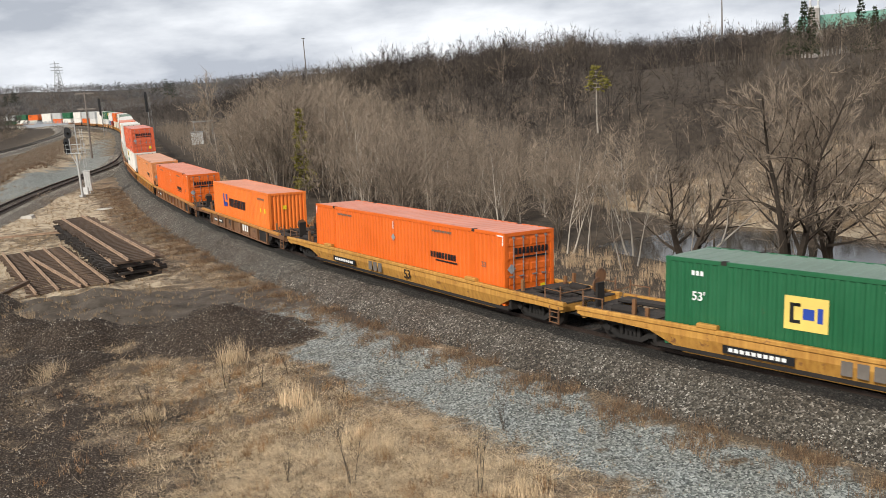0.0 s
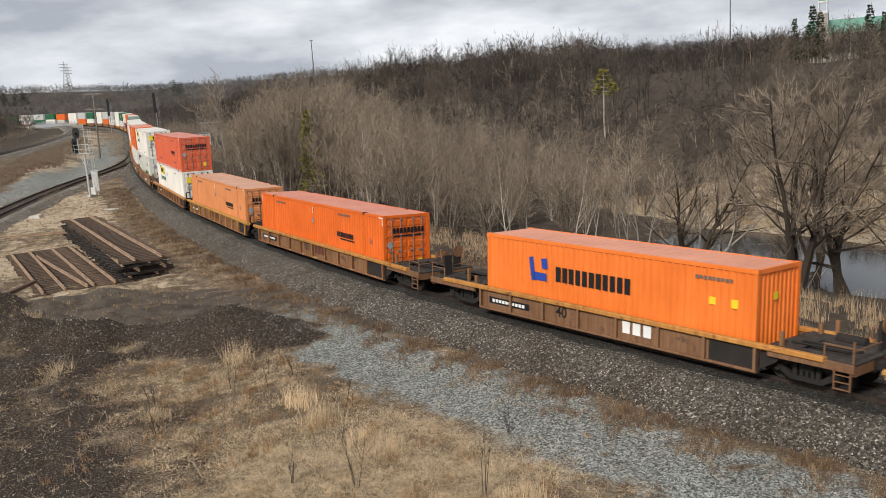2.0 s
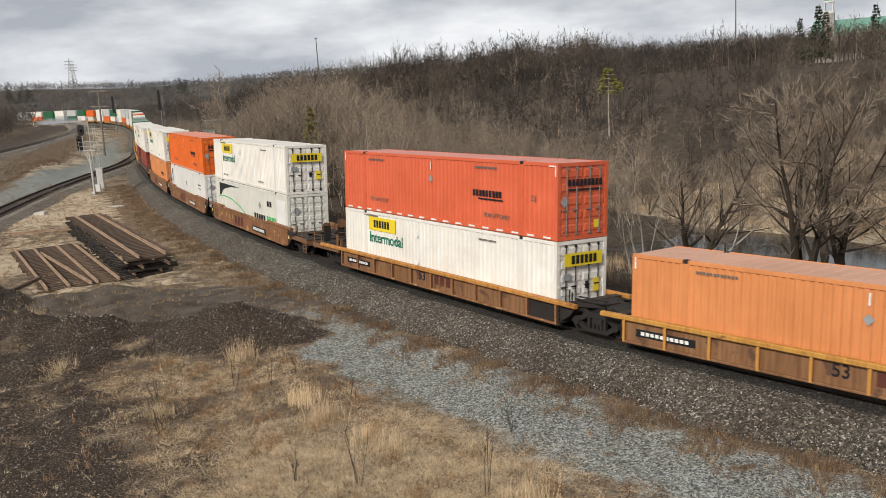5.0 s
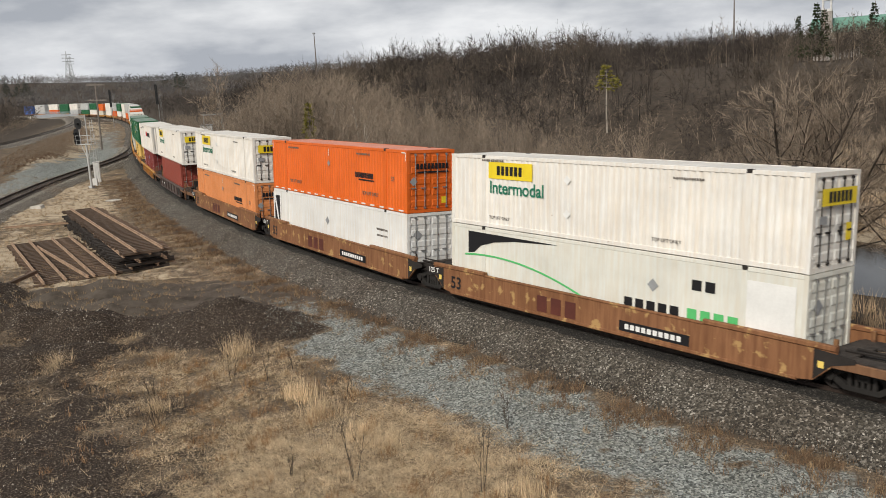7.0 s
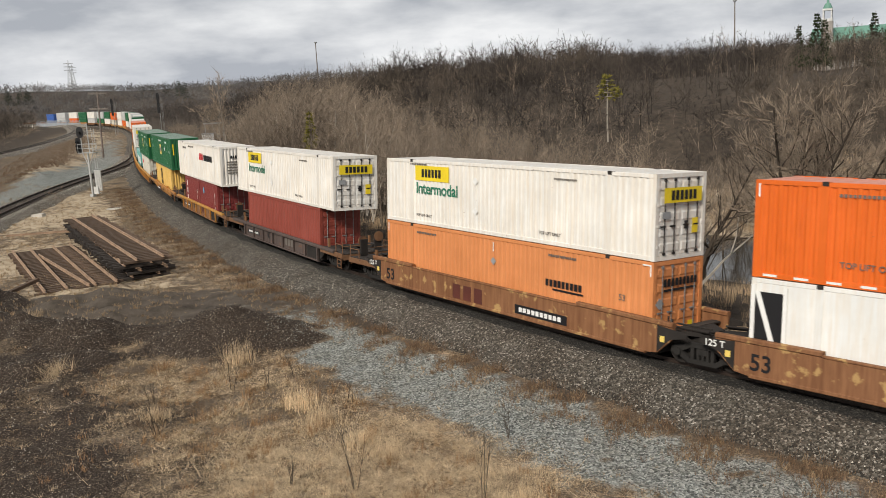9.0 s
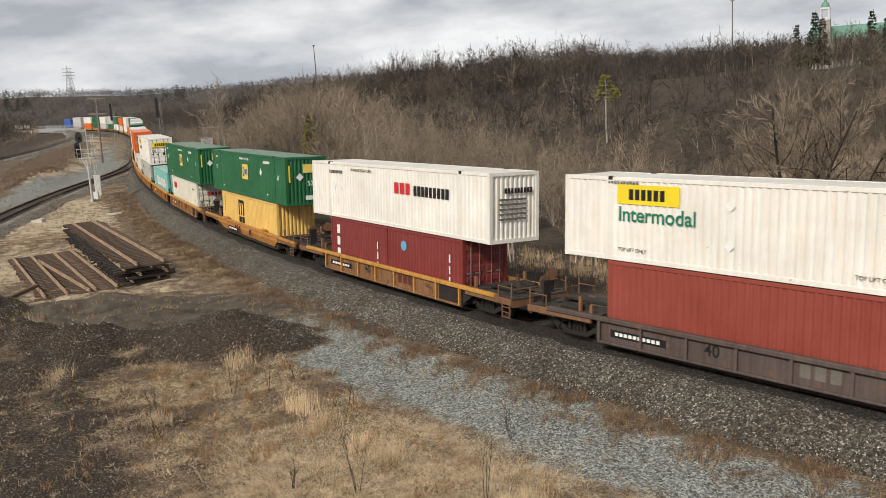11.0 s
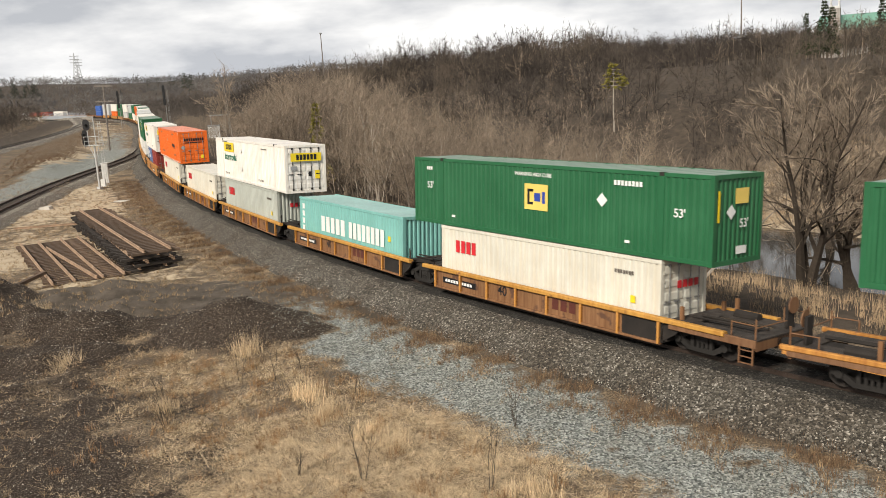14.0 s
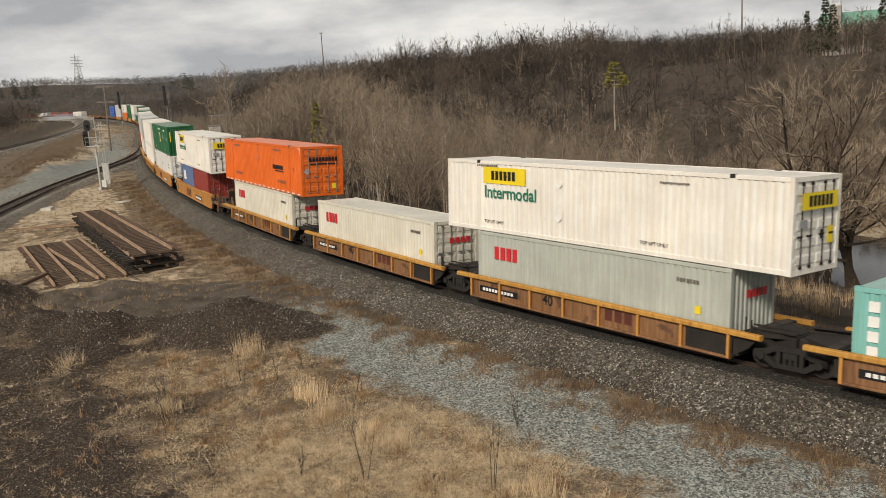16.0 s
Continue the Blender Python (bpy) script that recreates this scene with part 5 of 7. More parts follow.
def well_car(label, s_mid, well, style, coat, nose, tail, nose_end, tail_end, keyed=True, size_mark="", detail=True):
    """One unit. nose, tail: how far it reaches past the well ahead and behind; *_end: 'free' (own truck), 'joint' (truck under the joint), 'hung' (none)."""
    ob = thing("well_car", label, "railway car", "well cars of the train")
    ob["half"], ob["wide"] = well / 2, 1.5
    skin = CAR_PAINTS[coat]
    h = well / 2
    top, low = (1.28, 0.22) if style == "smooth" else (1.12, 0.2)
    deck = 1.06
    for sy in (-1, 1):
        flip = pose(0, 0, 0, 0, 0, 0 if sy < 0 else 180)
        a, b = (tail, nose) if sy < 0 else (nose, tail)       # past the well at local -x, +x
        if style == "smooth":
            o = [(-h - 0.75, top), (-h - 0.75, 0.9), (-h - 0.1, low + 0.1), (-h + 0.6, low), (h - 0.6, low), (h + 0.1, low + 0.1), (h + 0.75, 0.9), (h + 0.75, top)]
            part("side_sill", Shape().prism([(x, -1.5, z) for x, z in o][::-1], (0, 0.10, 0)), skin, ob, at=flip)
            for x0, x1 in ((-h - 0.75, -h + 2.6), (h - 3.6, h + 0.75)):
                part("top_chord", Shape().bevel_box(x0, x1, -1.55, -1.36, top - 0.02, top + 0.14, 0.03), skin, ob, at=flip)
            part("top_rail", Shape().bevel_box(-h + 2.6, h - 3.6, -1.53, -1.38, top - 0.05, top + 0.025, 0.02), skin, ob, at=flip)
            part("bottom_chord", Shape().bevel_box(-h + 0.4, h - 0.4, -1.54, -1.34, low - 0.02, low + 0.1, 0.02), skin, ob, at=flip)
            for sx in (-1, 1):
                cut = [(h + 0.1, low + 0.12), (h + 0.1, top - 0.03), (h + 1.3, top - 0.12), (h + 1.3, 1.02), (h + 0.62, 0.84)]
                gusset = [(sx * x, -1.512, z) for x, z in cut]
                part("end_gusset", Shape().prism(gusset if sx > 0 else gusset[::-1], (0, 0.035, 0)), DARK_STEEL, ob, "black cut-away end plate", flip)
                part("reflector", Shape().box(sx * (h + 0.32) - 0.09, sx * (h + 0.32) + 0.09, -1.52, -1.512, 0.72, 0.92), INK_GOLD, ob, "small yellow reflector plate", flip)
        elif style == "slope":
            up_ = [(-h - a + 0.25, top), (-h - a + 0.25, 0.84), (-h - 0.25, 0.74), (h + 0.25, 0.74), (h + b - 0.25, 0.84), (h + b - 0.25, top)]
            sill = Shape().prism([(x, -1.49, z) for x, z in up_][::-1], (0, 0.09, 0))
            lo_ = [(-h - 0.25, -1.49, 0.74), (-h + 0.9, -1.37, low), (h - 0.9, -1.37, low), (h + 0.25, -1.49, 0.74)]
            sill.prism([(x, y + (0.07 if z < 0.5 else 0), z) for x, y, z in lo_][::-1], (0, 0.08, 0))
            part("side_sill", sill, skin, ob, at=flip)
            part("top_chord", Shape().bevel_box(-h - a + 0.2, h + b - 0.2, -1.54, -1.36, top - 0.16, top, 0.03), skin, ob, at=flip)
            part("bottom_chord", Shape().bevel_box(-h + 0.95, h - 0.95, -1.33, -1.2, low - 0.04, low + 0.02, 0.02), skin, ob, at=flip)
            for x in (-h + 1.9, h - 2.3):
                part("load_guide", Shape().bevel_box(x - 0.35, x + 0.35, -1.56, -1.34, top - 0.01, top + 0.14, 0.03).box(x + 0.24, x + 0.32, -1.515, -1.47, 0.76, top), skin, ob, at=flip)
        else:
            part("side_sill", Shape().box(-h + 0.05, h - 0.05, -1.42, -1.38, low, top - 0.1), CAR_PAINTS["panel"] if coat in ("amber", "rust") else skin, ob, at=flip)
            part("top_chord", Shape().bevel_box(-h - a * 0.62, h + b * 0.62, -1.56, -1.34, top - 0.17, top, 0.03), CAR_PAINTS["yellow"] if coat == "amber" else (CAR_PAINTS["amber"] if coat in ("rust", "brown") else skin), ob, at=flip)
            part("bottom_chord", Shape().bevel_box(-h + 0.05, h - 0.05, -1.53, -1.36, low - 0.03, low + 0.06, 0.02), CAR_PAINTS["panel"] if coat == "amber" else skin, ob, at=flip)
            count = 8 if well < 14 else 11
            rib = cached(("rib", top), lambda: Shape().prism([(-0.05, -1.54, low), (0.05, -1.54, low), (0.03, -1.44, low), (-0.03, -1.44, low)], (0, 0, top - 0.16 - low)))
            for k in range(count):
                part("rib", rib, skin, ob, at=flip @ pose(-h + 0.1 + (2 * h - 0.2) * k / (count - 1), 0, 0))
            part("end_panel", Shape().box(h - 1.75, h - 0.02, -1.436, -1.424, low + 0.02, top - 0.18), DARK_STEEL, ob, "", flip)
            part("end_casting", Shape().prism([(h, -1.4, top - 0.1), (h, -1.4, low + 0.1), (h + 0.5, -1.4, 0.6), (h + 0.9, -1.4, top - 0.1)][::-1], (0, 0.1, 0)), DARK_STEEL, ob, at=flip)
    part("well_floor", Shape().box(-h, h, -1.38, 1.38, 0.22, 0.34), DARK_STEEL, ob)
    for sx, reach, kind in ((1, nose, nose_end), (-1, tail, tail_end)):
        flip = pose(0, 0, 0, 0, 0, 0 if sx > 0 else 180)
        part("bulkhead", Shape().box(h + 0.02, h + 0.16, -1.36, 1.36, 0.3, deck - 0.05), DARK_STEEL, ob, at=flip)
        if kind == "free":
            e = h + reach - 0.4
            part("centre_sill", Shape().bevel_box(h + 0.1, e, -0.35, 0.35, 0.62, 0.98, 0.03), DARK_STEEL, ob, at=flip)
            part("deck", Shape().box(h + 0.16, h + 0.95, -1.33, 1.33, deck - 0.05, deck).box(h + 0.95, e - 0.55, -1.3, -0.75, deck - 0.06, deck - 0.01).box(e - 0.55, e, -1.45, 1.45, deck - 0.06, deck - 0.01).box(h + 0.95, e - 0.55, 0.5, 1.3, deck - 0.06, deck - 0.01), GRATING, ob, "dirty steel walkway grating", flip)
            part("end_sill", Shape().bevel_box(h + 0.3, e, -1.5, -1.4, 0.78, deck - 0.02, 0.02).bevel_box(h + 0.3, e, 1.4, 1.5, 0.78, deck - 0.02, 0.02).box(e - 0.12, e, -1.4, 1.4, 0.7, deck - 0.08), CAR_PAINTS["brown"] if coat != "yellow" else skin, ob, at=flip)
            for y in (-1.42, 1.42):
                part("handrail", Shape().tube((e - 0.06, y, deck), (e - 0.06, y, deck + 0.62), 0.03).tube((e - 0.9, y, deck), (e - 0.9, y, deck + 0.45), 0.025).tube((e - 0.06, y, deck + 0.42), (e - 0.9, y, deck + 0.42), 0.022), CAR_PAINTS["brown"], ob, "rusty grab rail", flip)
            part("end_bar", Shape().tube((e - 0.06, -1.42, deck + 0.35), (e - 0.06, 0.2, deck + 0.35), 0.022), CAR_PAINTS["brown"], ob, "", flip)
            for px_, py, ph in ((h + 0.5, -1.05, 0.75), (h + 1.1, 1.1, 0.9), (h + 0.5, 1.2, 0.55)):
                part("guide_post", Shape().bevel_box(px_ - 0.06, px_ + 0.06, py - 0.05, py + 0.05, deck - 0.02, deck + ph * 0.6, 0.01), CAR_PAINTS["panel"], ob, "", flip)
            part("air_hose", Shape().tube((e - 0.05, 0.45, 0.75), (e + 0.2, 0.5, 0.45), 0.03).tube((e + 0.2, 0.5, 0.45), (e + 0.4, 0.42, 0.62), 0.03), BLACK_IRON, ob, "", flip)
            ladder = Shape()
            for k in range(3):
                ladder.box(e - 0.55, e - 0.08, -1.52, -1.47, 0.28 + 0.2 * k, 0.31 + 0.2 * k)
            ladder.box(e - 0.57, e - 0.53, -1.52, -1.47, 0.26, 0.9).box(e - 0.1, e - 0.06, -1.52, -1.47, 0.26, 0.9)
            part("step_ladder", ladder, CAR_PAINTS["brown"], ob, "grimy steel side steps", flip)
            part("brake_gear", Shape().tube((h + 1.2, 0.9, 1.1), (h + 2.1, 0.9, 1.1), 0.17, 0.17, 10).tube((h + 0.7, -0.2, 1.12), (e - 0.4, -0.2, 1.12), 0.05).tube((h + 0.5, -0.5, 1.1), (e - 0.6, -0.35, 1.1), 0.04).box(e - 0.34, e - 0.24, 0.55, 0.95, deck, deck + 0.85), DARK_STEEL, ob, at=flip)
            part("brake_wheel", Shape().tube((e - 0.2, 0.75, deck + 0.75), (e - 0.16, 0.75, deck + 0.75), 0.27, 0.27, 14), CAR_PAINTS["brown"], ob, at=flip)
            part("coupler", Shape().bevel_box(e - 0.1, e + 0.42, -0.14, 0.14, 0.66, 0.92, 0.03).box(e + 0.24, e + 0.44, -0.2, 0.22, 0.62, 0.96), BLACK_IRON, ob, at=flip)
            bogie_parts(ob, sx * (h + 1.3), keyed)
        else:
            part("articulation", Shape().bevel_box(h + 0.1, h + reach - 0.03, -0.5, 0.5, 0.6, 1.0, 0.04).prism([(h + 0.1, -1.2, 0.9), (h + 0.1, 1.2, 0.9), (h + reach - 0.1, 0.4, 0.9), (h + reach - 0.1, -0.4, 0.9)], (0, 0, 0.14)).tube((h + 0.2, -0.75, 1.12), (h + reach, -0.55, 1.1), 0.045).tube((h + 0.2, -0.62, 1.2), (h + reach, -0.4, 1.18), 0.035).tube((h + 0.3, -1.2, 1.0), (h + 0.3, -1.2, 1.55), 0.03).tube((h + 0.55, -1.3, 0.9), (h + 0.55, -1.3, 1.5), 0.03), DARK_STEEL, ob, at=flip)
            part("deck", Shape().box(h + 0.16, h + 0.5, -1.33, 1.33, deck - 0.05, deck), GRATING, ob, at=flip)
            if kind == "joint":
                bogie_parts(ob, sx * (h + reach), keyed)
    # markings
    if detail:
        zm = 0.68
        if size_mark:
            at = {"ribs": (-1.79 if well < 14 else -0.83), "slope": 1.2, "smooth": -h + 0.75}[style]
            words(ob, size_mark, INK_BLACK, at, zm, 0.56 if style != "smooth" else 0.72, off=0.006 if style != "ribs" else -0.077)
        x = {"ribs": -h + 1.7, "slope": -h + 3.6, "smooth": 2.8}[style]
        pl = plate(ob, "number_panel", INK_BLACK, x, zm - 0.1, 2.3 if style != "smooth" else 2.9, 0.26 if style != "smooth" else 0.36)
        bp = bars(ob, "number_bars", INK_WHITE, x, zm - 0.1, 1.9 if style != "smooth" else 2.4, 0.12 if style != "smooth" else 0.18, 10)
        tx = bars(ob, "lettering", INK_WHITE if coat == "brown" else (INK_MAROON if coat in ("rust", "amber") else INK_FADED), (1.79 if well < 14 else 0.83) if style == "ribs" else -1.6, zm, 1.35 if style != "smooth" else 2.2, 0.42 if style != "smooth" else 0.62, 3)
        if style == "smooth":
            words(ob, "125 T", INK_WHITE, -h - 0.78, 1.06, 0.3, off=0.016)
        if style == "ribs":
            for o in (pl, bp, tx):
                o.location.y += 0.078
        bp.location.y -= 0.006
    RIDERS.append((ob, s_mid, well + 1.5, 0.0))
    return ob


# Loads from the front to the rear: middle, (top), (bottom); length, height, colour, doors, marks, label
A, B = 16.15, 12.19
T_OR = (A, 2.9, ORANGE, True, "orange53", "bright orange corrugated 53-foot container with double doors")
T_FA = (A, 2.9, FADED, True, "orange53", "faded pale-orange corrugated 53-foot container")
T_RE = (A, 2.9, REDORANGE, True, "orange53", "red-orange corrugated 53-foot container on a white one")
T_JB = (A, 2.9, WHITE, True, "yellow_white", "white corrugated container with yellow sign panels")
T_GR = (A, 2.9, GREEN, False, "green53", "dark green corrugated 53-foot container with gold square")
T_MA = (B, 2.75, (0.26, 0.05, 0.032), True, "", "dull maroon 40-foot corrugated container")
C = 6.06
T_TX = [(C, 2.62, MAROON, True, "disc_mark", "maroon 20-foot container with a pale blue disc"), (C, 2.62, MAROON, True, "white_mark", "maroon 20-foot container with white lettering bars")]
T_OO = (B, 2.6, PALE, True, "oval", "off-white 40-foot container with red lettering bars")
T_OS = (B, 2.6, SAGE, False, "oval", "grey-green 40-foot container with red lettering bars")
T_XP = (A, 2.9, WHITE, False, "red_mark", "white 53-foot container with red and black lettering bars")
T_WH = (A, 2.9, (0.77, 0.785, 0.78), True, "plain_white", "plain white smooth-sided 53-foot container")
T_CC = (A, 2.9, (0.70, 0.71, 0.66), True, "cool", "pale refrigerated container with dark curve and green stripe")
LOADS = [(52.4, [T_GR[:4] + ("green53_ahead",) + T_GR[5:]]), (76.1, [T_OR]), (97.4, [(B, 2.9, MARK_ORANGE, False, "blue_mark", "orange 40-foot container with black lettering bars and blue emblem")]), (119.4, [T_OR]), (138.8, [T_FA]),
         (158.4, [T_JB, T_RE]), (182.4, [T_CC, T_JB]), (202.0, [T_WH, T_OR]), (221.6, [T_FA, T_JB]), (243.4, [T_MA, T_JB]), (263.7, [T_TX, T_XP]),
         (283.7, [(B, 2.65, YELLOW, False, "black_mark", "mustard-yellow 40-foot container with black logo bars"), T_GR]), (304.3, [T_OO, T_GR]),
         (319.7, [(B, 2.6, TEAL, False, "teal", "pale teal 40-foot container with white lettering bars")]), (335.6, [T_OS, T_JB]), (351.0, [T_OO]), (367.1, [T_OO, T_OR]),
         (388.0, [[(C, 2.6, (0.26, 0.035, 0.025), True, "", "red 20-foot container beside a blue one"), (C, 2.6, (0.1, 0.16, 0.33), True, "small_oval", "blue 20-foot container with a white panel")], T_JB]), (409.0, [T_WH, T_GR])]
# well car under each load: well, style, coat, group ahead joined?, size mark
CARS = [("slope", "yellow", 0, "53"), ("slope", "yellow", 0, "53"), ("ribs", "brown", 0, "40"), ("ribs", "rust", 0, "53"), ("ribs", "amber", 1, "53"), ("ribs", "rust", 1, "53"),
        ("smooth", "rust", 0, "53"), ("smooth", "rust", 1, "53"), ("smooth", "rust", 1, "53"), ("ribs", "dark", 0, "40"), ("ribs", "amber", 0, "40"), ("slope", "amber", 0, "40"),
        ("ribs", "amber", 0, "40"), ("ribs", "amber", 1, "40"), ("ribs", "amber", 1, "40"), ("ribs", "amber", 1, "40"), ("ribs", "amber", 1, "40"), ("smooth", "amber", 0, "53"), ("smooth", "amber", 1, "53")]
# the rest of the train, only seen from far off
tail_rng = random.Random(5)
T_SI = (A, 2.9, SILVER, True, "", "silver-grey corrugated 53-foot container")
T_PW = (A, 2.9, WHITE, True, "", "white corrugated 53-foot container")
T_BL = (B, 2.6, BLUE, True, "", "plain blue 40-foot steel container")
T_PO = (A, 2.9, ORANGE, True, "", "orange corrugated 53-foot container")
T_PG = (A, 2.9, GREEN, False, "", "green corrugated 53-foot container")
TAIL = [(T_PW, T_PW), (T_WH, T_SI), (T_PO, T_SI), (T_PW, T_PW), (T_PW, T_PG), (T_PO, T_SI), (T_PW, T_PW), (T_OO, T_PO), (T_PW, T_PG), (T_PG, T_SI), (T_SI, T_PW), (T_PG, T_PG), (T_PO, T_PW), (T_SI, T_SI), (T_BL, T_BL),
        (), (), (), (T_PW,), (T_MA,), (T_MA,), (T_SI,), (T_MA,), (T_PW,), (T_MA,), (T_OO, T_PW)]
s_tail = 409.0
for k, stack in enumerate(TAIL):
    s_tail += 19.6 if k % 3 != 1 else 23.4
    LOADS.append((s_tail, list(stack)))
    CARS.append((("ribs", "smooth", "slope")[(k + 1) // 3 % 3], ("amber", "rust", "yellow", "brown")[(k + 1) // 3 % 4], 0 if k % 3 == 1 else 1, "53"))

for k, ((mid, stack), (style, coat, joined, size)) in enumerate(zip(LOADS, CARS)):
    near = k < 19
    up = 0.36
    flat = []
    for n, item in enumerate(stack):
        flat += [(n, item, mid)] if isinstance(item, tuple) else [(n, item[0], mid - 3.06), (n, item[1], mid + 3.06)]
    for n, (length, high, color, doors, kind, label), place in flat:
        if length == A and n == 1:
            kind = "orange53_up" if kind == "orange53" else kind
            label = label.replace(" corrugated", "") + ", stacked above"
        box = container(label, length, high, color, place, up, doors, 0.2 if color is WHITE and n else 0.12, 1.295 if length == A else 1.22, near, *((1.21, 0.006) if kind in ("plain_white", "cool") else (0.28 if length == A else 0.27, 0.036)))
        if kind and near:
            marks(box, kind, high)
        if length > 7 or place > mid:
            up += high + 0.025
    well = 12.7 if size == "40" else 16.7
    wells = [12.7 if c[3] == "40" else 16.7 for c in CARS]
    nose = (mid - LOADS[k - 1][0] - (well + wells[k - 1]) / 2) / 2 if k else 3.0
    tail = (LOADS[k + 1][0] - mid - (well + wells[k + 1]) / 2) / 2 if k + 1 < len(LOADS) else 3.0
    joined_next = k + 1 < len(CARS) and CARS[k + 1][2]
    names = {"slope": "with sloped side sills", "ribs": "with ribbed sides", "smooth": "with smooth deep sides"}
    tint = {"yellow": "weathered yellow", "amber": "amber-yellow, rust-streaked", "rust": "rust-brown, patched", "brown": "dirty brown", "dark": "grimy dark brown"}
    well_car(tint[coat] + " steel well car " + names[style] + " carrying containers", mid, well, style, coat, nose, tail,
             "hung" if joined else "free", "joint" if joined_next else "free", near, size, near)
# ---- yard and lineside ----
def spline(points, step):
    """Catmull-Rom through points, resampled; returns places and headings."""
    p = [Vector((*q, 0)) for q in points]
    p = [p[0] * 2 - p[1]] + p + [p[-1] * 2 - p[-2]]
    out = []
    for i in range(1, len(p) - 2):
        n = max(2, int((p[i + 1] - p[i]).length / step))
        for k in range(n):
            t = k / n
            out.append(0.5 * ((2 * p[i]) + (p[i + 1] - p[i - 1]) * t + (2 * p[i - 1] - 5 * p[i] + 4 * p[i + 1] - p[i + 2]) * t * t + (3 * p[i] - p[i - 1] - 3 * p[i + 1] + p[i + 2]) * t ** 3))
    out.append(p[-2])
    return out


PALE_BALLAST = ballast_material("pale_ballast_stone", 1.75)


def side_track(points, z, label, bed_label, tie_count):
    path = spline(points, 3.0)
    n = len(path)
    ways = [(path[min(i + 1, n - 1)] - path[max(i - 1, 0)]).normalized() for i in range(n)]

    def cut(i, prof):
        left = Vector((-ways[i].y, ways[i].x, 0))
        return [path[i] + left * a + Vector((0, 0, z + b)) for a, b in prof]
    bed_prof = [(-4.2, -1.3), (-2.0, -0.24), (0, -0.2), (2.0, -0.24), (4.2, -1.3)]
    tagged(part("ballast_bed", sweep(range(n), lambda i: cut(i, bed_prof), False), PALE_BALLAST), bed_label, "ballast", kind="structure")
    tr = thing("railway_track", label, "railway track", kind="structure")
    for off in (-0.755, 0.755):
        part("rail", sweep(range(n), lambda i: cut(i, [(off + a, b) for a, b in RAIL_PROFILE])), STEEL_RAIL, tr)
    tie = Shape().bevel_box(-1.3, 1.3, -0.11, 0.11, -0.32, -0.165, 0.015).mesh("tie")
    run = 0
    for i in range(n - 1):
        for k in range(5):
            if run >= tie_count:
                break
            q = path[i].lerp(path[i + 1], k / 5)
            part("tie", tie, TIE_WOOD, tr, at=Matrix.Translation((q.x, q.y, z)) @ Matrix.Rotation(math.atan2(ways[i].y, ways[i].x) + math.pi / 2 + 0.02 * math.sin(run * 7), 4, "Z"))
            run += 1
    return tr


side_track([(-36, 50), (-44.2, 89), (-47.6, 110), (-50.6, 136), (-55.3, 156), (-59.5, 169)], -0.08, "rusty branch track joining the main line", "dark ballast of the branch track", 160)
side_track(SECOND_LINE, 1.5, "curved second line on its raised bank", "grey ballast of the second line", 0)

# ties of the main line, and tie ends showing along the shoulder
MAIN_TIE = Shape().bevel_box(-0.11, 0.11, -1.3, 1.3, -0.33, -0.165, 0.015).mesh("tie")
for k in range(290):
    s = 36 + 0.52 * k
    part("tie", MAIN_TIE, TIE_WOOD, main_track, at=ride(s, 1.0, 0.0))
rest = Shape()
for k in range(700):
    m = ride(187 + 0.52 * k, 1.0, 0.0)
    rest.box(-0.11, 0.11, -1.3, 1.3, -0.3, -0.165, m)
tagged(part("far_ties", rest, TIE_WOOD, main_track), kind="stuff")

# ---- stacked track panels lifted out of the line ----
RUSTY_RAIL = plain("rusty_rail_steel", (0.40, 0.27, 0.18), 0.8, 0.1, 7, 0.4, 0.2)
OLD_TIE = plain("old_weathered_tie", (0.13, 0.088, 0.062), 0.95, 0, 5, 0.55, 0.4)
DARK_TIE = plain("wet_dark_tie", (0.05, 0.04, 0.034), 0.9, 0, 5, 0.55, 0.4)
RAIL_BAR = [(-0.07, 0.0), (0.07, 0.0), (0.07, 0.02), (0.014, 0.04), (0.014, 0.12), (0.038, 0.13), (0.038, 0.165), (-0.038, 0.165), (-0.038, 0.13), (-0.014, 0.12), (-0.014, 0.04), (-0.07, 0.02)]


def rail_bar(length):
    return Shape().prism([(-length / 2, a, b) for a, b in RAIL_BAR], (length, 0, 0))


def track_panel(label, length, width, rails, at, wood, seed):
    rng = random.Random(seed)
    ob = thing("track_panel", label, "track panel", "lifted track panels", at=at)
    bar = rail_bar(length).mesh("rail")
    for y, turn, k in rails:
        part("rail", bar if k == 1 else rail_bar(length * k), RUSTY_RAIL, ob, at=pose(length * (1 - k) / 2 if turn else 0, y, 0.18, 0, 0, turn))
    ties = [Shape().bevel_box(-width / 2 * k, width / 2 * (2.02 - k), -w, w, 0, 0.17, 0.02).mesh("tie") for k, w in ((1.0, 0.10), (0.97, 0.11), (1.05, 0.09), (1.02, 0.105))]
    n = int(length / 0.56)
    for i in range(n):
        part("tie", rng.choice(ties), wood, ob, at=pose(-length / 2 + 0.3 + i * (length - 0.6) / (n - 1), rng.gauss(0, 0.07), rng.gauss(0, 0.006), 0, 0, 90 + rng.gauss(0, 1.6)))
    return ob


def bed_pose(a, b, z):
    a, b = Vector(a), Vector(b)
    m = (a + b) / 2
    return pose(m.x, m.y, z, 0, 0, math.degrees(math.atan2(b.y - a.y, b.x - a.x)))


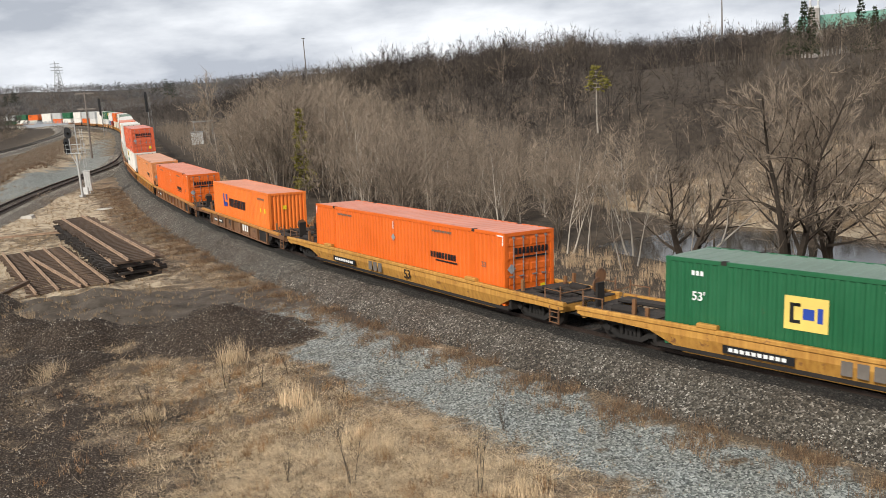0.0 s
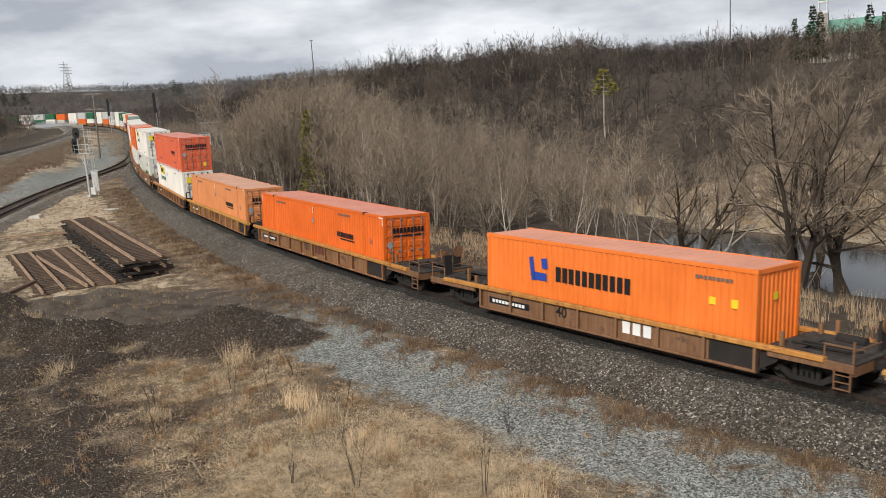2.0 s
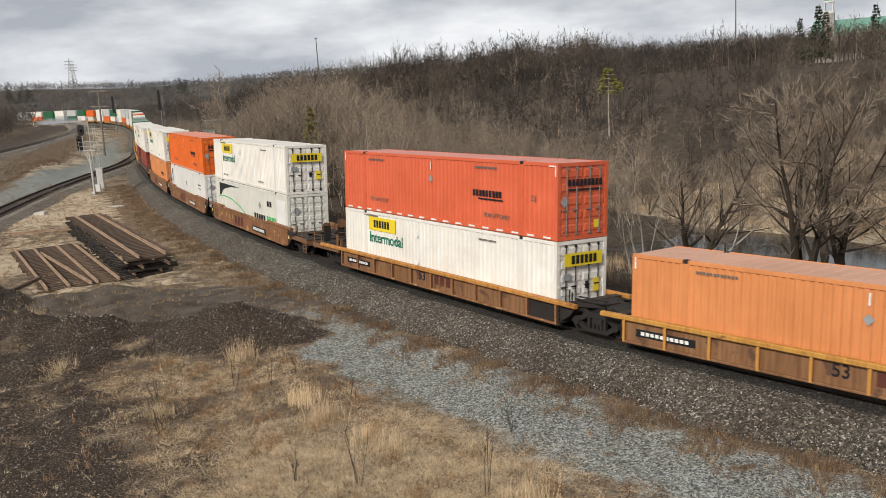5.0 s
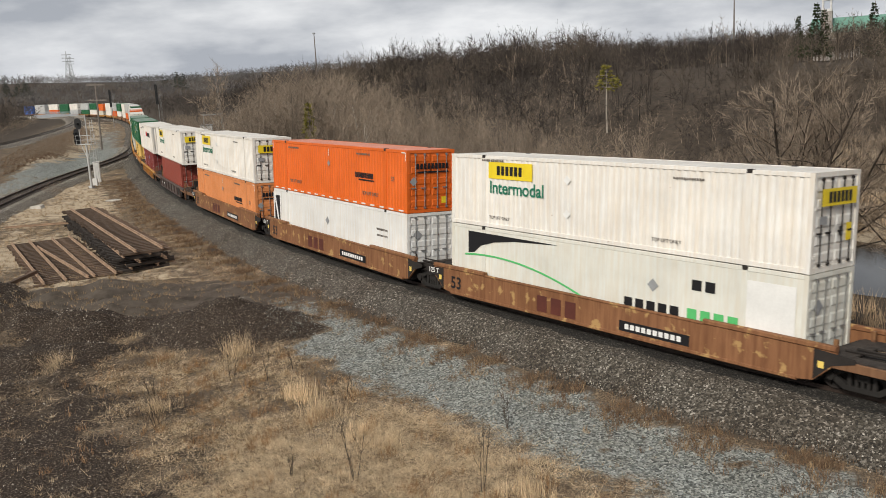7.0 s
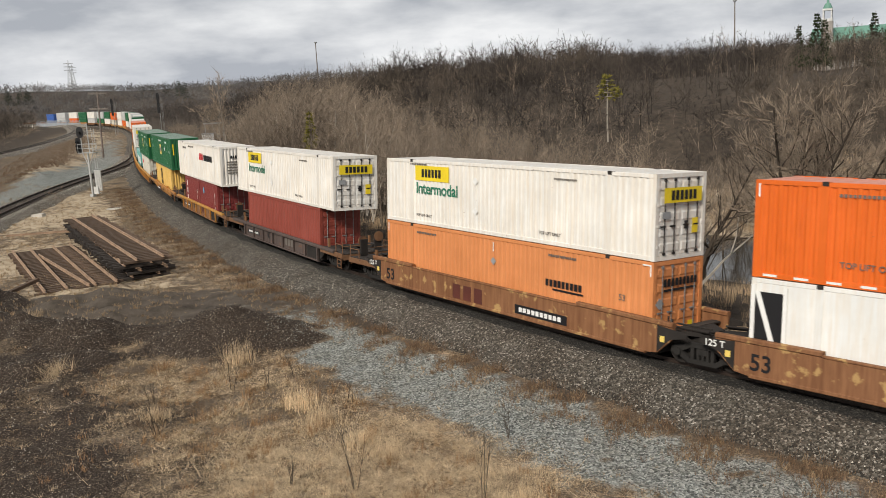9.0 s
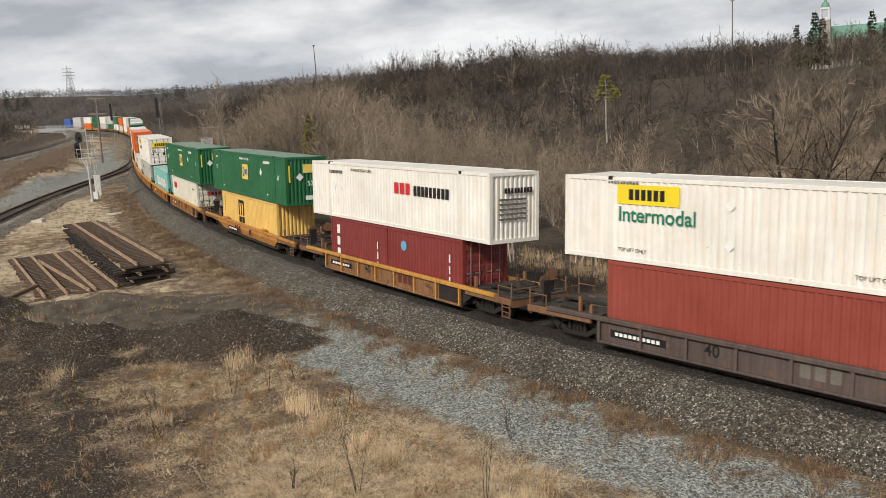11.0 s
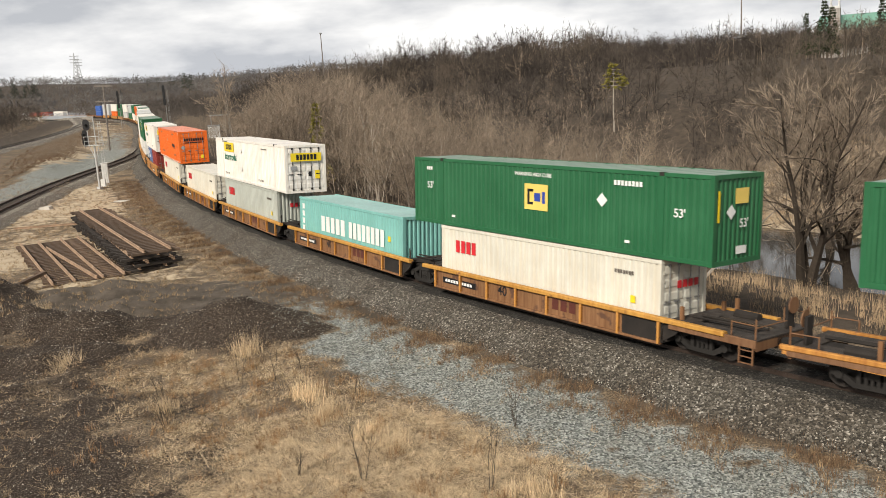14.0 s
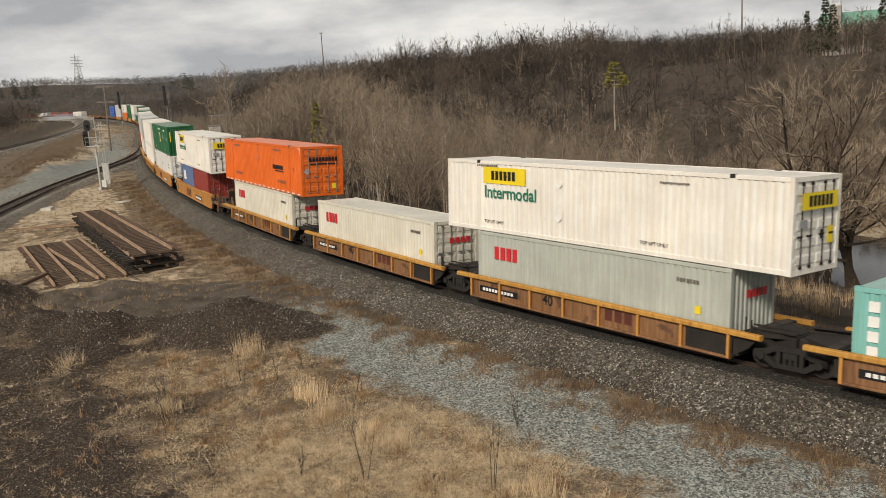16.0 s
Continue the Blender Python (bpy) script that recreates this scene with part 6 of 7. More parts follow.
track_panel("old switch panel of rusty rails on brown timber ties", 17.0, 4.4, [(-1.9, 0, 1), (-0.75, 0, 1), (0.75, 0, 1), (-0.1, 4.2, 0.8), (1.9, 0, 1)], bed_pose((-29.6, 62.4), (-20.6, 47.6), -0.74), OLD_TIE, 1)
for k in range(4):
    dx = (0.0, 0.35, -0.25, 0.15)[k]
    track_panel("track panel in a stack, rusty rails on dark ties", 23.5 if k < 3 else 24.5, 2.75, [(-0.755, 0, 1), (0.755, 0, 1)],
                bed_pose((-30.4 + dx, 71.6), (-17.2 + dx, 49.0), -0.74 + 0.352 * k) @ pose(0, 0, 0, 0, 0, (0.0, 0.8, -0.6, 0.5)[k]), DARK_TIE if k < 3 else OLD_TIE, 10 + k)
tagged(part("loose_timber", Shape().bevel_box(-1.3, 1.3, -0.12, 0.12, 0, 0.2, 0.02), OLD_TIE, at=pose(-24.2, 47.6, -0.5, 0, -10, 62)), "loose old timber tie leaning on a panel", "timber")
tagged(part("loose_rail", rail_bar(5.0), RUSTY_RAIL, at=pose(-33.5, 70.5, -0.7, 0, 0, 10)), "short rusty rail lying in the grass", "rail")
PALE_ROCK = plain("pale_concrete", (0.5, 0.47, 0.42), 0.9, 0, 5, 0.3, 0.3)


def slab(name, label, x, y, w, d, h, seed):
    rng = random.Random(seed)
    o = [(w * math.cos(a) * rng.uniform(0.7, 1.1), d * math.sin(a) * rng.uniform(0.7, 1.1)) for a in [k * 0.785 for k in range(8)]]
    sh = Shape()
    sh.v = [(a, b, -0.1) for a, b in o] + [(a * 0.8, b * 0.8, h * rng.uniform(0.7, 1.1)) for a, b in o]
    sh.f = [(k, (k + 1) % 8, (k + 1) % 8 + 8, k + 8) for k in range(8)] + [tuple(range(8, 16))]
    return tagged(part(name, sh, PALE_ROCK, at=pose(x, y, ground_z(x, y))), label, "rubble")


slab("concrete_rubble", "pale broken concrete lump in dry grass", -39.2, 83.0, 0.9, 0.6, 0.3, 1)
slab("concrete_rubble", "pale flat concrete slab in dry grass", -33.0, 86.0, 1.0, 0.5, 0.12, 2)

# ---- signals and poles ----
MAST_GREY = plain("pale_grey_mast_paint", (0.5, 0.51, 0.5), 0.55, 0.1, 4, 0.25)
SIGNAL_BLACK = plain("signal_black_paint", (0.01, 0.01, 0.011), 0.5, 0, 4, 0.3)
WHITE_METAL = plain("white_painted_metal", (0.68, 0.68, 0.66), 0.5, 0.1, 3, 0.2)
POLE_WOOD = plain("grey_pole_wood", (0.22, 0.19, 0.165), 0.9, 0, 5, 0.4, 0.2)
LENS = plain("dark_lens", (0.02, 0.02, 0.02), 0.1, 0, 3, 0.1)


def signal_head(parent, at, lamps):
    sh = Shape()
    w = 0.42
    h = 0.42 * lamps
    sh.prism([(w * math.cos(a), 0, (w if lamps == 1 else w * 0.7) * math.sin(a) + (h if math.sin(a) > 0 else 0)) for a in [k * 0.3927 for k in range(16)]], (0, 0.06, 0))
    sh.box(-0.16, 0.16, 0.05, 0.32, 0, h)
    hd = part("signal_head", sh, SIGNAL_BLACK, parent, "black signal head with hoods", at)
    for k in range(lamps):
        part("hood", Shape().tube((0, -0.28, 0), (0, 0, 0), 0.15, 0.15, 10), SIGNAL_BLACK, hd, at=pose(0, 0, 0.2 + 0.42 * k))
        part("lens", Shape().tube((0, -0.29, 0), (0, -0.285, 0), 0.09, 0.09, 10), LENS, hd, at=pose(0, 0, 0.2 + 0.42 * k))
    return hd


def near_signal(x, y):
    z = ground_z(x, y)
    ob = thing("railway_signal", "slim galvanised railway signal mast with two black heads", "railway signal", at=pose(x, y, z, 0, 0, -22))
    part("mast", Shape().tube((0, 0, 0), (0, 0, 5.0), 0.13, 0.11, 10).box(-0.25, 0.25, -0.25, 0.25, -0.1, 0.25), MAST_GREY, ob)
    part("bracket", Shape().tube((0, 0, 3.3), (-0.75, 0, 4.9), 0.045).tube((0, 0, 3.3), (0.75, 0, 4.9), 0.045).box(-1.1, 1.1, -0.35, 0.35, 4.88, 4.94), MAST_GREY, ob)
    rail = Shape()
    for a in (-1.05, 1.05):
        for b in (-0.33, 0.33):
            rail.tube((a, b, 4.9), (a, b, 5.9), 0.022)
    for b in (-0.33, 0.33):
        rail.tube((-1.05, b, 5.9), (1.05, b, 5.9), 0.022).tube((-1.05, b, 5.4), (1.05, b, 5.4), 0.018)
    part("platform_rail", rail, MAST_GREY, ob)
    part("upper_mast", Shape().tube((0.3, 0, 4.9), (0.3, 0, 8.2), 0.06).tube((-0.75, 0, 4.9), (-0.75, 0, 7.3), 0.06), MAST_GREY, ob)
    lad = Shape().tube((0.62, 0.25, 0.2), (0.62, 0.25, 7.6), 0.022).tube((0.98, 0.25, 0.2), (0.98, 0.25, 7.6), 0.022)
    for k in range(24):
        lad.tube((0.62, 0.25, 0.4 + 0.3 * k), (0.98, 0.25, 0.4 + 0.3 * k), 0.014)
    part("ladder", lad, MAST_GREY, ob, "galvanised ladder")
    signal_head(ob, pose(-1.15, -0.1, 5.1, 0, 0, -8), 3)
    signal_head(ob, pose(-0.75, -0.1, 7.0, 0, 0, 10), 1)
    return ob


near_signal(-40.0, 98.4)
cabinet = thing("relay_cabinet", "narrow white-painted relay cabinet by the branch track", "cabinet", at=pose(-41.6, 104.5, ground_z(-41.6, 104.5), 0, 0, 15))
part("body", Shape().bevel_box(-0.35, 0.35, -0.3, 0.3, 0, 2.4, 0.03), WHITE_METAL, cabinet)
part("roof", Shape().box(-0.4, 0.4, -0.36, 0.36, 2.4, 2.46), WHITE_METAL, cabinet)
part("door", Shape().box(-0.3, 0.3, -0.325, -0.302, 0.15, 2.25), WHITE_METAL, cabinet)
tagged(part("junction_box", Shape().bevel_box(-0.25, 0.25, -0.2, 0.2, 0, 0.9, 0.03), WHITE_METAL, at=pose(-40.4, 100.6, ground_z(-40.4, 100.6))), "small white junction box on the ground", "cabinet")


def utility_pole(x, y, high):
    z = ground_z(x, y)
    ob = thing("utility_pole", "weathered wooden utility pole with two crossarms", "utility pole", at=pose(x, y, z, 0, 1.8, -15))
    part("pole", Shape().tube((0, 0, -0.3), (0, 0, high), 0.2, 0.15, 8), POLE_WOOD, ob)
    for k, (zz, w) in enumerate(((high - 0.3, 2.0), (high - 3.2, 2.0))):
        arm = part("crossarm", Shape().box(-w, w, -0.09, 0.09, zz - 0.12, zz + 0.12), POLE_WOOD, ob)
        pin = Shape().tube((0, 0, 0), (0, 0, 0.2), 0.04, 0.05, 6).mesh("insulator")
        for a in (-1.35, -0.8, 0.8, 1.35):
            part("insulator", pin, GREY_STEEL, arm, at=pose(a, 0, zz + 0.07))
    return ob


utility_pole(-66.2, 170.0, 12.6)


def tall_signal(x, y, top, facing):
    z = ground_z(x, y)
    h = top - z
    ob = thing("railway_signal", "tall grey signal mast with stacked black heads", "railway signal", at=pose(x, y, z, 0, 0, facing))
    part("mast", Shape().tube((0, 0, -0.2), (0, 0, h), 0.12, 0.09, 8), GREY_STEEL, ob)
    lad = Shape().tube((0.5, 0.2, 0.2), (0.5, 0.2, h - 1), 0.03).tube((0.85, 0.2, 0.2), (0.85, 0.2, h - 1), 0.03)
    for k in range(int(h / 0.4) - 3):
        lad.tube((0.5, 0.2, 0.4 + 0.4 * k), (0.85, 0.2, 0.4 + 0.4 * k), 0.02)
    part("ladder", lad, GREY_STEEL, ob)
    for k in range(3):
        signal_head(ob, pose(-0.1, -0.25, h - 1.3 - 1.75 * k), 3)
    return ob


tall_signal(-76.0, 238.0, 11.4, -15)
tall_signal(-104.5, 281.0, 10.8, -15)
hut = thing("equipment_hut", "small pale equipment hut behind the line", "hut", at=pose(-51.8, 193.2, ground_z(-51.8, 193.2), 0, 0, 18))
part("wall", Shape().bevel_box(-1.2, 1.2, -1.2, 1.2, 0, 2.7, 0.04), WHITE_METAL, hut)
part("roof", Shape().bevel_box(-1.35, 1.35, -1.35, 1.35, 2.7, 2.85, 0.05), GREY_STEEL, hut)
part("door", Shape().box(-0.45, 0.45, -1.24, -1.2, 0.1, 2.1), WHITE_METAL, hut)
gantry = thing("pipe_frame", "grey steel frame behind the equipment hut", "frame", at=pose(-53.6, 206, ground_z(-53.6, 206), 0, 0, 18))
for a in (-2, 2):
    part("post", Shape().tube((a, 0, -0.2), (a, 0, 4.4), 0.12), GREY_STEEL, gantry)
part("beam", Shape().box(-2.4, 2.4, -0.15, 0.15, 4.3, 4.6), GREY_STEEL, gantry)


def light_mast(x, y, top, label):
    z = ground_z(x, y)
    ob = thing("light_mast", label, "light mast", at=pose(x, y, z))
    part("pole", Shape().tube((0, 0, -0.3), (0, 0, top - z), 0.3, 0.13, 8), POLE_WOOD, ob)
    hd = Shape().tube((0, 0, top - z - 0.3), (0, 0, top - z), 0.5, 0.5, 10)
    part("lamp_ring", hd, GREY_STEEL, ob)


light_mast(-41.0, 297.2, 26.0, "tall highway light mast above the far trees")
light_mast(78.0, 237.5, 27.5, "tall highway light mast on the wooded hill")


# Pylon steel made pale, with the haze of the distance in its colour.
HAZE_STEEL = plain("haze_toned_steel", (0.5, 0.52, 0.54), 0.7, 0.1, 0.6, 0.15)


def pylon(x, y, high):
    z = ground_z(x, y)
    ob = thing("power_pylon", "steel lattice power pylon in the distance, paled for haze", "pylon", "distant pylons", at=pose(x, y, z, 0, 0, 25))
    sh = Shape()
    for a in (-1, 1):
        for b in (-1, 1):
            sh.tube((a * 4, b * 4, 0), (a * 1.0, b * 1.0, high * 0.7), 0.35).tube((a, b, high * 0.7), (0, 0, high), 0.3)
    for k in range(6):
        t0, t1 = k / 6, (k + 1) / 6
        w0, w1 = 4 - 3 * t0, 4 - 3 * t1
        for b in (-1, 1):
            sh.tube((-w0, b * w0, high * 0.7 * t0), (w1, b * w1, high * 0.7 * t1), 0.2).tube((w0, b * w0, high * 0.7 * t0), (-w1, b * w1, high * 0.7 * t1), 0.2)
    part("lattice", sh, HAZE_STEEL, ob)
    for zz in (0.7, 0.8, 0.9):
        part("crossarm", Shape().box(-5, 5, -0.4, 0.4, high * zz - 0.4, high * zz + 0.4), HAZE_STEEL, ob)


pylon(-420, 1010, 36)
pylon(-462, 1120, 34)

# ---- bridge on the second line ----
BRIDGE_PAINT = plain("pale_blue_bridge_paint", (0.36, 0.39, 0.43), 0.6, 0.1, 0.5, 0.2)
bridge = thing("rail_bridge", "pale blue-grey plate railing of a rail bridge", "bridge", at=pose(-181, 414, 0.9, 0, 0, 126))
for sy in (-2.6, 2.6):
    part("girder", Shape().box(-32, 32, sy - 0.2, sy + 0.2, -0.9, 1.0), BRIDGE_PAINT, bridge)
    post = Shape().box(-0.06, 0.06, -0.06, 0.06, 1.0, 2.2).mesh("post")
    for k in range(26):
        part("post", post, BRIDGE_PAINT, bridge, at=pose(-31.5 + 2.52 * k, sy, 0))
    for zz in (1.55, 2.15):
        part("handrail", Shape().box(-32, 32, sy - 0.05, sy + 0.05, zz, zz + 0.1), BRIDGE_PAINT, bridge)
for a in (-33.5, 33.5):
    part("abutment", Shape().box(a - 2, a + 2, -4, 4, -3, 0.6), PALE_ROCK, bridge)

# ---- road with guard rail across the hillside ----
ROAD_POST = Shape().box(-0.08, 0.08, -0.08, 0.08, -0.2, 0.75).mesh("post")
guard = thing("guard_rail", "pale steel guard rail of a road on the hillside", "guard rail")
gp = spline([(33, 163), (39, 160.3), (52.5, 156.4), (60, 153.9), (72, 148)], 4.0)
gz = [4.6 + 0.055 * (q.x - 39) for q in gp]
for a, b, za, zb in zip(gp, gp[1:], gz, gz[1:]):
    part("rail_panel", Shape().add([(a.x, a.y, za), (b.x, b.y, zb), (b.x, b.y, zb + 0.7), (a.x, a.y, za + 0.7), (a.x, a.y + 0.08, za), (b.x, b.y + 0.08, zb), (b.x, b.y + 0.08, zb + 0.7), (a.x, a.y + 0.08, za + 0.7)],
                                   [(0, 1, 2, 3), (5, 4, 7, 6), (3, 2, 6, 7), (1, 0, 4, 5)]), GREY_STEEL, guard)
    part("post", Shape().box(-0.1, 0.1, -0.1, 0.1, -3.5, 0.8), GREY_STEEL, guard, at=pose(a.x, a.y + 0.2, za))

# ---- building with a cupola on the ridge ----
# Brick faded towards grey-tan: distance haze mixed into its base colour.
BRICK = plain("haze_paled_brick", (0.42, 0.39, 0.36), 0.9, 0, 1.0, 0.3)
COPPER = plain("green_copper_roof", (0.16, 0.33, 0.26), 0.7, 0.1, 0.6, 0.25)
hall = thing("institution_building", "brick building with green copper roof and white cupola", "building", at=pose(158.6, 296.4, 10.5, 0, 0, -28))
part("wall", Shape().box(-32, 32, -7, 7, -9, 6.5), BRICK, hall)
part("roof", Shape().prism([(-33, -8, 6.5), (-33, 8, 6.5), (-33, 1, 11.5), (-33, -1, 11.5)], (66, 0, 0)), COPPER, hall)
part("tower", Shape().box(-29.5, -26.0, -9.0, -5.5, -9, 13.5), BRICK, hall)
belfry = part("belfry", Shape().box(-29.4, -26.1, -8.9, -5.6, 13.5, 14.3), WHITE_METAL, hall, "white open belfry")
for a in (-29.0, -26.5):
    for b in (-8.5, -6.0):
        part("post", Shape().box(-0.2, 0.2, -0.2, 0.2, 14.3, 17), WHITE_METAL, belfry, at=pose(a, b, 0))
part("cornice", Shape().box(-29.3, -26.2, -8.8, -5.7, 17, 17.6), WHITE_METAL, belfry)
part("dome", Shape().tube((-27.75, -7.25, 17.6), (-27.75, -7.25, 19.3), 1.6, 0.9, 12).tube((-27.75, -7.25, 19.3), (-27.75, -7.25, 22), 0.5, 0.05, 8), COPPER, hall)
for k in range(12):
    win = part("window", Shape().box(-0.7, 0.7, -0.08, 0, 0, 2.0), WHITE_METAL, hall, at=pose(-22 + 4.6 * k, -7.0, 2.5))
    part("pane", Shape().box(-0.55, 0.55, -0.02, 0, 0.12, 1.88), LENS, win, at=pose(0, -0.082, 0))

tree_thing("tall_tree", "tall pale leafless tree standing above the woods", fan_tree(361, 16.0, 2, 12, 9, 6, 0.035), PALE_BARK, PALE_TWIG, pose(-41.0, 165.0, ground_z(-41, 165)))
# ---- dry grass and weeds ----
STRAW = bark("dry_straw", (0.46, 0.36, 0.24), (0.88, 0.73, 0.52))
RUSSET = bark("russet_weeds", (0.095, 0.066, 0.047), (0.21, 0.142, 0.092))
DULL = bark("dull_dry_grass", (0.2, 0.15, 0.1), (0.46, 0.345, 0.215))
g_rng = np.random.RandomState(77)


def field(count, x0, x1, y0, y1, chance, seed_noise, size):
    x, y = g_rng.uniform(x0, x1, count), g_rng.uniform(y0, y1, count)
    s, d = line_side(x, y)
    w = 0.5 + 0.5 * wave(x, y, seed_noise, size)
    keep = g_rng.rand(count) < chance(x, y, s, d, w)
    x, y = x[keep], y[keep]
    return np.stack([x, y, height(x, y, s[keep], d[keep])], 1)


def near_mask(x, y, s, d, w):
    dark = np.zeros(x.shape)
    for cx, cy, rx, ry, turn, high in HEAPS:
        dark = np.maximum(dark, smooth(0.0, 0.2, heap(x, y, cx, cy, rx, ry, turn, 1.0)))
    dark = np.maximum(dark, smooth(14.0, 17.5, d + 0.9 * wave(x, y, 21, 5.0)) * smooth(90, 76, s) * 0.9)
    grav = smooth(4.2, 5.4, d) * smooth(9.8, 7.5, d) * smooth(82, 74, s)
    return np.clip(1 - dark, 0, 1) * np.clip(1 - 0.97 * grav, 0, 1) * smooth(3.2, 4.0, d)


P = field(27000, -24, 14, 15, 36, lambda x, y, s, d, w: near_mask(x, y, s, d, w) * smooth(7.5, 9.5, d) * smooth(0.38, 0.78, w), 41, 2.6)
tuft_object("straw_grass", "flattened bright straw grass in the foreground", P, g_rng.uniform(0.06, 0.2, len(P)), 12, 0.008, 81, STRAW, 2.2)
P = field(22000, -22, 12, 15, 34, lambda x, y, s, d, w: near_mask(x, y, s, d, w) * smooth(8.0, 10, d) * smooth(0.42, 0.8, w), 46, 2.2)
tuft_object("lying_straw", "long bleached straw lying in swathes", P, g_rng.uniform(0.04, 0.12, len(P)), 9, 0.006, 88, STRAW, 5.0)
P = field(9000, -8, 4, 16, 26.5, lambda x, y, s, d, w: near_mask(x, y, s, d, w) * smooth(6.5, 3.0, np.hypot((x + 2.8) / 1.3, y - 21.5) + 1.5 * w), 48, 1.8)
tuft_object("lying_straw", "bright bleached straw flattened in swathes", P, g_rng.uniform(0.05, 0.14, len(P)), 10, 0.006, 97, STRAW, 8.0)
P = field(15000, -24, 14, 15, 36, lambda x, y, s, d, w: near_mask(x, y, s, d, w) * smooth(5.8, 8.5, d) * smooth(0.3, 0.75, w), 47, 2.5)
tuft_object("brown_weeds", "low russet weeds among the straw", P, g_rng.uniform(0.08, 0.3, len(P)), 8, 0.006, 89, RUSSET, 0.6)
BLUESTEM = bark("orange_brown_grass", (0.26, 0.15, 0.075), (0.5, 0.31, 0.16))
P = field(5200, -14, 6, 16, 33, lambda x, y, s, d, w: near_mask(x, y, s, d, w) * smooth(8.2, 10, d) * smooth(0.62, 0.85, w), 49, 2.3)
tuft_object("rusty_grass", "orange-brown standing dry grass in loose patches", P, g_rng.uniform(0.15, 0.5, len(P)), 11, 0.006, 98, BLUESTEM, 0.45)
P = field(26000, -26, 16, 14, 40, lambda x, y, s, d, w: near_mask(x, y, s, d, w) * smooth(5.0, 7.0, d) * (0.3 + 0.5 * w), 42, 3.2)
tuft_object("dull_grass", "dull dry grass over the yard", P, g_rng.uniform(0.05, 0.2, len(P)), 9, 0.008, 82, DULL, 0.9)
P = field(26000, -60, 18, 16, 112, lambda x, y, s, d, w: near_mask(x, y, s, d, w) * smooth(34, 24, d) * smooth(60, 88, s) * (0.35 + 0.6 * w), 43, 6.0)
tuft_object("yard_grass", "short sparse dry grass over the yard", P, g_rng.uniform(0.1, 0.28, len(P)), 6, 0.014, 83, DULL, 1.0)


def strip(count, s0, s1, d0, d1, near=1.0):
    s, d = s0 + (s1 - s0) * g_rng.rand(count) ** near, d0 + (d1 - d0) * np.clip(g_rng.normal(0.5, 0.24, count), 0, 1)
    h = np.interp(s, LINE_S, LINE_H)
    x, y = np.interp(s, LINE_S, LINE_X) - np.sin(h) * d, np.interp(s, LINE_S, LINE_Y) + np.cos(h) * d
    w = 0.5 + 0.5 * wave(x, y, 44, 2.6)
    k = g_rng.rand(count) < 0.06 + smooth(0.35, 0.85, w)
    return np.stack([x, y, height(x, y, s, d)], 1)[k]


P = strip(16000, 40, 150, 2.6, 6.4, 1.4)
tuft_object("shoulder_weeds", "russet dead weeds along the ballast shoulder", P, g_rng.uniform(0.1, 0.4, len(P)), 8, 0.007, 84, RUSSET, 0.5)
P = strip(4500, 42, 130, 3.2, 6.5, 1.3)
tuft_object("shoulder_grass", "pale dry grass mixed along the ballast shoulder", P, g_rng.uniform(0.08, 0.3, len(P)), 8, 0.007, 86, DULL, 0.7)
P = strip(5000, 84, 150, 5.0, 26, 1.2)
tuft_object("yard_weeds", "russet weeds over the back of the yard", P, g_rng.uniform(0.08, 0.3, len(P)), 7, 0.012, 87, DULL, 0.7)
P = field(11000, -40, 45, 0, 110, lambda x, y, s, d, w: smooth(-3.9, -4.6, d) * smooth(-10, -7.5, d) * (0.35 + 0.65 * w), 45, 5.0)
tuft_object("bank_grass", "tall pale dry grass on the far bank", P, g_rng.uniform(0.3, 1.0, len(P)), 24, 0.006, 85, REED, 0.4)
P = strip(9000, 140, 300, 11.0, 20.0, 1.3)
P = P[(way_off(P[:, 0], P[:, 1], GRAVEL_ROAD) > 4.2) & (way_off(P[:, 0], P[:, 1], SECOND_LINE) > 4.5)]
tuft_object("slope_weeds", "brown dead weeds on the slope between the lines", P, g_rng.uniform(0.2, 0.55, len(P)), 9, 0.022, 90, RUSSET, 0.6)
for k, (x, y, h, n) in enumerate(((-8.4, 32.3, 1.15, 12), (-15.2, 31.6, 0.6, 14), (-5.2, 27.3, 0.85, 22), (-4.4, 26.0, 0.8, 16), (-9.8, 27.2, 0.6, 14), (-3.0, 24.0, 0.55, 12), (-2.2, 23.0, 0.7, 10), (-20.5, 41.0, 0.6, 10), (1.6, 19.8, 0.7, 14))):
    q = np.stack([x + g_rng.normal(0, 0.28, n), y + g_rng.normal(0, 0.28, n)], 1)
    q = np.concatenate([q, height(q[:, 0], q[:, 1])[:, None]], 1)
    tuft_object("grass_clump", "standing clump of tall straw-coloured grass", q, np.full(n, h * 0.85), 22, 0.006, 200 + k, STRAW, 0.3 if k != 1 else 1.0)["kind"] = "thing"


def weed_stalk(x, y, high, seed):
    rng = random.Random(seed)
    sh = Shape()
    for k in range(rng.randint(2, 4)):
        st = limb(sh, Vector((rng.gauss(0, 0.05), rng.gauss(0, 0.05), -0.05)), away(Vector((0, 0, 1)), rng, rng.uniform(0.05, 0.3)), high * rng.uniform(0.6, 1), 0.014, 6, 4, rng, 0.12, 0.05, 0.86)
        for j in range(5):
            i = rng.randint(2, 5)
            limb(sh, st[i][0], away(st[i][1], rng, 0.6), high * 0.25, 0.007, 2, 3, rng, 0.15, 0.1, 0.6)
    return tagged(part("weed_stalk", sh, BIG_BARK, at=pose(x, y, ground_z(x, y))), "dark dead woody weed stalk in the grass", "weed", "dead weed stalks")


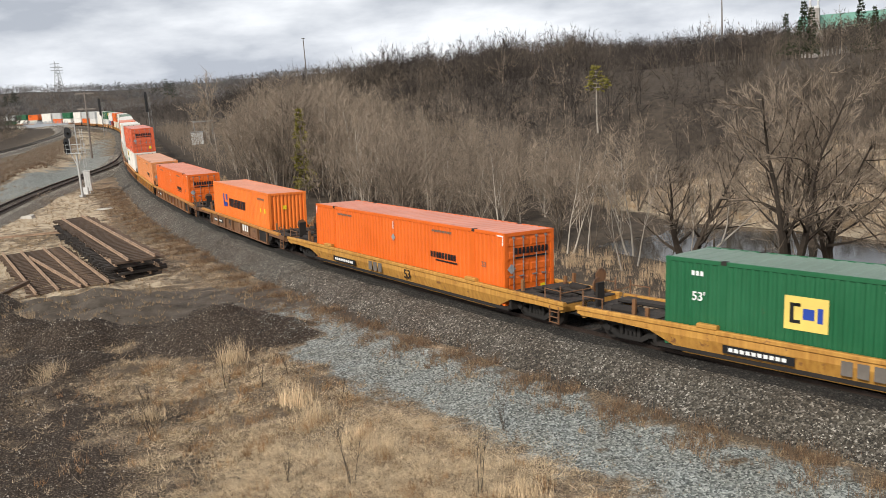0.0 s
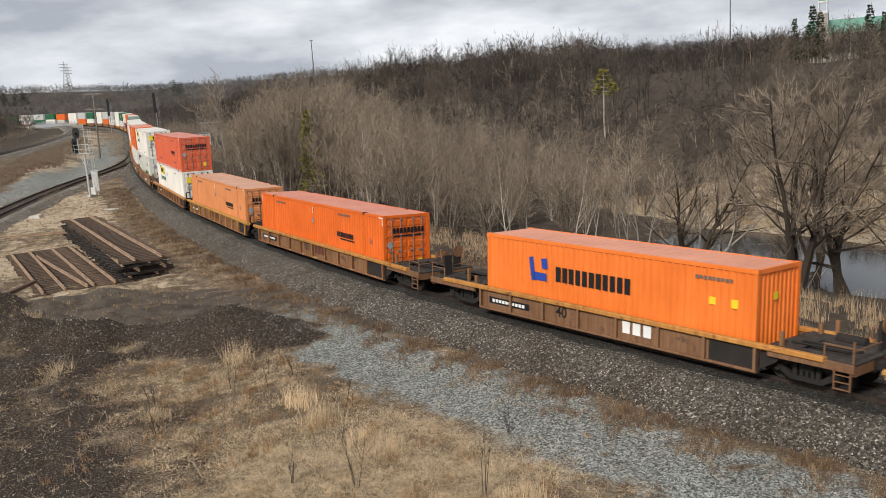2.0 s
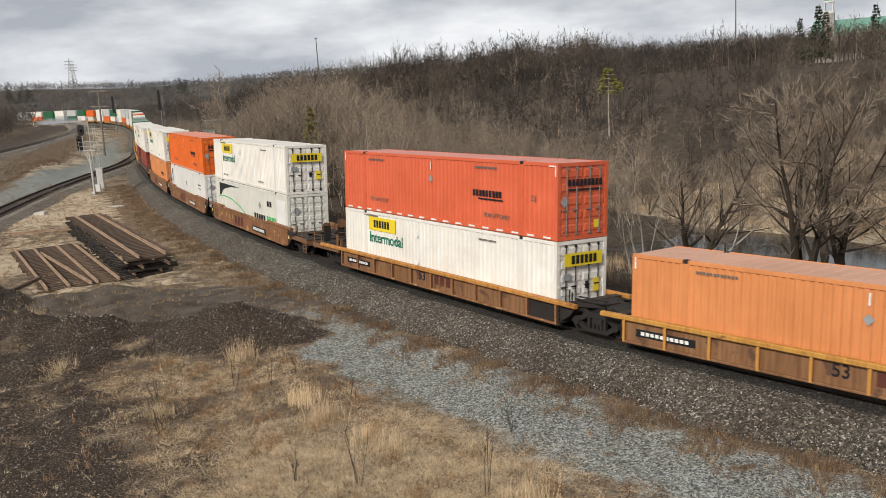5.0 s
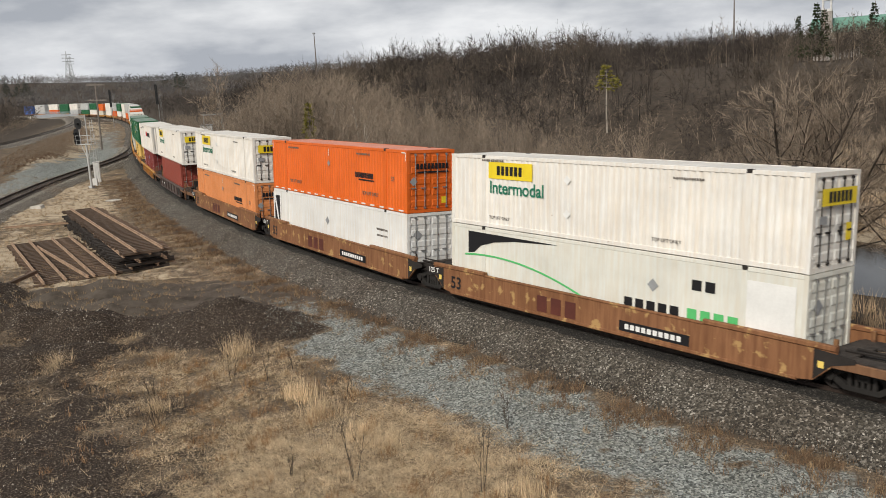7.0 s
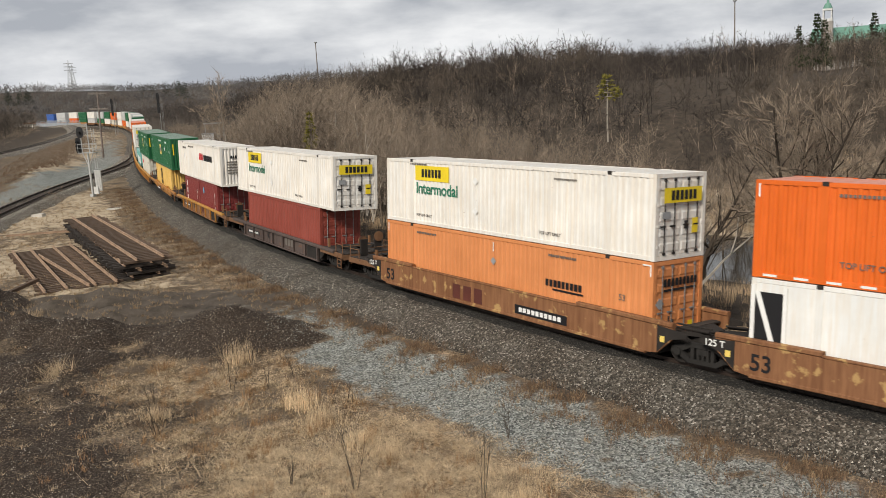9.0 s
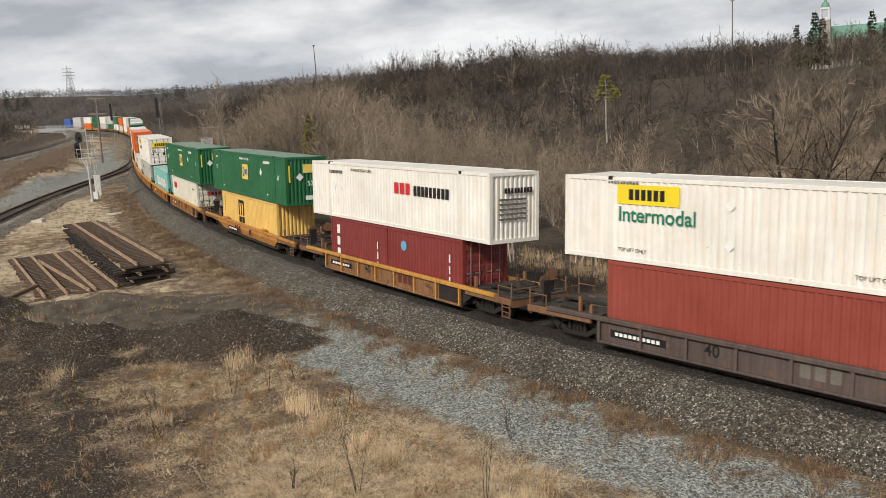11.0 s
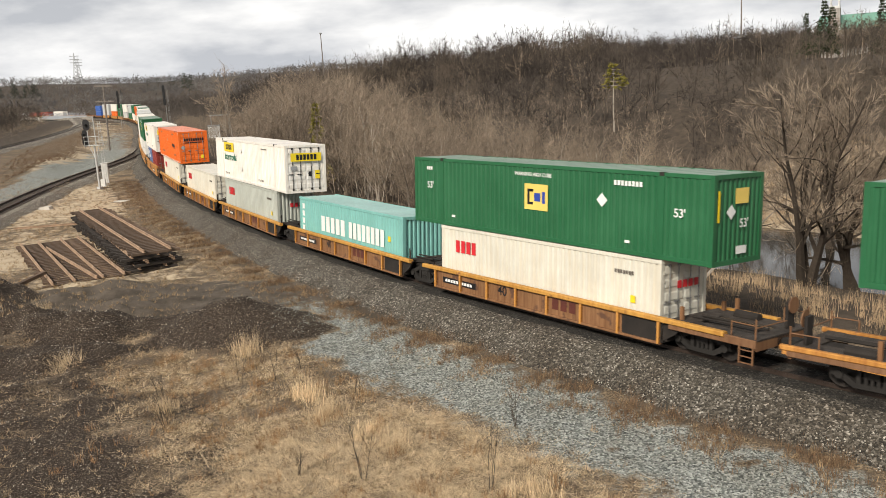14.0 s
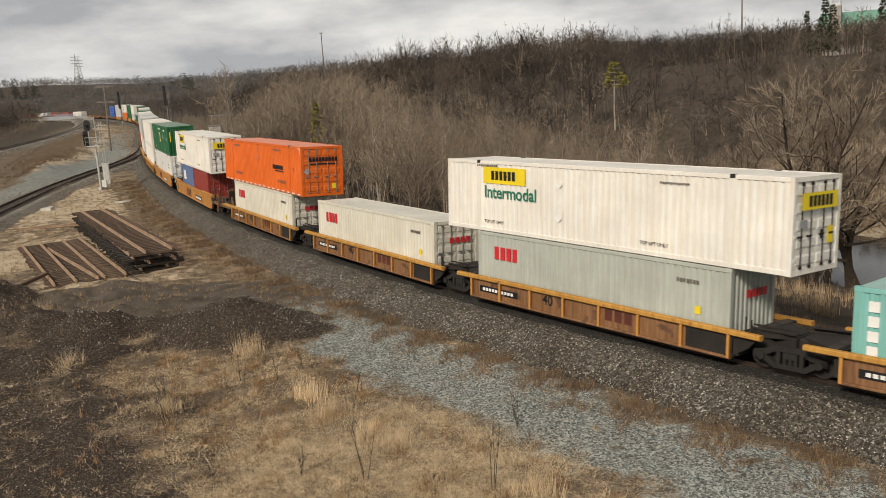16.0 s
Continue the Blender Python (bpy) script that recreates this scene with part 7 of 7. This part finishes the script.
for k, (x, y, h) in enumerate(((-2.7, 21.0, 2.0), (0.5, 20.2, 2.1), (-9.3, 25.5, 1.3), (-6.6, 29.2, 1.3), (-8.0, 29.6, 1.1), (-6.0, 30.5, 1.0), (-3.6, 27.6, 1.0), (1.4, 24.2, 1.5), (-10.5, 28.6, 1.2), (-4.5, 21.5, 1.0))):
    weed_stalk(x, y, h, 400 + k)

# loose pale stones on the spoil heaps, coarse ballast along the shoulder
r = np.random.RandomState(9)


def stones(name, label, places, lo, hi, material, seed):
    r = np.random.RandomState(seed)
    n = len(places)
    base = np.array([(1, 0, -0.35), (-1, 0, -0.35), (0, 1, -0.35), (0, -1, -0.35), (0, 0, 0.8)], dtype=float)
    v = base[None] * r.uniform(0.6, 1.2, (n, 5, 1)) * r.uniform(lo, hi, (n, 1, 1)) ** 1.0
    a = r.uniform(0, 6.28, n)
    c, s = np.cos(a)[:, None], np.sin(a)[:, None]
    w = np.stack([v[..., 0] * c - v[..., 1] * s, v[..., 0] * s + v[..., 1] * c, v[..., 2]], 2) + places[:, None, :]
    f = np.array([(0, 2, 4), (2, 1, 4), (1, 3, 4), (3, 0, 4)])
    ob = new(name, tri_mesh(name, w.reshape(-1, 3), (f[None] + 5 * np.arange(n)[:, None, None]).reshape(-1, 3)))
    ob.material_slots[0].link, ob.material_slots[0].material = "OBJECT", material
    return tagged(ob, label, "stones", kind="stuff")


def stone_mix(name, stops):
    """Crushed stone, each piece in a tone of its own."""
    m, n, l, b = nodes_of(name)
    g = n.new("ShaderNodeNewGeometry")
    c = ramp_node(n, l, g.outputs["Random Per Island"], stops)
    l.new(mix_node(n, l, 1.0, c, ramp_node(n, l, noise_node(n, l, 0.5, 4.0), [(0.35, (0.72, 0.68, 0.62)), (0.65, (1.1, 1.08, 1.04))]), "MULTIPLY"), b.inputs["Base Color"])
    b.inputs["Roughness"].default_value = 0.9
    return m


DARK_STONE = stone_mix("dark_cinder_lumps", [(0.0, (0.012, 0.009, 0.007)), (0.7, (0.05, 0.037, 0.028)), (0.93, (0.13, 0.104, 0.08)), (1.0, (0.36, 0.33, 0.29))])
LIGHT_STONE = bark("pale_stone_chips", (0.14, 0.13, 0.12), (0.5, 0.48, 0.44))
GREY_STONE = stone_mix("grey_crushed_stone", [(0.0, (0.06, 0.065, 0.062)), (0.5, (0.19, 0.201, 0.192)), (0.88, (0.33, 0.344, 0.325)), (1.0, (0.52, 0.53, 0.5))])
BALLAST_STONE = stone_mix("ballast_lumps", [(0.0, (0.018, 0.016, 0.0135)), (0.5, (0.09, 0.081, 0.069)), (0.85, (0.22, 0.205, 0.18)), (1.0, (0.6, 0.575, 0.53))])


def heap_mask(x, y, s, d, w):
    dark = np.zeros(x.shape)
    for cx, cy, rx, ry, turn, high in HEAPS:
        dark = np.maximum(dark, smooth(0.0, 0.15, heap(x, y, cx, cy, rx, ry, turn, 1.0)))
    return np.maximum(dark, smooth(14.0, 17.5, d + 0.9 * wave(x, y, 21, 5.0)) * smooth(90, 76, s) * 0.9)


P = field(20000, -30, -4, 17, 48, heap_mask, 51, 2.0)
stones("cinder_lumps", "dark cinder lumps over the spoil heaps", P, 0.025, 0.07, DARK_STONE, 91)
P = field(20000, -30, -4, 17, 48, lambda *a: heap_mask(*a) * (0.12 + smooth(0.35, 0.8, a[4]) + smooth(0.75, 0.98, np.abs(wave(a[0], a[1], 15, 3.4)))), 52, 2.4)
stones("stone_chips", "pale stone chips in the spoil heaps", P, 0.014, 0.04, LIGHT_STONE, 92)
P = field(42000, -8, 16, 14, 42, lambda x, y, s, d, w: smooth(4.0, 5.4, d) * smooth(10, 7.2, d) * smooth(84, 74, s), 53, 2.0)
stones("crushed_stone", "blue-grey crushed stone of the track road", P, 0.018, 0.045, GREY_STONE, 93)
ss, dd = 40 + 95 * r.rand(34000) ** 1.5, r.uniform(1.62, 3.9, 34000)
hh = np.interp(ss, LINE_S, LINE_H)
cc = CANT * np.interp(ss, (90, 140), (1, 0))
zz = np.interp(dd, (1.3, 2.15, 3.5, 4.4), (-0.22, -0.27, -0.85, -1.3))
aa, up = dd * np.cos(cc) - zz * np.sin(cc), dd * np.sin(cc) + zz * np.cos(cc)
P = np.stack([np.interp(ss, LINE_S, LINE_X) - np.sin(hh) * aa, np.interp(ss, LINE_S, LINE_Y) + np.cos(hh) * aa, up], 1)
stones("ballast_stones", "coarse grey ballast stones on the shoulder", P, 0.018, 0.042, BALLAST_STONE, 94)


def motions():
    times = [0.5 * i for i in range(33)]
    for ob, s0, length, up in RIDERS:
        walk(ob, [(t, ride(s0 - SPEED * t, length, up)) for t in times])
    turn = math.degrees(SPEED / 0.42) / FPS
    for ob, x in WHEELSETS:
        walk(ob, [(i / FPS, pose(x, 0, 0.43) @ Matrix.Rotation(radians(turn * i), 4, "Y")) for i in range(481)])


motions()
